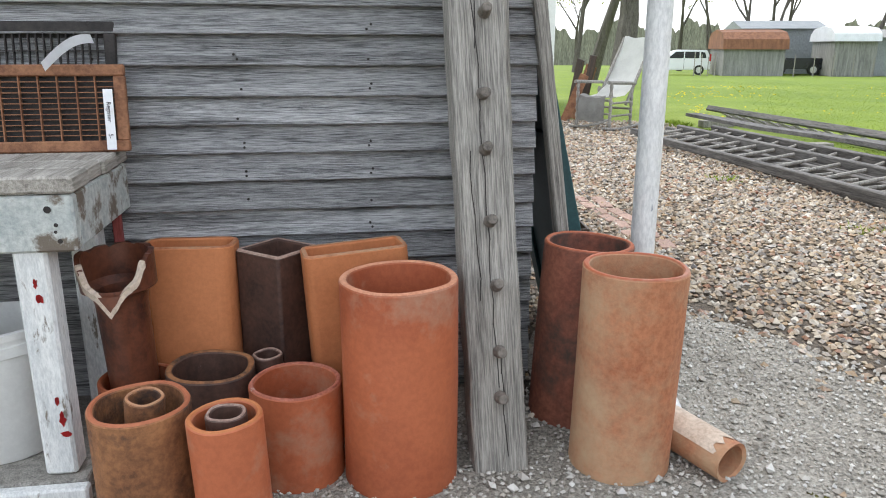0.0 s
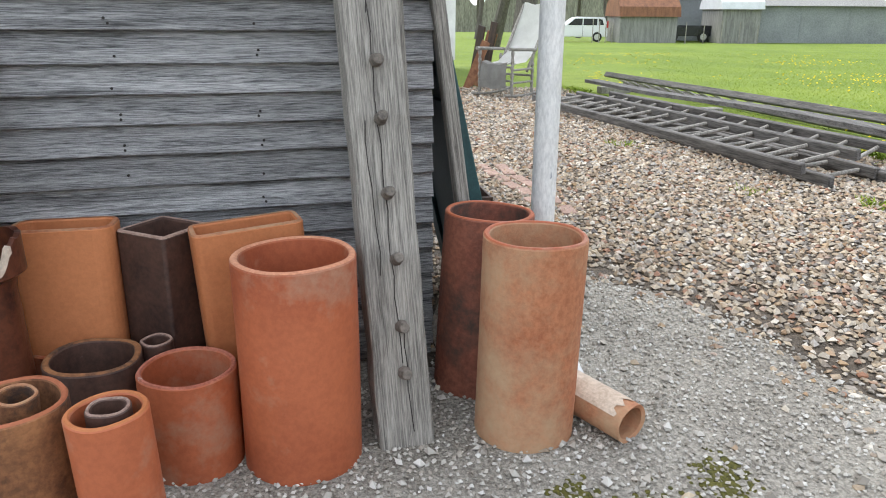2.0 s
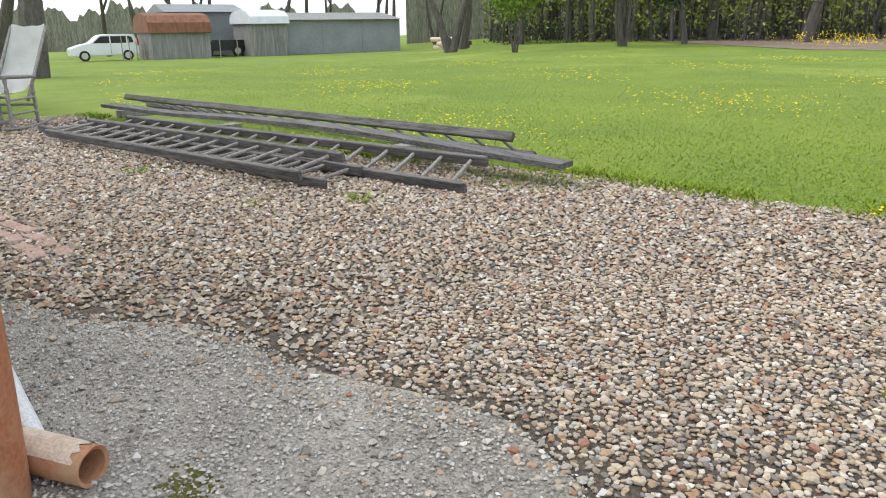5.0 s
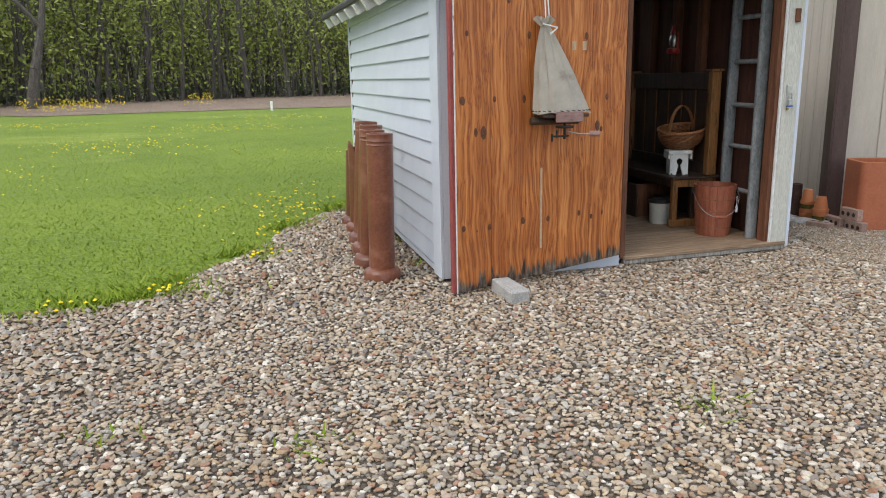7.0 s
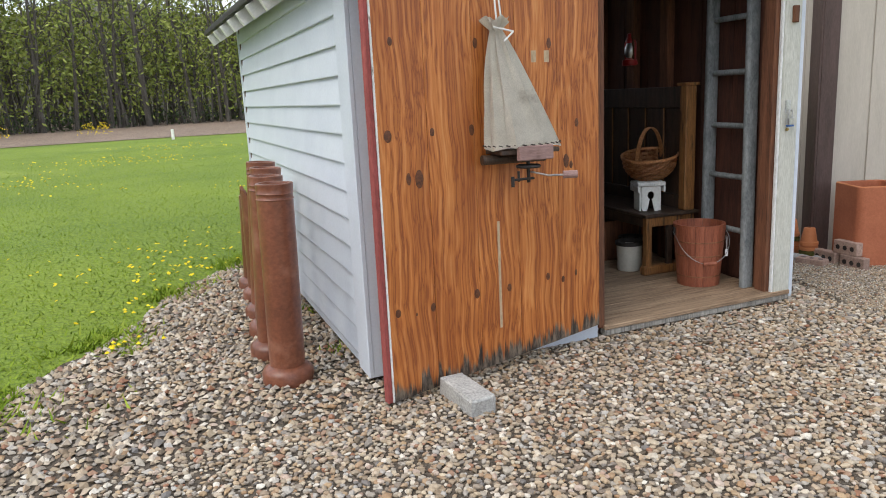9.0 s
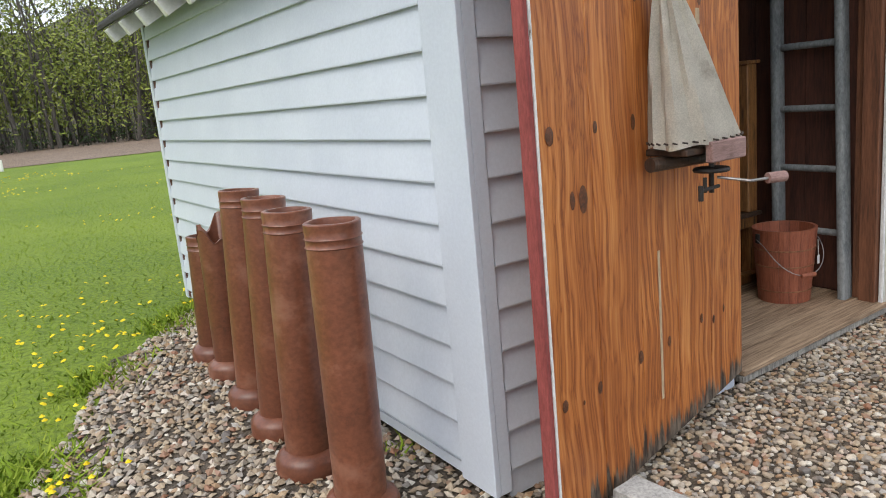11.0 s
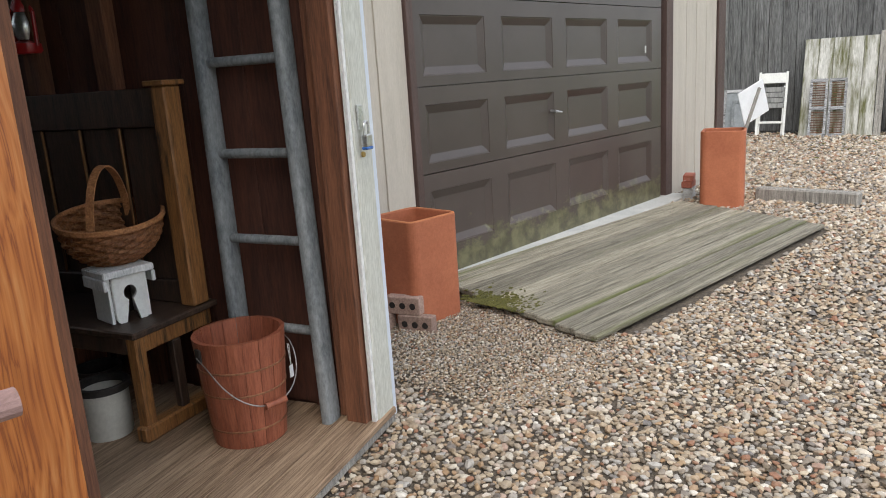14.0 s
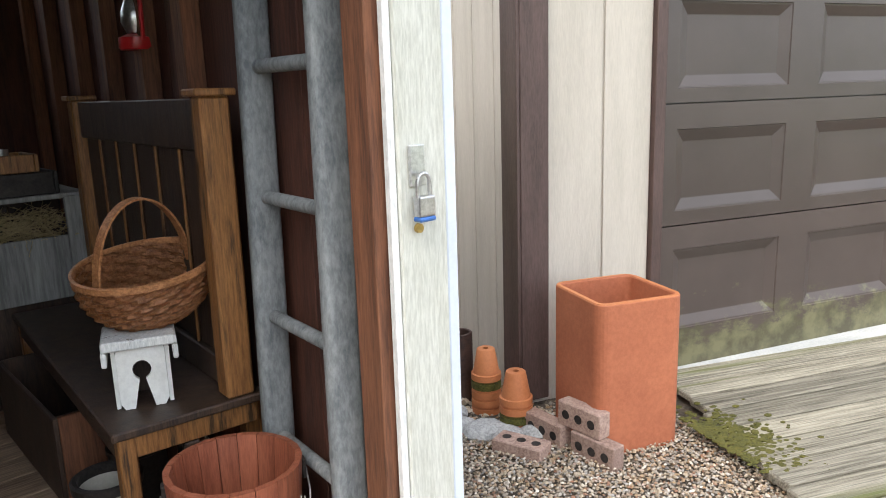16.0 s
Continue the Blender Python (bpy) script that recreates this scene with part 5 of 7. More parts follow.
tub = thing("wooden_bucket", SHED @ pose(2.283, 0.385, 0.077) @ Matrix.Diagonal((1, 1, 1.08, 1)), "red-brown staved wooden bucket with wire hoops", "bucket")
_N = 18
for i in range(_N):
    bm = bmesh.new()
    a0, a1 = 2 * math.pi * i / _N + 0.006, 2 * math.pi * (i + 1) / _N - 0.006
    vs = []
    for z, ro, ri in ((0.0, 0.125, 0.111), (0.355, 0.156, 0.142)):
        vs.append([bm.verts.new((r * math.cos(a), r * math.sin(a), z)) for r, a in ((ro, a0), (ro + 0.001, (a0 + a1) / 2), (ro, a1), (ri, a1), (ri, a0))])
    for k in range(5):
        l = (k + 1) % 5
        bm.faces.new((vs[0][k], vs[0][l], vs[1][l], vs[1][k]))
    bm.faces.new(vs[0][::-1])
    bm.faces.new(vs[1])
    part("stave", bm, M["tub_red"], tub)
part("bottom", lathe([(0.0, 0.02), (0.113, 0.02), (0.113, 0.032), (0.0, 0.032)], 36), M["tub_red"], tub)
for z in (0.055, 0.175, 0.255):
    r = 0.125 + 0.031 * z / 0.355
    part("hoop", lathe([(r, z), (r + 0.0032, z + 0.001), (r + 0.0032, z + 0.006), (r, z + 0.007)], 48), M["rust_iron"], tub)
_bm = bmesh.new()
_ang = radians(-75)
_pts = []
for i in range(21):
    a = math.pi * i / 20
    s = math.sin(a)
    _pts.append(Vector((0.165 * math.cos(a), -0.172 * s ** 0.6 if s > 0 else 0, 0.31 - 0.165 * s)))
for a, b in zip(_pts, _pts[1:]):
    rod(_bm, a, b, 0.0022, 0.0022, 6)
part("bail", _bm, M["wire"], tub, m=pose(0, 0, 0, 0, 0, -22))
_bm = bmesh.new()
rod(_bm, (-0.035, -0.174, 0.147), (0.045, -0.174, 0.147), 0.011, 0.011, 12)
part("grip", _bm, M["tub_red"], tub, m=pose(0, 0, 0, 0, 0, -22))
for s in (-1, 1):
    part("bail_ear", boxed(s * 0.158 - 0.004, s * 0.158 + 0.006, -0.014, 0.014, 0.29, 0.335, 0.002), M["dark_iron"], tub, m=pose(0, 0, 0, 0, 0, -22))
_tg = thing("paper_tag", SHED @ pose(2.39, 0.262, 0.30), "small white price tag tied to the bucket", "tag")
part("card", boxed(-0.011, 0.011, -0.001, 0.0005, -0.045, 0.0, 0.0), M["paper"], _tg)
_bm = bmesh.new()
rod(_bm, (0, 0, 0), (-0.008, 0, 0.085), 0.0011, 0.0011, 5)
rod(_bm, (0.002, 0, 0), (0.002, 0, 0.08), 0.0011, 0.0011, 5)
part("string", _bm, M["white_cloth"], _tg)

cr = thing("crock", SHED @ pose(2.15, 0.905, 0.077), "pale grey stoneware crock under the settle", "crock")
part("body", lathe([(0, 0), (0.078, 0), (0.082, 0.01), (0.085, 0.175), (0.091, 0.178), (0.092, 0.196), (0.086, 0.200), (0.078, 0.196), (0.076, 0.02), (0, 0.018)], 40), M["stoneware"], cr, smooth=True)
part("rim", lathe([(0.085, 0.172), (0.0935, 0.175), (0.0945, 0.198), (0.087, 0.203), (0.0765, 0.199), (0.0765, 0.172), (0.085, 0.172)], 40), M["dark_iron"], cr, "dark glazed rim", smooth=True)
cr2 = thing("crock", SHED @ pose(2.29, 1.07, 0.077), "dark glazed crock under the settle", "crock")
part("body", lathe([(0, 0), (0.07, 0), (0.085, 0.10), (0.082, 0.17), (0.087, 0.175), (0.087, 0.19), (0.076, 0.188), (0.074, 0.02), (0, 0.018)], 36), M["dark_iron"], cr2, smooth=True)


def open_box(name, m, w, d, h, mat, label, end=None, category="box", t=0.016):
    o = thing(name, m, label, category)
    part("side", boxed(0, t, 0, d, 0, h, 0.003), mat, o)
    part("side", boxed(w - t, w, 0, d, 0, h, 0.003), mat, o)
    part("end", boxed(t + 0.001, w - t - 0.001, 0, t, 0, h, 0.003), end or mat, o)
    part("end", boxed(t + 0.001, w - t - 0.001, d - t, d, 0, h, 0.003), mat, o)
    part("bottom", boxed(t + 0.001, w - t - 0.001, t + 0.001, d - t - 0.001, 0.004, 0.016), mat, o)
    return o


open_box("wooden_chest", SHED @ pose(2.10, 1.20, 0.077), 0.38, 0.72, 0.285, M["dark_wood"], "dark wooden chest with a reddish end", M["stud_brown"], "chest")
open_box("wooden_crate", SHED @ pose(2.06, 2.16, 0.077), 0.50, 0.42, 0.42, M["dark_wood"], "dark wooden crate at the foot of a stack", None, "crate")
crate = open_box("wooden_crate", SHED @ pose(2.02, 2.12, 0.50), 0.54, 0.44, 0.26, M["dark_wood"], "dark grey crate filled with straw", M["far_boards"], "crate")
part("corner_post", boxed(0.44, 0.54, -0.02, -0.001, 0.0, 0.42, 0.003), M["far_boards"], crate)
part("crate_top", boxed(0.0, 0.54, 0.0, 0.44, 0.41, 0.43, 0.003), M["far_boards"], crate)
part("corner_post", boxed(0.0, 0.02, 0.0, 0.44, 0.262, 0.409, 0.002), M["dark_wood"], crate)
part("corner_post", boxed(0.0, 0.54, 0.42, 0.44, 0.262, 0.409, 0.002), M["dark_wood"], crate)
_bm = bmesh.new()
_rnd = random.Random(21)
for i in range(420):
    c = Vector((_rnd.uniform(0.04, 0.48), _rnd.uniform(0.0, 0.3), 0.24 + _rnd.uniform(0, 0.10)))
    d_ = Vector((_rnd.uniform(-1, 1), _rnd.uniform(-1, 0.6), _rnd.uniform(-0.5, 0.5))).normalized() * _rnd.uniform(0.04, 0.1)
    rod(_bm, c - d_, c + d_, 0.0013, 0.0013, 3, False)
tagged(part("straw", _bm, M["straw"], m=SHED @ pose(2.02, 2.12, 0.50)), "loose pale straw in the crate", "straw", kind="stuff")
open_box("black_box", SHED @ pose(2.02, 2.14, 0.931), 0.44, 0.3, 0.09, M["dark_iron"], "flat black dovetailed box on the crate", None, "box")
open_box("wooden_tray", SHED @ pose(2.0, 2.15, 1.023), 0.40, 0.24, 0.07, M["oak_worn"], "small brown wooden tray of oddments", None, "tray")
for x_, mt in ((2.10, "paper"), (2.20, "steel"), (2.29, "steel")):
    o = thing("small_cup", SHED @ pose(x_, 2.24, 1.04), "small shiny cup in the tray", "cup")
    part("body", lathe([(0, 0), (0.02, 0), (0.028, 0.075), (0.025, 0.075), (0.017, 0.006), (0, 0.005)], 20), M[mt], o, smooth=True)
kt = thing("iron_bell", SHED @ pose(2.15, 2.38, 1.095), "dark iron bell among the boxes", "bell")
part("body", lathe([(0.0, 0.26), (0.03, 0.25), (0.05, 0.17), (0.085, 0.08), (0.12, 0.02), (0.125, 0.0), (0.11, 0.0), (0.07, 0.09), (0.0, 0.2)], 32), M["dark_iron"], kt, smooth=True)
lan = thing("lantern", SHED @ pose(2.585, 1.47, 1.455), "red metal hurricane lantern hung on a stud", "lantern")
part("tank", lathe([(0, 0), (0.055, 0), (0.06, 0.01), (0.058, 0.04), (0.03, 0.052), (0, 0.054)], 28), M["lantern_red"], lan, smooth=True)
part("globe", lathe([(0.03, 0.055), (0.045, 0.09), (0.042, 0.125), (0.028, 0.16), (0.025, 0.16), (0.039, 0.125), (0.042, 0.09), (0.027, 0.055)], 28), M["steel"], lan, smooth=True)
part("chimney", lathe([(0.032, 0.161), (0.034, 0.18), (0.02, 0.20), (0.022, 0.23), (0, 0.235)], 28), M["lantern_red"], lan, smooth=True)
for s in (-1, 1):
    bm = bmesh.new()
    rod(bm, (0, s * 0.055, 0.03), (0, s * 0.06, 0.16), 0.008, 0.008, 10)
    rod(bm, (0, s * 0.06, 0.16), (0, s * 0.02, 0.215), 0.008, 0.008, 10)
    part("side_tube", bm, M["lantern_red"], lan)
_bm = bmesh.new()
rod(_bm, (0, 0, 0.235), (0.03, 0, 0.32), 0.002, 0.002, 6)
part("hook", _bm, M["wire"], lan)

# seed sower hung on the pine door
sow = thing("seed_sower", SHED @ pose(-0.09, -0.045, 0.02), "old hand-crank seed sower with a canvas bag on the door", "seed sower")
_bm = bmesh.new()
_rings, _seg = 17, 44
_prev = None
for k in range(_rings):
    u = k / (_rings - 1)
    z = 1.05 + 0.50 * u
    cx, cy = 0.765 - 0.10 * u, -0.222 + 0.025 * u
    rx_, ry_ = 0.155 * (1 - u) ** 0.92 + 0.024, 0.085 * (1 - u) ** 0.9 + 0.02
    ring = []
    for i in range(_seg):
        a = 2 * math.pi * i / _seg
        f = 1 + (0.14 * u + 0.05) * math.sin(9 * a + 1.5 * u) + (0.02 + 0.08 * u) * math.sin(15 * a + 4 * u) + 0.05 * math.sin(3 * a + 2)
        ring.append(_bm.verts.new((cx + rx_ * f * math.cos(a), cy + ry_ * f * math.sin(a), z + 0.006 * math.sin(5 * a) * (1 - u))))
    if _prev:
        for i in range(_seg):
            j = (i + 1) % _seg
            _bm.faces.new((_prev[i], _prev[j], ring[j], ring[i]))
    _prev = ring
_top = []
for i, v in enumerate(_prev):
    a = 2 * math.pi * i / _seg
    _top.append(_bm.verts.new((v.co.x + 0.035 * math.cos(a) * (1 + 0.4 * math.sin(5 * a)), v.co.y + 0.02 * math.sin(a), v.co.z + 0.045 + 0.014 * math.sin(4 * a + 1))))
for i in range(_seg):
    j = (i + 1) % _seg
    _bm.faces.new((_prev[i], _prev[j], _top[j], _top[i]))
bmesh.ops.solidify(_bm, geom=_bm.faces[:], thickness=0.003)
part("canvas_bag", _bm, M["canvas"], sow, smooth=True)
_bm = bmesh.new()
for i in range(30):
    a = 2 * math.pi * i / 30
    rx_, ry_ = 0.184, 0.109
    rod(_bm, (0.765 + rx_ * math.cos(a), -0.222 + ry_ * math.sin(a), 1.068), (0.765 + rx_ * math.cos(a + 0.11), -0.222 + ry_ * math.sin(a + 0.11), 1.064), 0.003, 0.003, 5)
part("stitching", _bm, M["dark_wood"], sow)
_bm = bmesh.new()
for p, q in (((0.67, -0.20, 1.55), (0.665, -0.155, 1.95)), ((0.695, -0.20, 1.55), (0.675, -0.155, 1.95)), ((0.63, -0.24, 1.56), (0.72, -0.25, 1.54)), ((0.72, -0.25, 1.54), (0.67, -0.26, 1.50))):
    rod(_bm, p, q, 0.004, 0.004, 7)
part("cord", _bm, M["white_cloth"], sow)
part("wooden_base", boxed(0.62, 0.91, -0.30, -0.14, 1.026, 1.046, 0.004), M["dark_wood"], sow)
part("side_block", boxed(0.685, 0.855, -0.338, -0.312, 1.0, 1.062, 0.004), M["wood_pink"], sow, "worn pinkish wood block")
_bm = bmesh.new()
rod(_bm, (0.575, -0.20, 1.005), (0.88, -0.22, 1.0), 0.022, 0.019, 14)
part("bow_arm", _bm, M["dark_wood"], sow)
part("gear_disc", lathe([(0, 0), (0.052, 0), (0.055, 0.006), (0.052, 0.012), (0, 0.014)], 36), M["dark_iron"], sow, m=pose(0.76, -0.28, 0.965))
_bm = bmesh.new()
rod(_bm, (0.76, -0.28, 0.90), (0.76, -0.28, 1.0), 0.008, 0.008, 10)
rod(_bm, (0.70, -0.30, 0.955), (0.70, -0.30, 0.91), 0.006, 0.006, 8)
rod(_bm, (0.66, -0.31, 0.92), (0.78, -0.29, 0.918), 0.006, 0.006, 8)
rod(_bm, (0.665, -0.31, 0.935), (0.665, -0.31, 0.89), 0.008, 0.008, 8)
part("gear_frame", _bm, M["dark_iron"], sow)
_bm = bmesh.new()
rod(_bm, (0.76, -0.30, 0.948), (0.80, -0.385, 0.935), 0.0045, 0.0045, 8)
rod(_bm, (0.80, -0.385, 0.935), (0.865, -0.405, 0.935), 0.0045, 0.0045, 8)
part("crank", _bm, M["wire"], sow)
_bm = bmesh.new()
rod(_bm, (0.86, -0.402, 0.935), (0.915, -0.425, 0.935), 0.0165, 0.0165, 14)
part("crank_grip", _bm, M["wood_pink"], sow)

# salt-glazed tubes along the side
def tube(m, h, label, broken=False, seed=0):
    t = thing("clay_tube", m, label, "clay pipe", "clay tubes by the white shed")
    r = 0.066
    bm = lathe([(0.064, 0.075), (0.0665, 0.1), (0.0665, h - 0.075), (0.0695, h - 0.072), (0.0665, h - 0.067), (0.0665, h - 0.05), (0.0695, h - 0.046), (0.0665, h - 0.041), (0.068, h - 0.02), (0.068, h - 0.003), (0.065, h), (0.056, h), (0.053, h - 0.01), (0.053, 0.08), (0.064, 0.075)], 40, 0.006, seed)
    if broken:
        for v in bm.verts:
            if v.co.z > h - 0.15:
                k = math.atan2(v.co.y, v.co.x)
                v.co.z = min(v.co.z, h - 0.06 + 0.075 * math.sin(k * 1.5 + 1) + 0.012 * math.sin(7 * k))
    part("body", bm, M["glazed_brown"], t, smooth=True)
    part("collar", lathe([(0.088, 0.0), (0.096, 0.006), (0.097, 0.055), (0.090, 0.072), (0.069, 0.09), (0.064, 0.09), (0.064, 0.0), (0.088, 0.0)], 40, 0.01, seed), M["glazed_brown"], t, smooth=True)
    return t


for i, (x_, y_, h, ay) in enumerate(((-0.345, 0.26, 0.957, 1), (-0.335, 0.67, 0.955, 2.5), (-0.285, 1.05, 0.965, 3.6), (-0.245, 1.43, 0.97, 3.6), (-0.19, 1.88, 0.83, 1), (-0.175, 2.20, 0.68, 2.5))):
    tube(SHED @ pose(x_, y_, 0, 0, ay, 0) @ Matrix.Diagonal((1.27, 1.27, 1, 1)), h, ("salt-glazed brown clay pipe stood on its collar", "shorter brown clay pipe with a broken mouth", "short brown clay pipe near the shed corner")[0 if i < 4 else i - 3], i == 4, i)

blk = thing("concrete_block", SHED @ pose(0.285, -0.42, 0, 2, 0, 4), "pale grey concrete block propping the door", "concrete block")
_bm = boxed(-0.058, 0.058, -0.145, 0.145, 0.0, 0.085, 0.01, seg=2)
for v in _bm.verts:
    v.co += Vector((random.uniform(-.003, .003), random.uniform(-.003, .003), random.uniform(-.003, .003)))
part("body", _bm, M["concrete"], blk)


# ---- garage ----
GY = 1.20
garage = tagged(part("wall_11", boxed(3.26, 3.90, GY, GY + 0.12, 0.0, 3.1), M["tan_siding"]), "tan grooved plywood garage wall", "wall", kind="structure")
tagged(part("wall_12", boxed(7.36, 8.6, GY, GY + 0.12, 0.0, 3.1), M["tan_siding"]), "tan grooved plywood garage wall", "wall", kind="structure")
tagged(part("wall_13", boxed(3.90, 7.36, GY, GY + 0.12, 2.25, 3.1), M["tan_siding"]), "tan garage wall over the door", "wall", kind="structure")
side = tagged(part("wall_14", boxed(3.26, 3.38, GY + 0.121, 7.5, 0.0, 3.1), M["tan_siding"]), "tan grooved garage side wall", "wall", kind="structure")
tagged(part("wall_15", boxed(8.48, 8.6, GY + 0.121, 7.5, 0.0, 3.1), M["tan_siding"]), "plain garage side wall", "wall", kind="structure")
tagged(part("wall_16", boxed(3.38, 8.48, 7.38, 7.5, 0.0, 3.1), M["tan_siding"]), "plain garage back wall", "wall", kind="structure")
tagged(part("roof_3", boxed(3.0, 8.9, 0.95, 7.7, 3.1, 3.2), M["far_grey"]), "flat garage roof", "roof", kind="structure")
for x0, x1 in ((3.365, 3.625), (3.63, 3.86), (7.465, 7.70), (7.705, 7.93), (7.935, 8.17), (8.175, 8.425)):
    part("siding_panel", boxed(x0, x1 - 0.007, GY - 0.010, GY - 0.0005, 0.06, 3.09, 0.002), M["tan_siding"], garage)
for i in range(24):
    y0 = GY + 0.02 + i * 0.2
    part("siding_panel", boxed(3.25, 3.2595, y0, y0 + 0.192, 0.06, 3.09, 0.002), M["tan_siding"], side)
M["brown_trim"] = surface("brown_trim", (0.060, 0.036, 0.030), (0.095, 0.058, 0.05), scale=4, stretch=(4, 4, 0.6), grain=50, rough=0.6)
trim_b = tagged(part("trim_2", boxed(3.238, 3.362, GY - 0.032, GY - 0.0105, 0.03, 3.09, 0.003), M["brown_trim"]), "dark brown corner trim", "trim", kind="structure")
part("corner_board", boxed(3.222, 3.237, GY - 0.03, GY + 0.10, 0.03, 3.09, 0.002), M["brown_trim"], trim_b)
tagged(part("trim_3", boxed(3.862, 3.915, GY - 0.032, GY + 0.05, 0.03, 2.3, 0.003), M["brown_trim"]), "dark brown door trim", "trim", kind="structure")
tagged(part("trim_4", boxed(7.225, 7.36, GY - 0.032, GY + 0.05, 0.03, 2.3, 0.003), M["brown_trim"]), "dark brown door trim", "trim", kind="structure")
tagged(part("trim_5", boxed(7.362, 7.462, GY - 0.024, GY - 0.0105, 0.03, 3.09, 0.003), M["tan_siding"]), "tan upright trim board", "trim", kind="structure")
tagged(part("trim_6", boxed(8.43, 8.61, GY - 0.032, GY - 0.0105, 0.03, 3.09, 0.003), M["brown_trim"]), "dark brown corner trim", "trim", kind="structure")
tagged(part("trim_7", boxed(3.916, 7.224, GY - 0.03, GY + 0.05, 2.185, 2.3, 0.003), M["brown_trim"]), "dark brown door head", "trim", kind="structure")


def door_metal():
    m, nt, b = material("garage_door_metal", 0.4)
    v = coords(nt, random_shift=False)
    col = ramp(nt, noise_of(nt, v, 3, 4), [(0.3, (0.062, 0.046, 0.040)), (0.7, (0.078, 0.059, 0.051))])
    grain = noise_of(nt, coords(nt, (1, 1, 14), False), 30, 4, 0.7)
    # algae that grows up from the sill in patches
    tc = nt.nodes.new("ShaderNodeTexCoord")
    sp = nt.nodes.new("ShaderNodeSeparateXYZ")
    nt.links.new(tc.outputs["Object"], sp.inputs[0])
    pat = noise_of(nt, coords(nt, (1.4, 1, 2.5), False), 3.2, 6, 0.75)
    ad = nt.nodes.new("ShaderNodeMath")
    ad.operation = 'MULTIPLY_ADD'
    nt.links.new(pat, ad.inputs[0])
    ad.inputs[1].default_value = -0.85
    nt.links.new(sp.outputs["Z"], ad.inputs[2])
    sh = nt.nodes.new("ShaderNodeMath")
    sh.operation = 'ADD'
    sh.inputs[1].default_value = 0.31
    nt.links.new(ad.outputs[0], sh.inputs[0])
    f = ramp(nt, sh.outputs[0], [(0.0, (0.6, 0.6, 0.6)), (0.10, (0, 0, 0))])
    col = mixed(nt, f, col, ramp(nt, noise_of(nt, v, 9, 4, 0.6), [(0.38, (0.08, 0.08, 0.033)), (0.62, (0.23, 0.225, 0.11))]))
    nt.links.new(col, b.inputs["Base Color"])
    bump(nt, b, grain, 0.12, 0.001)
    return m


M["gdoor"] = door_metal()
gdoor = tagged(new("door_2"), "brown panelled steel garage door with algae at its foot", "door", kind="structure")
gdoor.matrix_basis = pose(3.915, GY - 0.004, 0.035)
DW = 3.25


def door_section(h, zl, zh):
    """One section with four raised fields in moulded recesses."""
    bm = bmesh.new()
    cols = 4
    pitch = 0.79
    h -= 0.006

    def quad(*p):
        bm.faces.new([bm.verts.new(q) for q in p])
    y0 = -0.002
    # flat face round the fields
    quad((0, y0, 0), (DW, y0, 0), (DW, y0, zl), (0, y0, zl))
    quad((0, y0, zh), (DW, y0, zh), (DW, y0, h), (0, y0, h))
    for c in range(cols):
        a, b = c * pitch + 0.08, c * pitch + 0.69
        quad((c * pitch, y0, zl), (a, y0, zl), (a, y0, zh), (c * pitch, y0, zh))
        e = DW if c == cols - 1 else (c + 1) * pitch
        quad((b, y0, zl), (e, y0, zl), (e, y0, zh), (b, y0, zh))
        loops = []
        for inset, dy in ((0, 0.0), (0.003, 0.005), (0.010, 0.006), (0.052, 0.024), (0.056, 0.0245)):
            loops.append(((a + inset, y0 + dy, zl + inset), (b - inset, y0 + dy, zl + inset), (b - inset, y0 + dy, zh - inset), (a + inset, y0 + dy, zh - inset)))
        for p, q in zip(loops, loops[1:]):
            for k in range(4):
                l = (k + 1) % 4
                quad(p[k], p[l], q[l], q[k])
        quad(*loops[-1])
    # top lip and returns
    quad((0, y0, h), (DW, y0, h), (DW, 0.03, h), (0, 0.03, h))
    quad((0, 0.03, 0), (DW, 0.03, 0), (DW, y0, 0), (0, y0, 0))
    quad((0, y0, 0), (0, y0, h), (0, 0.03, h), (0, 0.03, 0))
    quad((DW, y0, 0), (DW, 0.03, 0), (DW, 0.03, h), (DW, y0, h))
    bmesh.ops.remove_doubles(bm, verts=bm.verts, dist=1e-5)
    bmesh.ops.recalc_face_normals(bm, faces=bm.faces)
    return bm


part("section", door_section(0.655, 0.18, 0.545), M["gdoor"], gdoor)
_sec = None
for k in range(3):
    if _sec is None:
        _sec = part("section", door_section(0.52, 0.058, 0.41), M["brown_metal"], gdoor, m=pose(0, 0, 0.655)).data
    else:
        o = new("section", _sec)
        o.parent = gdoor
        o.matrix_basis = pose(0, 0, 0.655 + 0.52 * k)
part("backing", boxed(0.002, DW - 0.002, 0.034, 0.045, 0, 2.2), M["brown_metal"], gdoor)
part("bottom_seal", boxed(0.0, DW, -0.004, 0.02, -0.03, -0.002), M["tyre"], gdoor)
_bm = bmesh.new()
rod(_bm, (1.435, -0.002, 0.925), (1.435, -0.045, 0.925), 0.013, 0.011, 14)
rod(_bm, (1.42, -0.045, 0.928), (1.505, -0.05, 0.915), 0.009, 0.007, 10)
part("handle", _bm, M["steel"], gdoor, "chrome turn handle")
part("latch_mark", boxed(2.93, 2.955, -0.004, -0.0025, 1.31, 1.37), M["concrete_pale"], gdoor)
tagged(part("slab_1", boxed(3.80, 7.4, 1.0, GY + 0.2, -0.01, 0.034, 0.006), M["concrete_pale"]), "pale concrete door threshold", "threshold", kind="structure")

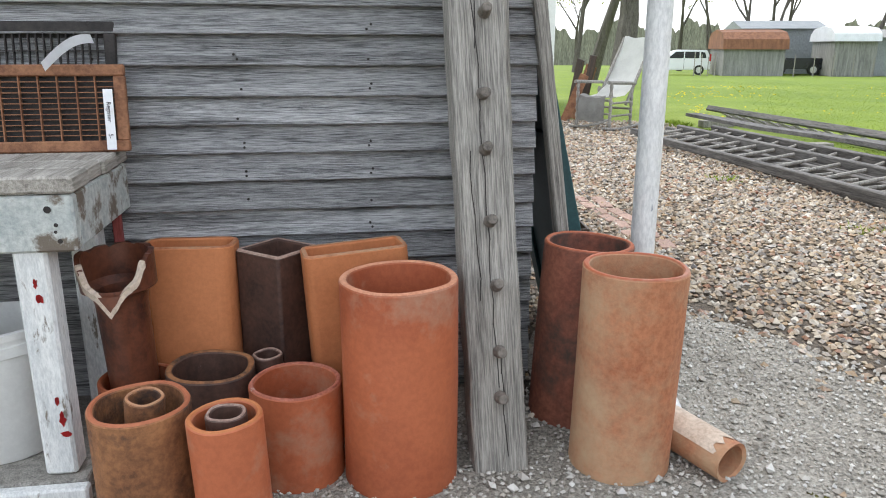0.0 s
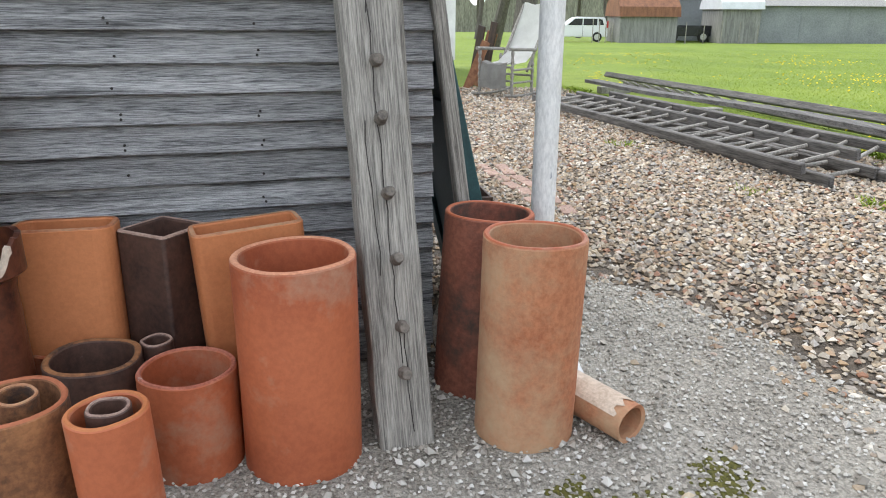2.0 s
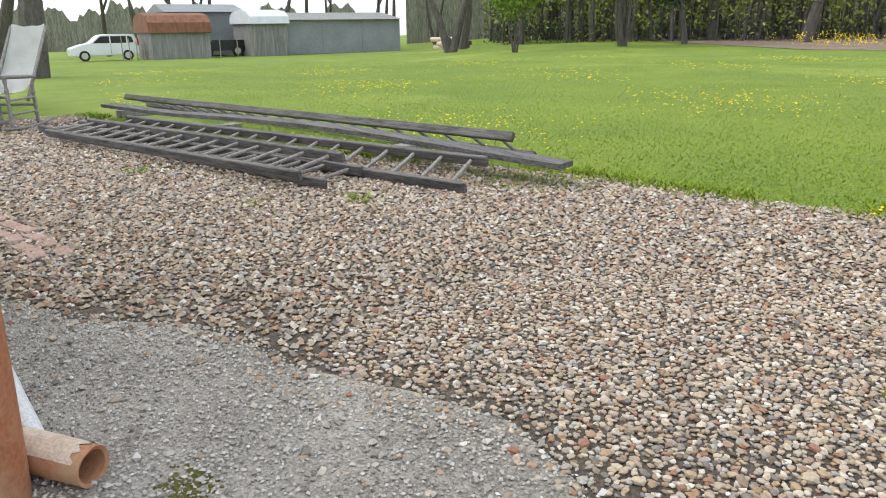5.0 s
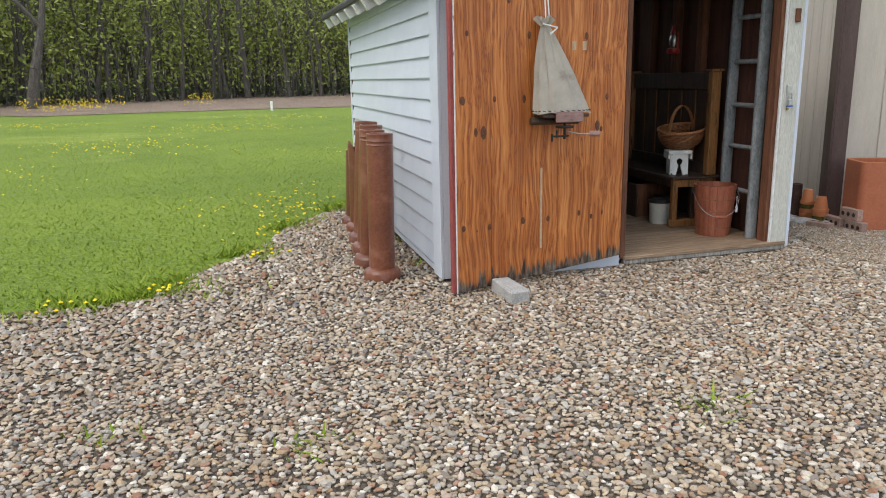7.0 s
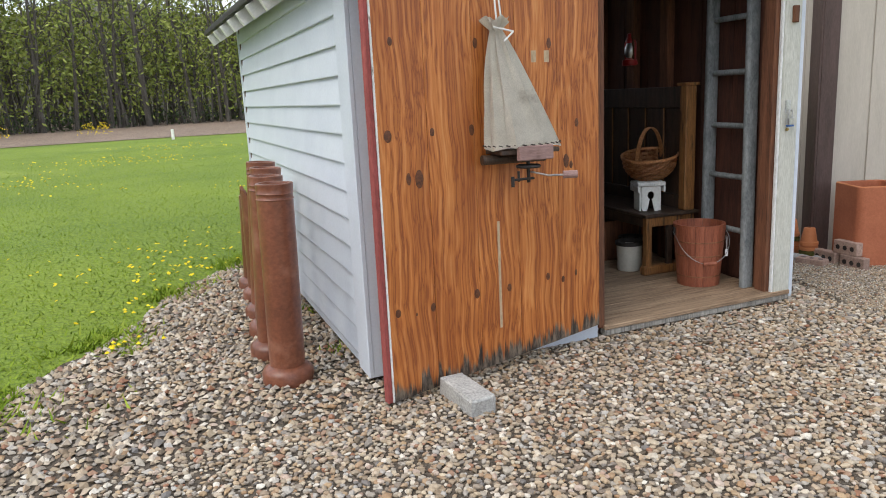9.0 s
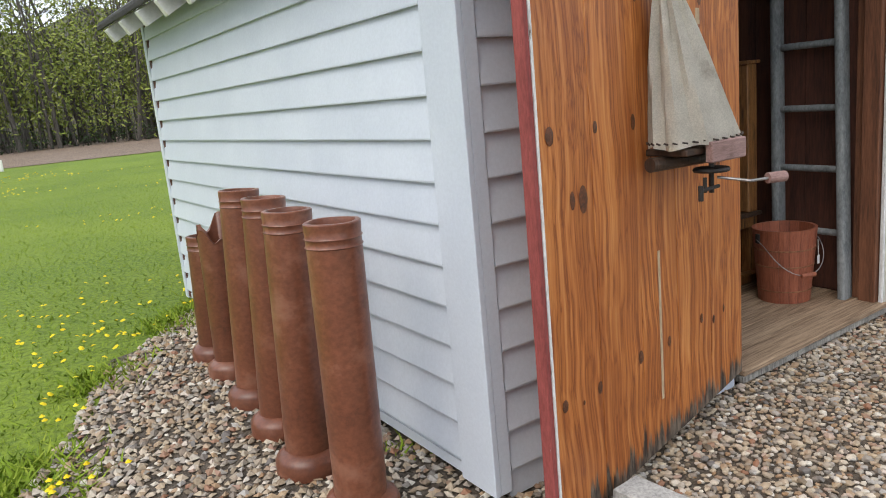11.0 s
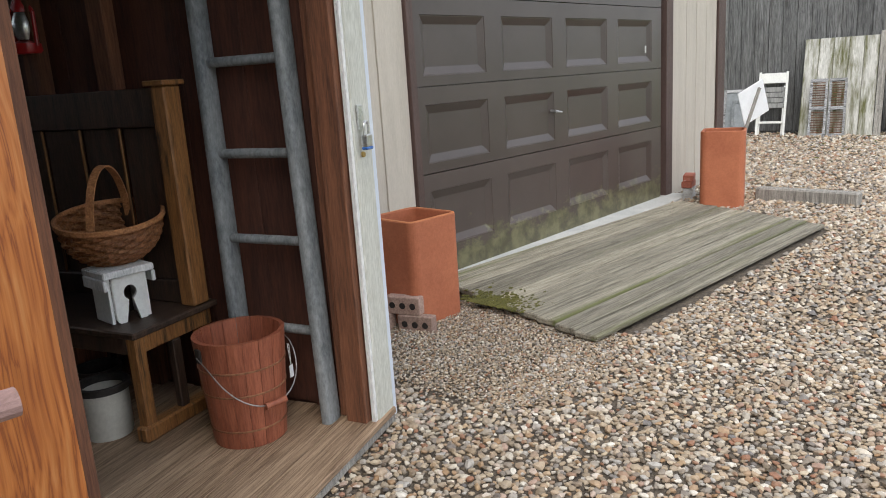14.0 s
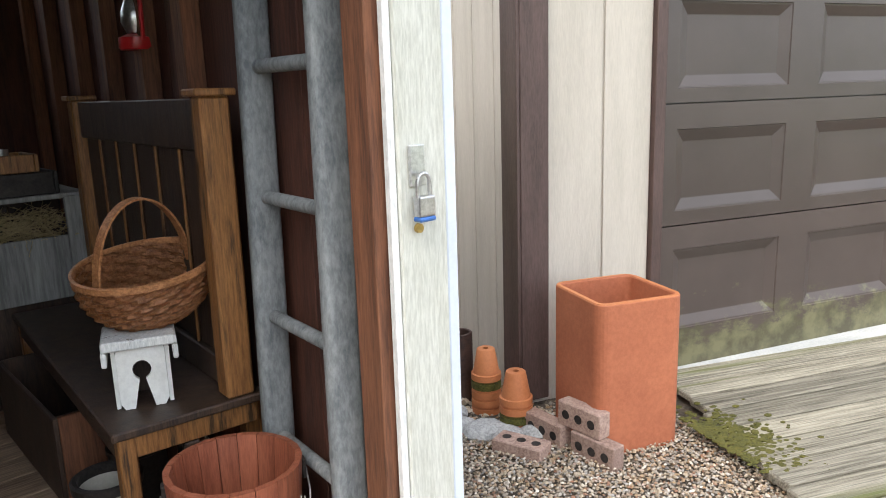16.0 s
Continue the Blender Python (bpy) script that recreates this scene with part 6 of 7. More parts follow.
DECK = pose(3.535, -0.2, 0, 0, 0, -4.5)
deck = tagged(new("floor_2"), "low plank apron, grey and green with algae", "deck", kind="structure")
deck.matrix_basis = DECK
_rnd = random.Random(12)
for i in range(10):
    y0 = i * 0.137
    x0 = 0.004 + 0.028 * i + _rnd.uniform(-0.006, 0.006)
    x1 = 2.86 + 0.045 * i + _rnd.uniform(-0.01, 0.01)
    bm = boxed(x0, x1, y0, y0 + 0.124 + _rnd.uniform(-0.003, 0.004), 0.026, 0.058 + _rnd.uniform(-0.003, 0.003), 0.006)
    part("plank", bm, M["deck_wood"], deck)
for x_ in (0.3, 1.5, 2.7):
    part("joist", boxed(x_, x_ + 0.05, 0.03, 1.33, -0.01, 0.025), M["dark_wood"], deck)
_bm = bmesh.new()
_rnd = random.Random(31)
for i in range(520):
    u = _rnd.random()
    cx, cy = 0.06 + abs(_rnd.gauss(0.0, 0.11)), 0.62 + _rnd.gauss(0.12, 0.11)
    if cx < 0.03:
        continue
    r = _rnd.uniform(0.004, 0.014)
    bmesh.ops.create_icosphere(_bm, subdivisions=1, radius=r, matrix=Matrix.Translation((cx, cy, 0.058)) @ Matrix.Diagonal((1.3, 1, 0.45, 1)))
tagged(part("moss", _bm, M["moss"], m=DECK, smooth=True), "yellow-green moss cushions on the deck corner", "moss", kind="stuff")

flue("flue_liner", pose(3.45, 0.838, -0.01, 0, 0, -3), 0.345, 0.345, 0.575, 0.021, 0.045, M["terracotta"], "large square terracotta flue liner by the garage", rim=M["terra_orange"])
flue("flue_liner", pose(7.13, 0.60, 0.0, 0, 0, 18), 0.36, 0.36, 0.66, 0.022, 0.06, M["terracotta"], "large square terracotta flue liner holding a sign")


def brick_thing(m, mat, label, holes=True):
    t = thing("brick", m, label, "brick", "loose bricks")
    part("body", boxed(-0.097, 0.097, -0.046, 0.046, 0, 0.058, 0.004), mat, t)
    if holes:
        for x_ in (-0.058, 0.0, 0.058):
            for z0, z1 in ((-0.0005, 0.001), (0.0575, 0.0588)):
                bm = bmesh.new()
                rod(bm, (x_, 0, z0), (x_, 0, z1), 0.017, 0.017, 18)
                part("hole", bm, M["dark_iron"], t)
    return t


brick_thing(pose(3.05, 0.83, 0.0, 0, 0, -55), M["brick_pink"], "pinkish cored brick lying flat on the gravel")
brick_thing(pose(3.235, 0.665, 0.046, 90, 0, 106), M["brick_pink"], "pinkish cored brick lying on edge")
brick_thing(pose(3.225, 0.735, 0.139, 90, 0, 106), M["brick_pink"], "pinkish cored brick stacked on edge")
brick_thing(pose(3.165, 0.885, 0.046, 90, 0, 104), M["brick_pink"], "pinkish cored brick lying on edge")
for i in range(4):
    brick_thing(pose(7.30 + 0.012 * (i % 2), 0.98, 0.0 + 0.0585 * i, 0, 0, 12 + 5 * (i % 2)), M["brick_red"] if i > 1 else M["concrete"], "red brick in a short stack" if i > 1 else "mortar-covered brick in a short stack", False)


def pots(m, n, r, label, mossy):
    """A stack of clay flower pots nested upside down."""
    for k in range(n):
        t = thing("flower_pot", m @ pose(0, 0, 0.036 * k), label, "flower pot", "stacked flower pots")
        part("body", lathe([(r, 0.0), (r + 0.006, 0.001), (r + 0.006, 0.026), (r - 0.001, 0.028), (r * 0.66, 0.125), (r * 0.60, 0.128), (0.012, 0.128), (0.012, 0.12), (r * 0.55, 0.118), (r - 0.008, 0.02), (r - 0.008, 0.0), (r, 0.0)], 28), M["moss"] if k == mossy else M["terra_orange"], t, smooth=True)


pots(pose(3.135, 1.03, 0.0), 4, 0.058, "small clay flower pot in an upturned stack", 1)
pots(pose(3.10, 1.22, 0.0), 5, 0.055, "small clay flower pot in an upturned stack", 3)
pipe_thing("clay_pipe", pose(3.06, 1.38, 0), 0.05, 0.30, 0.01, M["terra_dark"], "small dark clay pipe by the garage corner", seed=15, group="")
pots(pose(2.98, 1.62, 0.0), 7, 0.06, "small clay flower pot in an upturned stack", 6)
for x_, y_, s in ((3.0, 1.02, 0.085), (2.93, 1.12, 0.06), (3.05, 0.97, 0.07), (2.94, 1.24, 0.07), (3.17, 0.93, 0.06)):
    o = thing("field_stone", pose(x_, y_, 0.02, 0, 0, 50 * x_), "grey angular field stone on the gravel", "stone")
    bm = bmesh.new()
    bmesh.ops.create_icosphere(bm, subdivisions=2, radius=s)
    rnd = random.Random(int(x_ * 100))
    for v in bm.verts:
        v.co = Vector((v.co.x * 1.2, v.co.y * 0.9, v.co.z * 0.5)) * rnd.uniform(0.88, 1.08)
    part("body", bm, M["concrete"], o)
sign = thing("paddle_sign", pose(7.13, 0.58, 0.12, 4, 20, -22), "white square board on a grey stick", "sign")
part("stick", boxed(-0.014, 0.014, -0.008, 0.008, -0.1, 0.93, 0.002), M["beam_grey"], sign)
part("board", boxed(-0.15, 0.15, 0.009, 0.018, 0.65, 0.95, 0.003, m=Matrix.Translation((0, 0, 0.8)) @ pose(0, 0, 0, 0, -42, 0) @ Matrix.Translation((0, 0, -0.8))), M["paper"], sign)
tim = thing("timber", pose(7.47, 0.0, 0, 0, 0, -3), "grey weathered landscape timber on the ground", "timber")
part("body", boxed(-0.06, 0.06, -0.42, 0.42, 0.0, 0.115, 0.012), M["beam_grey"], tim)

# grey board building beyond the garage
FAR = pose(13.35, 2.2, 0, 0, 0, -82)     # x runs along its front
far_wall = tagged(part("wall_17", boxed(-3.4, 2.15, 0.001, 0.1, 0.0, 3.4), M["barn_boards"], m=FAR), "weathered grey board wall beyond the garage", "wall", kind="structure")
for i in range(27):
    x0 = -3.35 + i * 0.205
    part("wall_board", boxed(x0, x0 + 0.198, -0.02 - 0.004 * (i % 2), 0.0, 0.05, 3.35, 0.003), M["barn_boards"], far_wall)
tagged(part("wall_18", boxed(2.05, 2.15, 0.101, 4.0, 0.0, 3.4), M["barn_boards"], m=FAR), "end of the grey board building", "wall", kind="structure")
dk = thing("folding_chair", FAR @ pose(0.05, -0.38, 0, -14, 0, 0), "white folded slat chair leaning on the boards", "chair")
for x_ in (-0.22, 0.18):
    part("leg", boxed(x_, x_ + 0.035, 0, 0.025, 0, 1.02, 0.003), M["white_paint"], dk)
    part("rear_leg", boxed(x_ + 0.03 if x_ < 0 else x_ - 0.03, (x_ + 0.055) if x_ < 0 else x_ - 0.005, 0.04, 0.06, 0, 0.8, 0.003), M["white_paint"], dk)
part("back_slat", boxed(-0.185, 0.18, 0.0, 0.02, 0.84, 1.0, 0.003), M["white_paint"], dk)
for k in range(4):
    part("seat_slat", boxed(-0.185, 0.18, 0.028, 0.04, 0.45 + k * 0.085, 0.525 + k * 0.085, 0.003), M["far_boards"], dk)
part("rung", boxed(-0.185, 0.18, 0.002, 0.02, 0.2, 0.235, 0.003), M["white_paint"], dk)
for i, (x_, w, h, mt, lb) in enumerate(((-0.55, 0.3, 0.75, "grey_wood", "grey picture frame leaning on the boards"), (-0.42, 0.26, 0.58, "ladder_grey", "blue-grey window sash leaning on the boards"))):
    fr = thing("window_sash", FAR @ pose(x_, -0.30 - 0.07 * i, 0, -12, 0, 0), lb, "sash")
    part("stile", boxed(-w / 2, -w / 2 + 0.04, 0, 0.03, 0, h, 0.002), M[mt], fr)
    part("stile", boxed(w / 2 - 0.04, w / 2, 0, 0.03, 0, h, 0.002), M[mt], fr)
    part("rail", boxed(-w / 2 + 0.04, w / 2 - 0.04, 0, 0.03, 0, 0.05, 0.002), M[mt], fr)
    part("rail", boxed(-w / 2 + 0.04, w / 2 - 0.04, 0, 0.03, h - 0.05, h, 0.002), M[mt], fr)
    part("pane", boxed(-w / 2 + 0.04, w / 2 - 0.04, 0.012, 0.016, 0.05, h - 0.05), M["far_grey"], fr)
M["mossy_board"] = surface("mossy_board", (0.36, 0.35, 0.31), (0.62, 0.61, 0.56), scale=3, stretch=(4, 4, 0.5), grain=20, stain=(0.10, 0.10, 0.03), stain_scale=2.2, stain_at=(0.44, 0.62))
bd = thing("old_door", FAR @ pose(0.98, -0.48, 0, -15, 0, 0), "pale old board door streaked with algae, leaning", "door")
for k in range(5):
    part("board", boxed(-0.5 + 0.2 * k + 0.002, -0.3 + 0.2 * k - 0.002, 0, 0.025, 0, 1.5, 0.003), M["mossy_board"], bd)
part("edge_post", boxed(0.505, 0.60, -0.03, 0.03, 0, 1.55, 0.004), M["beam_grey"], bd)
for x_ in (0.74, 1.0):
    sh = thing("louvre_shutter", FAR @ pose(x_, -0.56, 0, -13, 0, 3), "small brown louvred shutter leaning on a door", "shutter", "louvre shutters")
    part("stile", boxed(-0.12, -0.085, 0, 0.025, 0, 0.88, 0.002), M["grey_wood"], sh)
    part("stile", boxed(0.085, 0.12, 0, 0.025, 0, 0.88, 0.002), M["grey_wood"], sh)
    for z in (0.0, 0.41, 0.83):
        part("rail", boxed(-0.085, 0.085, 0.002, 0.023, z, z + 0.05, 0.002), M["grey_wood"], sh)
    for k in range(20):
        z = 0.06 + 0.038 * k + (0.03 if k > 8 else 0)
        part("slat", boxed(-0.085, 0.085, 0.005, 0.02, z, z + 0.01), M["stud_brown"], sh)
cb = thing("cinder_block", FAR @ pose(1.83, -0.32, 0, 0, 0, 8), "grey hollow concrete block stood on end", "concrete block")
for x0, x1, y0, y1, z0, z1 in ((-0.16, -0.125, -0.1, 0.1, 0, 0.41), (0.125, 0.16, -0.1, 0.1, 0, 0.41), (-0.125, 0.125, -0.1, 0.1, 0, 0.035), (-0.125, 0.125, -0.1, 0.1, 0.375, 0.41), (-0.125, 0.125, -0.1, 0.1, 0.19, 0.22)):
    part("web", boxed(x0, x1, y0, y1, z0, z1, 0.004), M["concrete"], cb)
hutch = thing("wood_hutch", FAR @ pose(2.6, -0.5, 0, 0, 0, 0), "orange-brown wooden cupboard frame by the boards", "cupboard")
for x_ in (-0.2, 0.5):
    part("post", boxed(x_, x_ + 0.08, -0.04, 0.04, 0, 2.2, 0.004), M["pine"], hutch)
for z in (0.25, 0.5, 2.1):
    part("shelf", boxed(-0.12, 0.5, -0.04, 0.3, z, z + 0.05, 0.004), M["pine"], hutch)


# ---- ladders and planks on the gravel edge ----
def ladder_thing(a0, a1, b0, b1, n, label, w=0.05, d=0.085):
    """A wooden ladder lying down: two rails from end to end and n rungs."""
    t = thing("wooden_ladder", Matrix.Identity(4), label, "ladder", "ladders on the ground")
    a0, a1, b0, b1 = (Vector(p) for p in (a0, a1, b0, b1))
    for p, q in ((a0, a1), (b0, b1)):
        ln = (q - p).length
        side = (b0 - a0).normalized()
        ax = (q - p).normalized()
        up = ax.cross(side).normalized()
        side = up.cross(ax)
        m = Matrix((ax, side, up)).transposed().to_4x4()
        m.translation = p
        part("rail", boxed(0, ln, -w / 2, w / 2, -d / 2, d / 2, 0.008), M["ladder_dark"], t, m=m)
    for k in range(n):
        u = (k + 0.5) / n
        bm = bmesh.new()
        rod(bm, a0.lerp(a1, u), b0.lerp(b1, u), 0.017, 0.017, 8)
        part("rung", bm, M["beam_grey"], t)
    return t


ladder_thing((-5.30, -4.20, 0.13), (-9.70, -5.50, 0.10), (-5.38, -3.78, 0.22), (-9.60, -5.05, 0.20), 14, "weathered wooden ladder lying over another")
ladder_thing((-5.21, -4.03, 0.055), (-10.5, -5.50, 0.06), (-5.43, -3.59, 0.075), (-10.6, -5.02, 0.075), 17, "weathered wooden ladder lying on the gravel")
ladder_thing((-4.43, -3.23, 0.06), (-9.8, -5.0, 0.06), (-4.69, -2.83, 0.18), (-10.0, -4.55, 0.16), 18, "long weathered wooden ladder on the gravel")
ladder_thing((-4.98, -2.33, 0.30), (-12.9, -4.0, 0.20), (-5.10, -1.98, 0.08), (-13.0, -3.65, 0.05), 22, "wooden ladder on its side at the lawn edge")
_pk = thing("long_plank", Matrix.Identity(4), "long dark grey plank lying over the ladders", "plank")
_bm = bmesh.new()
_prev = None
for k in range(13):
    u = k / 12
    c = Vector((-4.15 - 7.6 * u, -2.47 - 2.0 * u, 0.19 + 0.07 * math.sin(math.pi * min(1, u * 1.3)) ** 1.2))
    s = Vector((0.303, -0.953, 0)) * 0.11
    ring = [_bm.verts.new(c + o) for o in (s + Vector((0, 0, 0.02)), -s + Vector((0, 0, 0.02)), -s - Vector((0, 0, 0.025)), s - Vector((0, 0, 0.025)))]
    if _prev:
        for a in range(4):
            b = (a + 1) % 4
            _bm.faces.new((_prev[a], _prev[b], ring[b], ring[a]))
    else:
        _bm.faces.new(ring[::-1])
    _prev = ring
_bm.faces.new(_prev)
bmesh.ops.recalc_face_normals(_bm, faces=_bm.faces)
part("body", _bm, M["ladder_dark"], _pk)
for p in ((-6.3, -2.75), (-9.1, -3.65), (-11.8, -4.1)):
    o = thing("support_block", pose(p[0], p[1], 0, 0, 0, 15), "short grey wooden block under the ladders", "block")
    part("body", boxed(-0.08, 0.08, -0.25, 0.25, 0, 0.10, 0.006), M["beam_grey"], o)
_rnd = random.Random(77)
for i in range(14):
    brick_thing(pose(-5.9 + 0.22 * (i % 7) + _rnd.uniform(-.03, .03), -6.42 + 0.13 * (i // 7) + 0.05 * (i % 7) + _rnd.uniform(-.02, .02), -0.036, 0, 0, 12 + _rnd.uniform(-10, 10)), M["brick_pink"], "old dusty brick laid flat in the gravel", False)

# ---- rocking chair ----
rc = thing("rocking_chair", pose(-11.25, -5.80, 0.0, 0, 0, 52), "old turned rocking chair draped with white cloth", "rocking chair")
for s in (-1, 1):
    bm = bmesh.new()
    pts = [Vector((s * 0.28, -0.5 + 1.05 * k / 10, 0.03 + 0.09 * (k / 10 - 0.45) ** 2 * 2)) for k in range(11)]
    for p, q in zip(pts, pts[1:]):
        rod(bm, p, q, 0.02, 0.02, 8)
    part("rocker", bm, M["beam_grey"], rc)
    for y_, h in ((-0.32, 0.68), (0.22, 0.60)):
        bm = bmesh.new()
        for k in range(6):
            z0, z1 = 0.06 + (h - 0.06) * k / 6, 0.06 + (h - 0.06) * (k + 1) / 6
            rod(bm, (s * 0.28, y_, z0), (s * 0.28, y_, (z0 + z1) / 2), 0.017, 0.028, 8, False)
            rod(bm, (s * 0.28, y_, (z0 + z1) / 2), (s * 0.28, y_, z1), 0.028, 0.017, 8, False)
        part("turned_post", bm, M["beam_grey"], rc)
    bm = bmesh.new()
    rod(bm, (s * 0.28, -0.40, 0.69), (s * 0.28, 0.30, 0.66), 0.026, 0.024, 10)
    part("arm", bm, M["beam_grey"], rc)
    bm = bmesh.new()
    rod(bm, (s * 0.25, 0.12, 0.36), (s * 0.25, 0.78, 1.30), 0.022, 0.02, 8)
    part("back_post", bm, M["beam_grey"], rc)
    for z in (0.22, 0.4):
        bm = bmesh.new()
        rod(bm, (s * 0.28, -0.32, z), (s * 0.28, 0.22, z), 0.015, 0.015, 8)
        part("stretcher", bm, M["beam_grey"], rc)
for y_, z in ((-0.32, 0.25), (-0.32, 0.44), (0.22, 0.3)):
    bm = bmesh.new()
    rod(bm, (-0.28, y_, z), (0.28, y_, z), 0.016, 0.016, 8)
    part("stretcher", bm, M["beam_grey"], rc)


def drape(pts, w, mat, name, parent):
    bm = bmesh.new()
    prev = None
    for k, p in enumerate(pts):
        row = [bm.verts.new(Vector(p) + Vector((w * (i / 8 - 0.5), 0, 0.008 * math.sin(i * 1.7 + k) - 0.03 * math.sin(math.pi * i / 8)))) for i in range(9)]
        if prev:
            for i in range(8):
                bm.faces.new((prev[i], prev[i + 1], row[i + 1], row[i]))
        prev = row
    bmesh.ops.solidify(bm, geom=bm.faces[:], thickness=0.012)
    return part(name, bm, mat, parent, smooth=True)


drape([(0, 0.78, 1.33), (0, 0.66, 1.10), (0, 0.5, 0.84), (0, 0.32, 0.62), (0, 0.1, 0.50), (0, -0.12, 0.48), (0, -0.3, 0.5)], 0.48, M["white_cloth"], "white_cloth", rc)
drape([(0, -0.28, 0.52), (0, -0.36, 0.50), (0, -0.385, 0.40), (0, -0.39, 0.28), (0, -0.385, 0.16)], 0.44, M["grey_cloth"], "grey_cloth", rc)

# ---- white house corner with a small porch ----
house = thing("white_house", pose(-14.0, -6.55, 0), "corner of a white clapboard house", "house")
part("wall", boxed(-4, 0, -5, 0, 0.35, 4.2), M["white_paint"], house)
for i in range(28):
    part("clapboard", boxed(0.001, 0.02, -5, -0.12, 0.4 + 0.13 * i, 0.52 + 0.13 * i, 0.003), M["white_paint"], house)
part("corner_board", boxed(0.001, 0.03, -0.118, 0.02, 0.35, 4.2), M["white_paint"], house)
part("foundation", boxed(-3.98, -0.02, -4.98, -0.02, 0, 0.349), M["concrete"], house)
part("roof", boxed(-4.4, 0.4, -5.2, 0.3, 4.2, 4.35), M["far_grey"], house)
porch = thing("porch_step", pose(-13.2, -6.95, 0), "low grey wooden porch step", "step")
part("deck", boxed(-0.75, 0.2, -1.4, 0.3, 0.24, 0.29, 0.005), M["beam_grey"], porch)
part("frame", boxed(-0.7, 0.15, -1.35, 0.25, 0.0, 0.239), M["dark_wood"], porch)
for y_ in (-0.1, 0.22):
    part("rail_post", boxed(0.1, 0.15, y_, y_ + 0.05, 0.291, 1.15, 0.005), M["dark_wood"], porch)
part("box", boxed(-0.4, 0.12, -0.9, -0.15, 0.291, 0.75, 0.005), M["far_boards"], porch)
for i, (dx, w, h, a) in enumerate(((0.0, 0.16, 1.0, 14), (0.16, 0.2, 0.92, 18), (0.3, 0.12, 1.05, 10), (-0.14, 0.14, 0.8, 22))):
    o = thing("scrap_board", pose(-12.9 + 0.2 * i, -6.28 + dx * 0.6, 0, 0, a, 40 + 12 * i), "brown scrap board leaning by the porch", "board", "scrap boards")
    part("body", boxed(-w / 2, w / 2, 0, 0.03, 0, h, 0.004), M["rust_iron"] if i % 2 else M["dark_wood"], o)

# ---- far sheds, car and truck ----
def far_shed(name, x, y0, y1, zb, zw, zt, wall, roof, label, curved=False, depth=4.0, battens=0):
    t = thing(name, pose(x, 0, zb), label, "shed", "far sheds")
    part("wall", boxed(-depth, 0, y0, y1, 0, zw - zb), wall, t)
    n = int((y1 - y0) / 0.3) if battens == 0 else battens
    for i in range(n + 1):
        yy = y0 + (y1 - y0) * i / n
        part("batten", boxed(0.001, 0.03, yy - 0.02, yy + 0.02, 0, zw - zb), wall, t)
    bm = bmesh.new()
    prof = [(0.25, 0), (0.1, 0.5), (-0.5, 0.85), (-depth / 2, 1.0), (-depth + 0.5, 0.85), (-depth - 0.1, 0.5), (-depth - 0.25, 0)] if curved else [(0.3, 0), (-depth / 2, 1.0), (-depth - 0.3, 0)]
    h = zt - zw
    rows = [[bm.verts.new((px_, yy, (zw - zb) + pz_ * h)) for px_, pz_ in prof] for yy in (y0 - 0.15, y1 + 0.15)]
    for i in range(len(prof) - 1):
        bm.faces.new((rows[0][i], rows[1][i], rows[1][i + 1], rows[0][i + 1]))
    bm.faces.new(rows[0])
    bm.faces.new(rows[1][::-1])
    bmesh.ops.recalc_face_normals(bm, faces=bm.faces)
    part("roof", bm, roof, t)
    return t


far_shed("brown_shed", -50.6, 4.9, 8.6, -0.66, 1.0, 2.25, M["far_boards"], M["roof_rust"], "grey board shed with a rusty brown roof", True)
far_shed("white_roof_shed", -50.8, 11.6, 14.1, -0.66, 1.5, 2.45, M["far_boards"], M["roof_metal"], "grey board shed with a white metal roof", True)
lg = far_shed("long_building", -52.2, 14.15, 24.0, -0.66, 1.75, 2.3, M["far_grey"], M["far_boards"], "long low grey metal building", False, 6.0, 3)
far_shed("blue_building", -57, 7.5, 13.2, -0.7, 2.4, 3.0, M["ladder_grey"], M["far_grey"], "blue-grey building behind the sheds", False, 5, 2)


def wheel(parent, x, y, z, r):
    bm = bmesh.new()
    rod(bm, (x, y, z), (x + 0.2, y, z), r, r, 20)
    w = part("wheel", bm, M["tyre"], parent)
    bm = bmesh.new()
    rod(bm, (x + 0.201, y, z), (x + 0.215, y, z), r * 0.62, r * 0.6, 16)
    part("rim", bm, M["steel"], w)


def vehicle(name, m, prof, glass, mat, label, width=1.7):
    """Body from a side profile of (y, z); the windows on both sides stand a little proud."""
    t = thing(name, m, label, "car")
    bm = bmesh.new()
    rows = [[bm.verts.new((x, y, z)) for y, z in prof] for x in (-width / 2, width / 2)]
    n = len(prof)
    for i in range(n):
        j = (i + 1) % n
        bm.faces.new((rows[0][i], rows[0][j], rows[1][j], rows[1][i]))
    bm.faces.new(rows[0][::-1])
    bm.faces.new(rows[1])
    bmesh.ops.recalc_face_normals(bm, faces=bm.faces)
    bmesh.ops.bevel(bm, geom=bm.edges[:], offset=0.05, segments=2, affect='EDGES')
    part("body", bm, mat, t)
    for g in glass:
        bm = bmesh.new()
        f = bm.faces.new([bm.verts.new((width / 2 + 0.006, y, z)) for y, z in g])
        ex = bmesh.ops.extrude_face_region(bm, geom=[f])
        for v in ex["geom"]:
            if isinstance(v, bmesh.types.BMVert):
                v.co.x -= 0.02
        bmesh.ops.recalc_face_normals(bm, faces=bm.faces)
        part("window", bm, M["car_dark"], t)
    return t


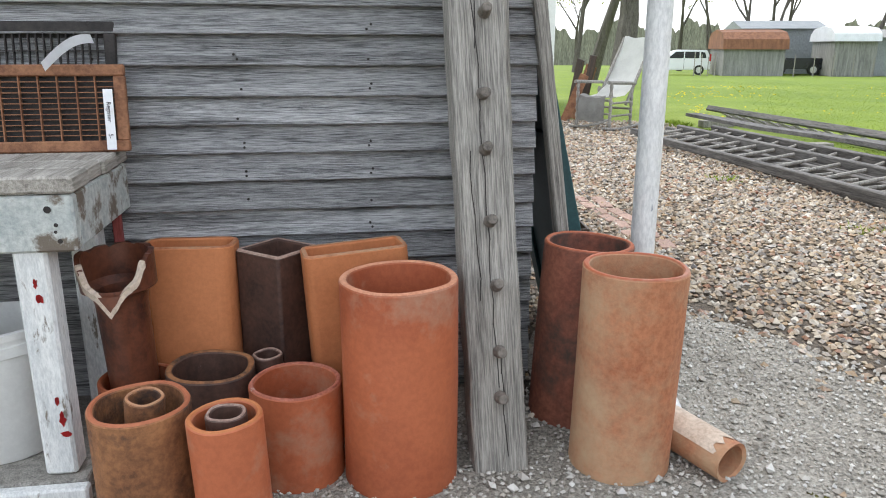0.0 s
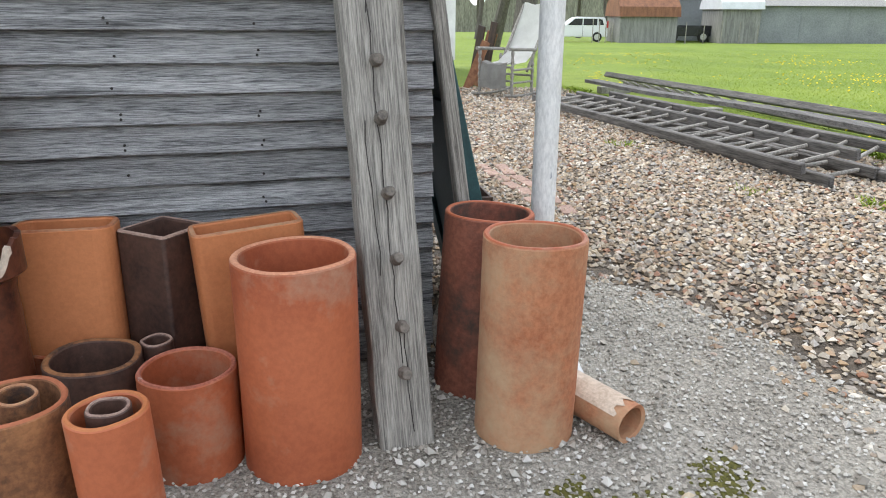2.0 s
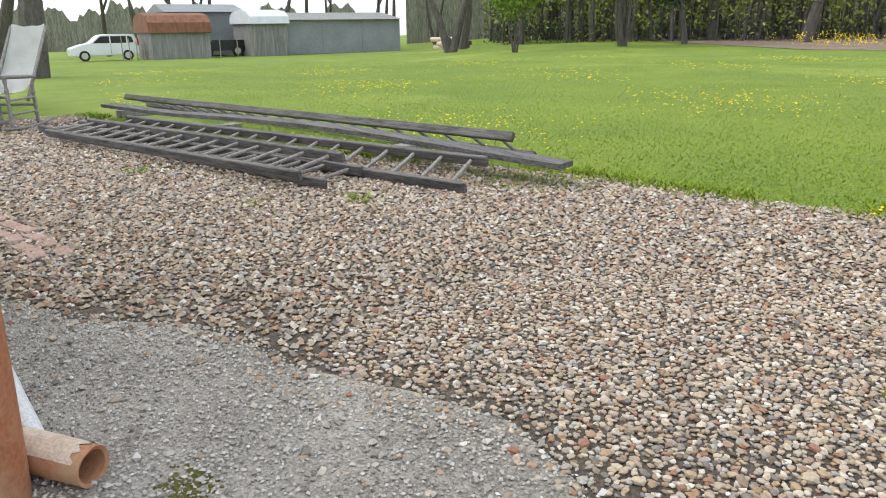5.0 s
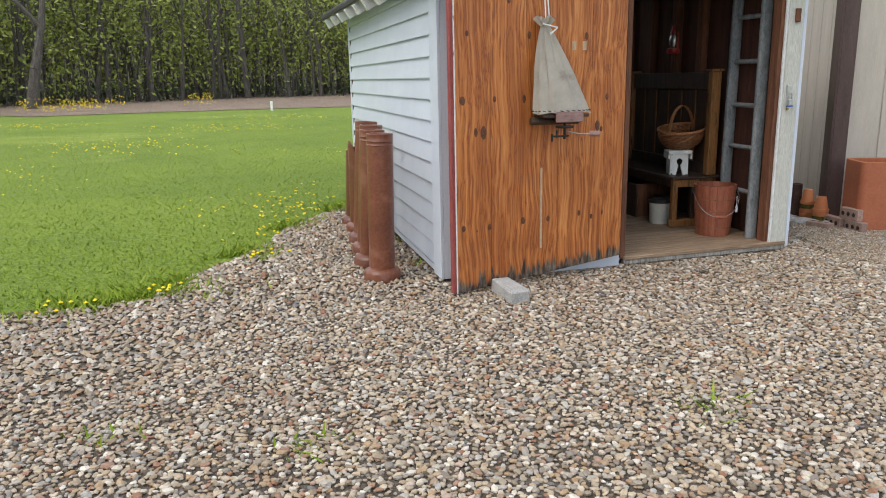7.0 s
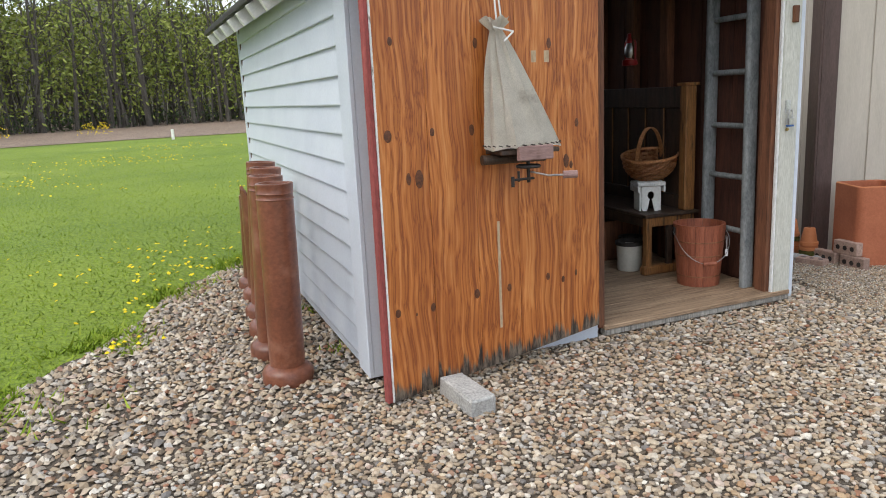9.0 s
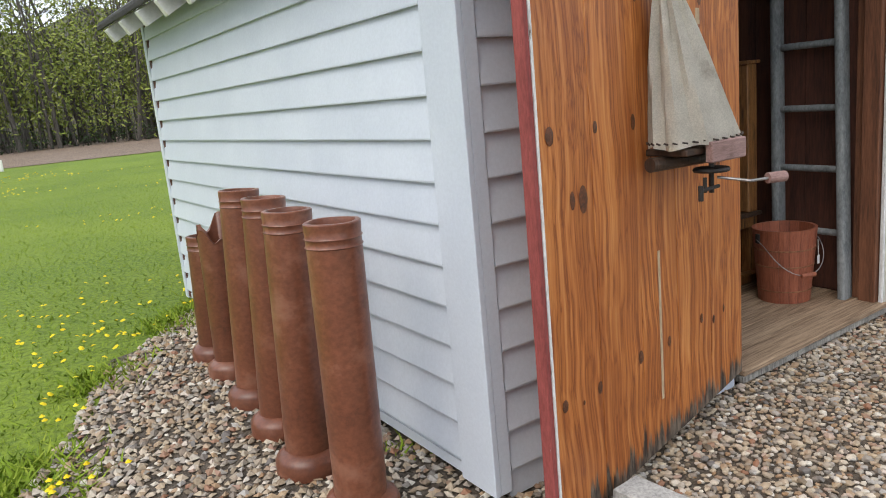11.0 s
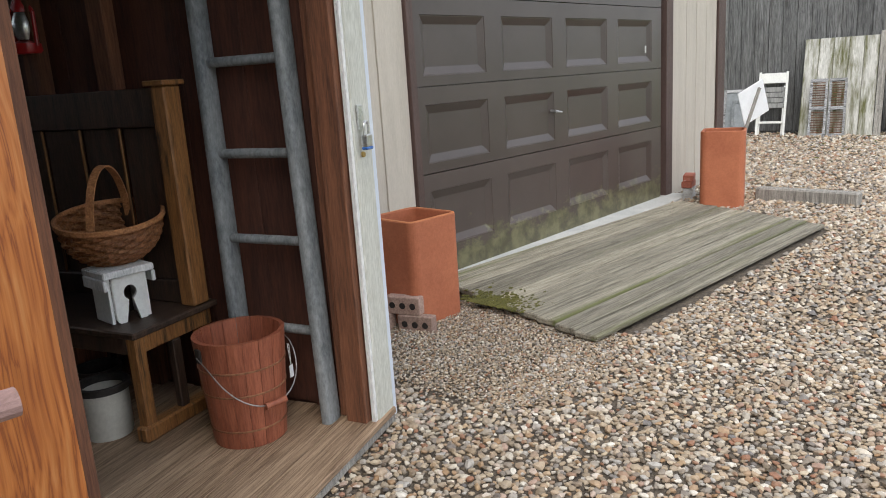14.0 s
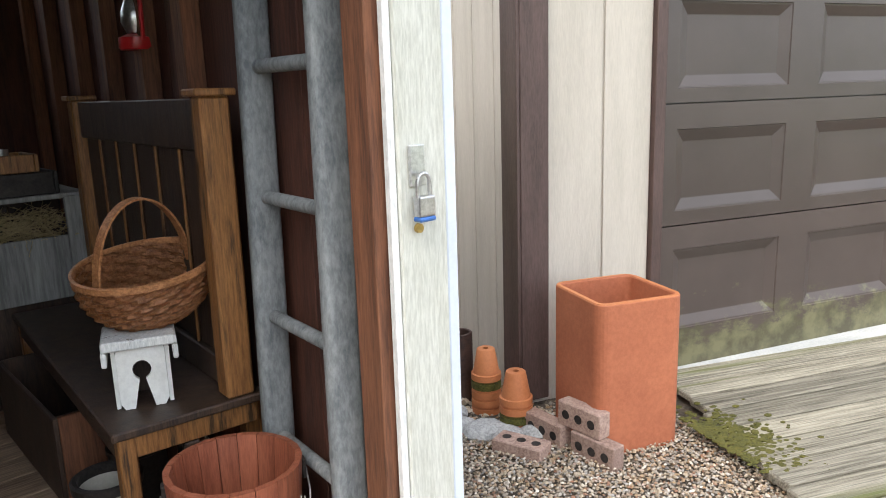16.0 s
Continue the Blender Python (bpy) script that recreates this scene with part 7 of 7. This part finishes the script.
CAR = pose(-53, 4.45, -0.66)
car = vehicle("white_car", CAR, [(-4.05, 0.3), (-4.1, 0.75), (-3.4, 1.0), (-2.9, 1.08), (-2.3, 1.55), (-1.9, 1.62), (-0.25, 1.6), (-0.02, 1.05), (0.0, 0.35)],
              [[(-2.75, 1.08), (-1.75, 1.08), (-1.75, 1.5), (-2.25, 1.5)], [(-1.68, 1.08), (-0.75, 1.08), (-0.75, 1.5), (-1.68, 1.5)], [(-0.66, 1.08), (-0.3, 1.1), (-0.4, 1.45), (-0.66, 1.5)]], M["car_white"], "white hatchback car parked beyond the lawn")
for y_ in (-3.3, -0.72):
    wheel(car, 0.68, y_, 0.32, 0.32)
part("tail_light", boxed(0.80, 0.87, -0.1, 0.012, 0.9, 1.35, 0.01), M["tail_red"], car)
part("door_seam", boxed(0.851, 0.8525, -1.72, -1.70, 0.35, 1.05), M["car_dark"], car)
truck = vehicle("dark_truck", pose(-53.5, 11.7, -0.66), [(-3.4, 0.4), (-3.4, 0.95), (-2.2, 1.0), (-1.9, 1.0), (-1.9, 1.1), (0, 1.1), (0, 0.4)], [], M["car_dark"], "dark pickup truck parked between the sheds", 1.8)
part("tail_light", boxed(0.88, 0.93, -2.9, -2.75, 0.75, 1.1, 0.01), M["tail_red"], truck)
for y_ in (-2.7, -0.6):
    wheel(truck, 0.72, y_, 0.36, 0.36)
for i in range(9):
    o = thing("fence_post", pose(-49.5, 2.9 + 0.42 * i if i < 4 else 4.3 + 1.15 * i, -0.66), "thin grey fence post by the sheds", "post", "fence posts")
    bm = bmesh.new()
    rod(bm, (0, 0, 0), (0, 0, 1.5 - 0.15 * (i % 3)), 0.035, 0.03, 7)
    part("body", bm, M["beam_grey"], o)
_rnd = random.Random(5)
for i in range(22):
    o = thing("cut_log", pose(-44 + _rnd.uniform(-.5, .5), 22.3 + 0.3 * (i % 9) + _rnd.uniform(-.1, .1), slope(-44, 23) + 0.17 + 0.28 * (i // 9), 0, 0, _rnd.uniform(-30, 30)), "cut log in a heap by the grey building", "log", "log heap")
    bm = bmesh.new()
    rod(bm, (-0.5, 0, 0), (0.5, 0, 0), 0.17, 0.16, 9)
    part("body", bm, M["bark"] if i % 3 else M["raw_clay"], o)


# ---- trees ----
def grow(bm, p, d, length, r, level, rnd, tips, sides=6):
    """A limb of a few bent lengths that forks into smaller ones; tips collect where leaves sit."""
    n = 3
    for k in range(n):
        d = (d + Vector((rnd.uniform(-1, 1), rnd.uniform(-1, 1), rnd.uniform(-0.3, 0.6))) * 0.16).normalized()
        q = p + d * length / n
        rod(bm, p, q, r * (1 - 0.22 * k), r * (1 - 0.22 * (k + 1)), sides, False)
        p = q
        if level <= 1:
            tips.append(p.copy())
        if level > 0 and k:
            for _ in range(2 if k == n - 1 else 1):
                side = Vector((rnd.uniform(-1, 1), rnd.uniform(-1, 1), rnd.uniform(0.1, 0.9))).normalized()
                grow(bm, p, (d * 0.7 + side * 0.8).normalized(), length * rnd.uniform(0.5, 0.72), r * 0.45, level - 1, rnd, tips, max(4, sides - 1))


def leaves(points, per, spread, size, rnd):
    vs, fs = [], []
    for p in points:
        for _ in range(per):
            c = p + Vector((rnd.gauss(0, spread), rnd.gauss(0, spread), rnd.gauss(0, spread * 0.8)))
            u = Vector((rnd.uniform(-1, 1), rnd.uniform(-1, 1), rnd.uniform(-1, 1))).normalized() * size * rnd.uniform(0.6, 1.3)
            w = u.orthogonal().normalized() * size * rnd.uniform(0.35, 0.6)
            b = len(vs)
            vs += [c - u, c + w, c + u, c - w]
            fs.append((b, b + 1, b + 2, b + 3))
    return vs, fs


def tree(x, y, height, r, leaf, per, label, seed, stems=1, spread=0.4, size=0.12, level=3, lean=0.12, bole=0.55):
    t = thing("tree", pose(x, y, slope(x, y)), label, "tree")
    rnd = random.Random(seed)
    bm, tips = bmesh.new(), []
    for s in range(stems):
        a = 2 * math.pi * s / stems + rnd.random()
        tilt = 0.16 if stems > 1 else lean
        grow(bm, Vector((0.1 * math.cos(a) * (stems > 1), 0.1 * math.sin(a) * (stems > 1), -0.1)), Vector((tilt * math.cos(a), tilt * math.sin(a), 1)).normalized(), height * bole, r / (1 + 0.25 * (stems - 1)), level, rnd, tips, 8)
    part("trunk", bm, M["bark"], t, smooth=True)
    if per:
        vs, fs = leaves(tips, per, spread, size, rnd)
        me = bpy.data.meshes.new("crown")
        me.from_pydata(vs, [], fs)
        me.materials.append(leaf)
        c = new("crown", me)
        c.parent = t
    return t


tree(-30.3, 18.0, 6.0, 0.09, LEAF_FRESH, 9, "small fresh green tree with a round open crown", 2, 4, 0.3, 0.10, 3, 0.1, 0.28)
tree(-29.9, 25.3, 9.5, 0.36, LEAF_FRESH, 9, "dark many-stemmed tree just breaking leaf", 7, 6, 0.5, 0.13, 3, 0.1, 0.36)
tree(-29.8, 30.4, 7.0, 0.2, LEAF_DARK, 34, "dark green pine-like tree at the lawn edge", 9, 1, 0.5, 0.13, 3, 0.03, 0.36)
tree(-37, 18.6, 11, 0.33, LEAF_WOODS, 4, "tall dark tree with bare limbs", 11, 2, 0.6, 0.14)
tree(-40, 21.5, 12, 0.35, LEAF_WOODS, 4, "tall dark tree with bare limbs", 13, 1, 0.6, 0.14)
tree(-27.6, -3.95, 14, 0.46, LEAF_FRESH, 4, "big straight trunk behind the rocking chair", 15, 1, 0.7, 0.15, 3, 0.03)
tree(-33, -4.6, 12, 0.28, LEAF_FRESH, 5, "slender tree by the white house", 17, 1, 0.7, 0.15)
tree(-26, 36.5, 13, 0.36, LEAF_WOODS, 5, "tall tree standing before the woods", 19, 1, 0.7, 0.15)
for i, (x_, y_) in enumerate(((-72, 6), (-75, 16), (-70, 24), (-78, -3), (-68, 32), (-82, 11), (-66, 0), (-74, 28), (-80, 38), (-63, 10), (-64, 19), (-69, 13), (-62, 27), (-71, -8), (-61, -4), (-67, 37), (-64, 43))):
    tree(x_, y_, 11 + 2 * (i % 3), 0.26, LEAF_WOODS, 5, "bare spring tree behind the far sheds", 40 + i, 1 + i % 2, 0.8, 0.17)

# woods: trunks, twigs, leaves and undergrowth
_rnd = random.Random(99)
_bm, _tips, _low = bmesh.new(), [], []


def woods_place(i, n):
    az = radians(-14 + 68 * ((i + _rnd.random()) / n))
    d_ = 57 + 4 * math.sin(az * 7) + abs(_rnd.gauss(0, 13))
    return -d_ * math.sin(az), -5 + d_ * math.cos(az), d_


for i in range(430):
    x_, y_, d_ = woods_place(i, 430)
    r = _rnd.uniform(0.05, 0.20) * (1.7 if _rnd.random() < 0.12 else 1)
    h = _rnd.uniform(9, 16)
    p = Vector((x_, y_, -0.2))
    d = Vector((_rnd.uniform(-0.16, 0.16), _rnd.uniform(-0.16, 0.16), 1)).normalized()
    for k in range(4):
        q = p + d * h / 4
        rod(_bm, p, q, r * (1 - 0.2 * k), r * (0.8 - 0.2 * k), 6, False)
        d = (d + Vector((_rnd.uniform(-1, 1), _rnd.uniform(-1, 1), 0)) * 0.09).normalized()
        for _ in range(3):
            bp = p.lerp(q, _rnd.random())
            if bp.z > 2.0:
                bd = Vector((_rnd.uniform(-1, 1), _rnd.uniform(-1, 1), _rnd.uniform(0.1, 0.9))).normalized()
                e = bp + bd * _rnd.uniform(1.0, 3.2)
                rod(_bm, bp, e, r * 0.26, 0.015, 4, False)
                for _ in range(2):
                    e2 = bp.lerp(e, _rnd.uniform(0.4, 1)) 
                    f = e2 + (bd + Vector((_rnd.uniform(-1, 1), _rnd.uniform(-1, 1), _rnd.uniform(-.3, .8)))).normalized() * _rnd.uniform(0.5, 1.4)
                    rod(_bm, e2, f, 0.02, 0.008, 3, False)
                    if _rnd.random() < 0.75:
                        _tips.append(f)
        p = q
for i in range(700):
    x_, y_, d_ = woods_place(i, 700)
    p = Vector((x_, y_, -0.1))
    rod(_bm, p, p + Vector((_rnd.uniform(-.5, .5), _rnd.uniform(-.5, .5), _rnd.uniform(2, 6))), 0.035, 0.012, 4, False)
tagged(part("woods", _bm, M["bark"]), "bare grey trunks and twigs of spring woods", "woods", kind="stuff")
for i in range(4600):
    x_, y_, d_ = woods_place(i, 4600)
    _tips.append(Vector((x_, y_, _rnd.uniform(1.0, 9))))
_v, _f = leaves(_tips, 10, 0.75, 0.17, _rnd)
merged("woods_leaves", _v, _f, LEAF_WOODS, False, "stuff", "sparse yellow-green spring leaves in the woods", "leaves")
for i in range(900):
    x_, y_, d_ = woods_place(i, 900)
    _low.append(Vector((x_, y_, _rnd.uniform(0.1, 1.1))))
_v, _f = leaves(_low, 14, 0.5, 0.12, _rnd)
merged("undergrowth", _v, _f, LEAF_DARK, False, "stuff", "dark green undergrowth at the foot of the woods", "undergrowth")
_pts = []
for k in range(23):
    az = radians(-20 + 80 * k / 22)
    _pts.append((-96 * math.sin(az), -5 + 96 * math.cos(az)))
M["woods_dark"] = surface("woods_dark", (0.12, 0.12, 0.095), (0.29, 0.285, 0.22), scale=0.5, stretch=(3, 3, 0.35), grain=4, grain_mix=0.5, rough=1.0)
_bm = bmesh.new()
_prev = None
for k, (x_, y_) in enumerate(_pts):
    row = [_bm.verts.new((x_, y_, -1)), _bm.verts.new((x_, y_, 13 + 2.5 * math.sin(k * 1.9) + 1.5 * math.sin(k * 4.3)))]
    if _prev:
        _bm.faces.new((_prev[0], row[0], row[1], _prev[1]))
    _prev = row
tagged(part("backdrop", _bm, M["woods_dark"]), "dim depth of the woods", "backdrop", kind="structure")
_bm = bmesh.new()
_prev = None
for k in range(260):
    y_ = -70 + 140 * k / 259
    row = [_bm.verts.new((-150, y_, -4)), _bm.verts.new((-150, y_, 4.4 + 1.1 * math.sin(k * 0.23) + 0.6 * math.sin(k * 0.71 + 1) + _rnd.uniform(-0.7, 0.7)))]
    if _prev:
        _bm.faces.new((_prev[0], row[0], row[1], _prev[1]))
    _prev = row
tagged(part("backdrop", _bm, M["woods_dark"]), "far dim tree line beyond the sheds", "backdrop", kind="structure")
_ring = [(-d_ * math.sin(radians(a)), -5 + d_ * math.cos(radians(a))) for d_, rng_ in ((36, range(-16, 36, 4)), (110, range(52, -17, -6))) for a in rng_]
outline(_ring, 0.02, "leaf_litter", M["litter"], "brown leaf litter before the woods", 0.11, 6)
_v, _f = [], []
for az, d_, n, w in ((30.5, 42, 34, 1.0), (28.2, 43, 16, 0.9), (21, 46, 16, 0.7)):
    _pp = [Vector((-d_ * math.sin(radians(az)) + _rnd.gauss(0, w), -5 + d_ * math.cos(radians(az)) + _rnd.gauss(0, 0.5), _rnd.uniform(0.05, 0.65))) for _ in range(n)]
    a, b = leaves(_pp, 8, 0.12, 0.05, _rnd)
    _f += [tuple(i + len(_v) for i in q) for q in b]
    _v += a
merged("yellow_flowers", _v, _f, FLOWERS, False, "stuff", "yellow flowering weeds at the lawn's end", "flowers")

# ---- grass, dandelions, weeds ----
rng = np.random.default_rng(8)
LAWN_BLADES = 150000
az, dist = rng.uniform(radians(-16), radians(80), LAWN_BLADES), 3.2 + 24 * rng.random(LAWN_BLADES) ** 2.0
gx, gy = -0.2 - dist * np.sin(az), -5.2 + dist * np.cos(az)
ok = ~inside(GRAVEL, gx, gy) & ~keep_out(gx, gy)
gx, gy, gd = gx[ok], gy[ok], dist[ok]
edge_n = 16000
ex, ey = [], []
_open = GRAVEL[:14]
for (x0, y0), (x1, y1) in zip(_open, _open[1:]):
    n = int(edge_n * math.hypot(x1 - x0, y1 - y0) / 18)
    k = rng.random(n)
    ex.append(x0 + (x1 - x0) * k + rng.normal(0, 0.10, n))
    ey.append(y0 + (y1 - y0) * k + rng.normal(0.03, 0.10, n))
clump = np.sin(np.concatenate(ex) * 5.1) + np.sin(np.concatenate(ey) * 6.3 + 1)
ex, ey = np.concatenate(ex)[clump > -0.5], np.concatenate(ey)[clump > -0.5]
tuft = []
for x_, y_, n in ((-0.83, -3.85, 40), (-4.75, -3.98, 140), (-4.4, -2.4, 500), (-4.9, -2.65, 400), (-1.70, -1.0, 200), (-1.38, -0.1, 120), (-0.42, 0.5, 60), (-5.1, -4.62, 50), (-7, -5.1, 80), (1.2, -2.63, 45), (-0.35, -3.0, 45), (-1.15, -2.95, 25), (-0.1, -0.35, 60), (3.6, -3.4, 20)):
    tuft.append(np.stack([rng.normal(x_, 0.07 if n < 200 else 0.25, n), rng.normal(y_, 0.06 if n < 200 else 0.18, n)], 1))
tuft = np.concatenate(tuft)
gx, gy = np.concatenate([gx, ex, tuft[:, 0]]), np.concatenate([gy, ey, tuft[:, 1]])
hh = np.concatenate([rng.uniform(0.010, 0.030, ok.sum()), rng.uniform(0.02, 0.07, len(ex)), rng.uniform(0.015, 0.06, len(tuft))])
n = len(gx)
a = rng.uniform(0, 6.283, n)
w = hh * 0.13 + 0.0018
lean = rng.normal(0, 0.9, (n, 2)) * hh[:, None]
co = np.zeros((n, 3, 3))
co[:, 0] = np.stack([gx + w * np.cos(a), gy + w * np.sin(a), np.zeros(n)], 1)
co[:, 1] = np.stack([gx - w * np.cos(a), gy - w * np.sin(a), np.zeros(n)], 1)
co[:, 2] = np.stack([gx + lean[:, 0], gy + lean[:, 1], hh], 1)
me = bpy.data.meshes.new("grass")
me.vertices.add(3 * n)
me.vertices.foreach_set("co", co.astype(np.float32).ravel())
me.loops.add(3 * n)
me.loops.foreach_set("vertex_index", np.arange(3 * n, dtype=np.int32))
me.polygons.add(n)
me.polygons.foreach_set("loop_start", np.arange(0, 3 * n, 3, dtype=np.int32))
me.update(calc_edges=True)
me.materials.append(BLADES)
tagged(new("grass", me), "short green grass blades and weed tufts", "grass", kind="stuff")

_v, _f = [], []
_rnd = random.Random(17)
_made = 0
while _made < 2000:
    az_, dd = radians(_rnd.uniform(-14, 85)), 3.5 + 26 * _rnd.random() ** 1.3
    x_, y_ = -0.2 - dd * math.sin(az_), -5.2 + dd * math.cos(az_)
    if math.sin(x_ * 0.9 + 2) + math.sin(y_ * 1.1 + x_ * 0.4) + _rnd.uniform(-0.9, 0.9) < 0.75:
        continue
    if inside(GRAVEL, np.array([x_]), np.array([y_]))[0] or keep_out(np.array([x_]), np.array([y_]))[0]:
        continue
    _made += 1
    r, z = _rnd.uniform(0.009, 0.014) + 0.0005 * dd, _rnd.uniform(0.025, 0.05) + slope(x_, y_)
    b = len(_v)
    tx, ty = _rnd.uniform(-0.5, 0.5), _rnd.uniform(-0.5, 0.5)
    _v += [(x_, y_, z + r * 0.55)] + [(x_ + r * math.cos(k * 1.0472), y_ + r * math.sin(k * 1.0472), z + r * (tx * math.cos(k * 1.0472) + ty * math.sin(k * 1.0472))) for k in range(6)]
    _f += [(b, b + 1 + k, b + 1 + (k + 1) % 6) for k in range(6)]
for x_, y_, n_ in ((-1.72, -1.02, 9), (-1.38, -0.11, 10), (4.4, -3.2, 4), (-2.2, -1.35, 8), (-1.55, 0.6, 5)):
    for _ in range(n_):
        x2, y2, r, z, b = x_ + _rnd.gauss(0, 0.09), y_ + _rnd.gauss(0, 0.09), 0.014, 0.05, len(_v)
        _v += [(x2, y2, z + 0.012)] + [(x2 + r * math.cos(k * 1.0472), y2 + r * math.sin(k * 1.0472), z) for k in range(6)]
        _f += [(b, b + 1 + k, b + 1 + (k + 1) % 6) for k in range(6)]
merged("dandelions", _v, _f, FLOWERS, False, "stuff", "yellow dandelion heads in the lawn", "dandelions")

_bm = bmesh.new()
_rnd = random.Random(33)
for cx, cy, n_, sp in ((-1.80, -6.02, 150, 0.06), (-1.62, -6.25, 170, 0.065), (-1.72, -6.42, 60, 0.045), (13.0, 0.2, 120, 0.7), (12.0, 0.5, 100, 0.8)):
    for _ in range(n_):
        r = _rnd.uniform(0.004, 0.012) * (3.2 if cx > 0 else 1)
        bmesh.ops.create_icosphere(_bm, subdivisions=1, radius=r, matrix=Matrix.Translation((_rnd.gauss(cx, sp), _rnd.gauss(cy, sp * 0.7), 0.008)) @ Matrix.Diagonal((1.4, 1.1, 0.4, 1)))
tagged(part("moss", _bm, M["moss"], smooth=True), "olive moss patches on the stone chips", "moss", kind="stuff")
_st = thing("marker_stake", pose(-9.3, 27.5, 0), "short white marker stake at the lawn's end", "stake")
part("body", boxed(-0.05, 0.05, -0.05, 0.05, 0, 0.42, 0.006), M["white_paint"], _st)
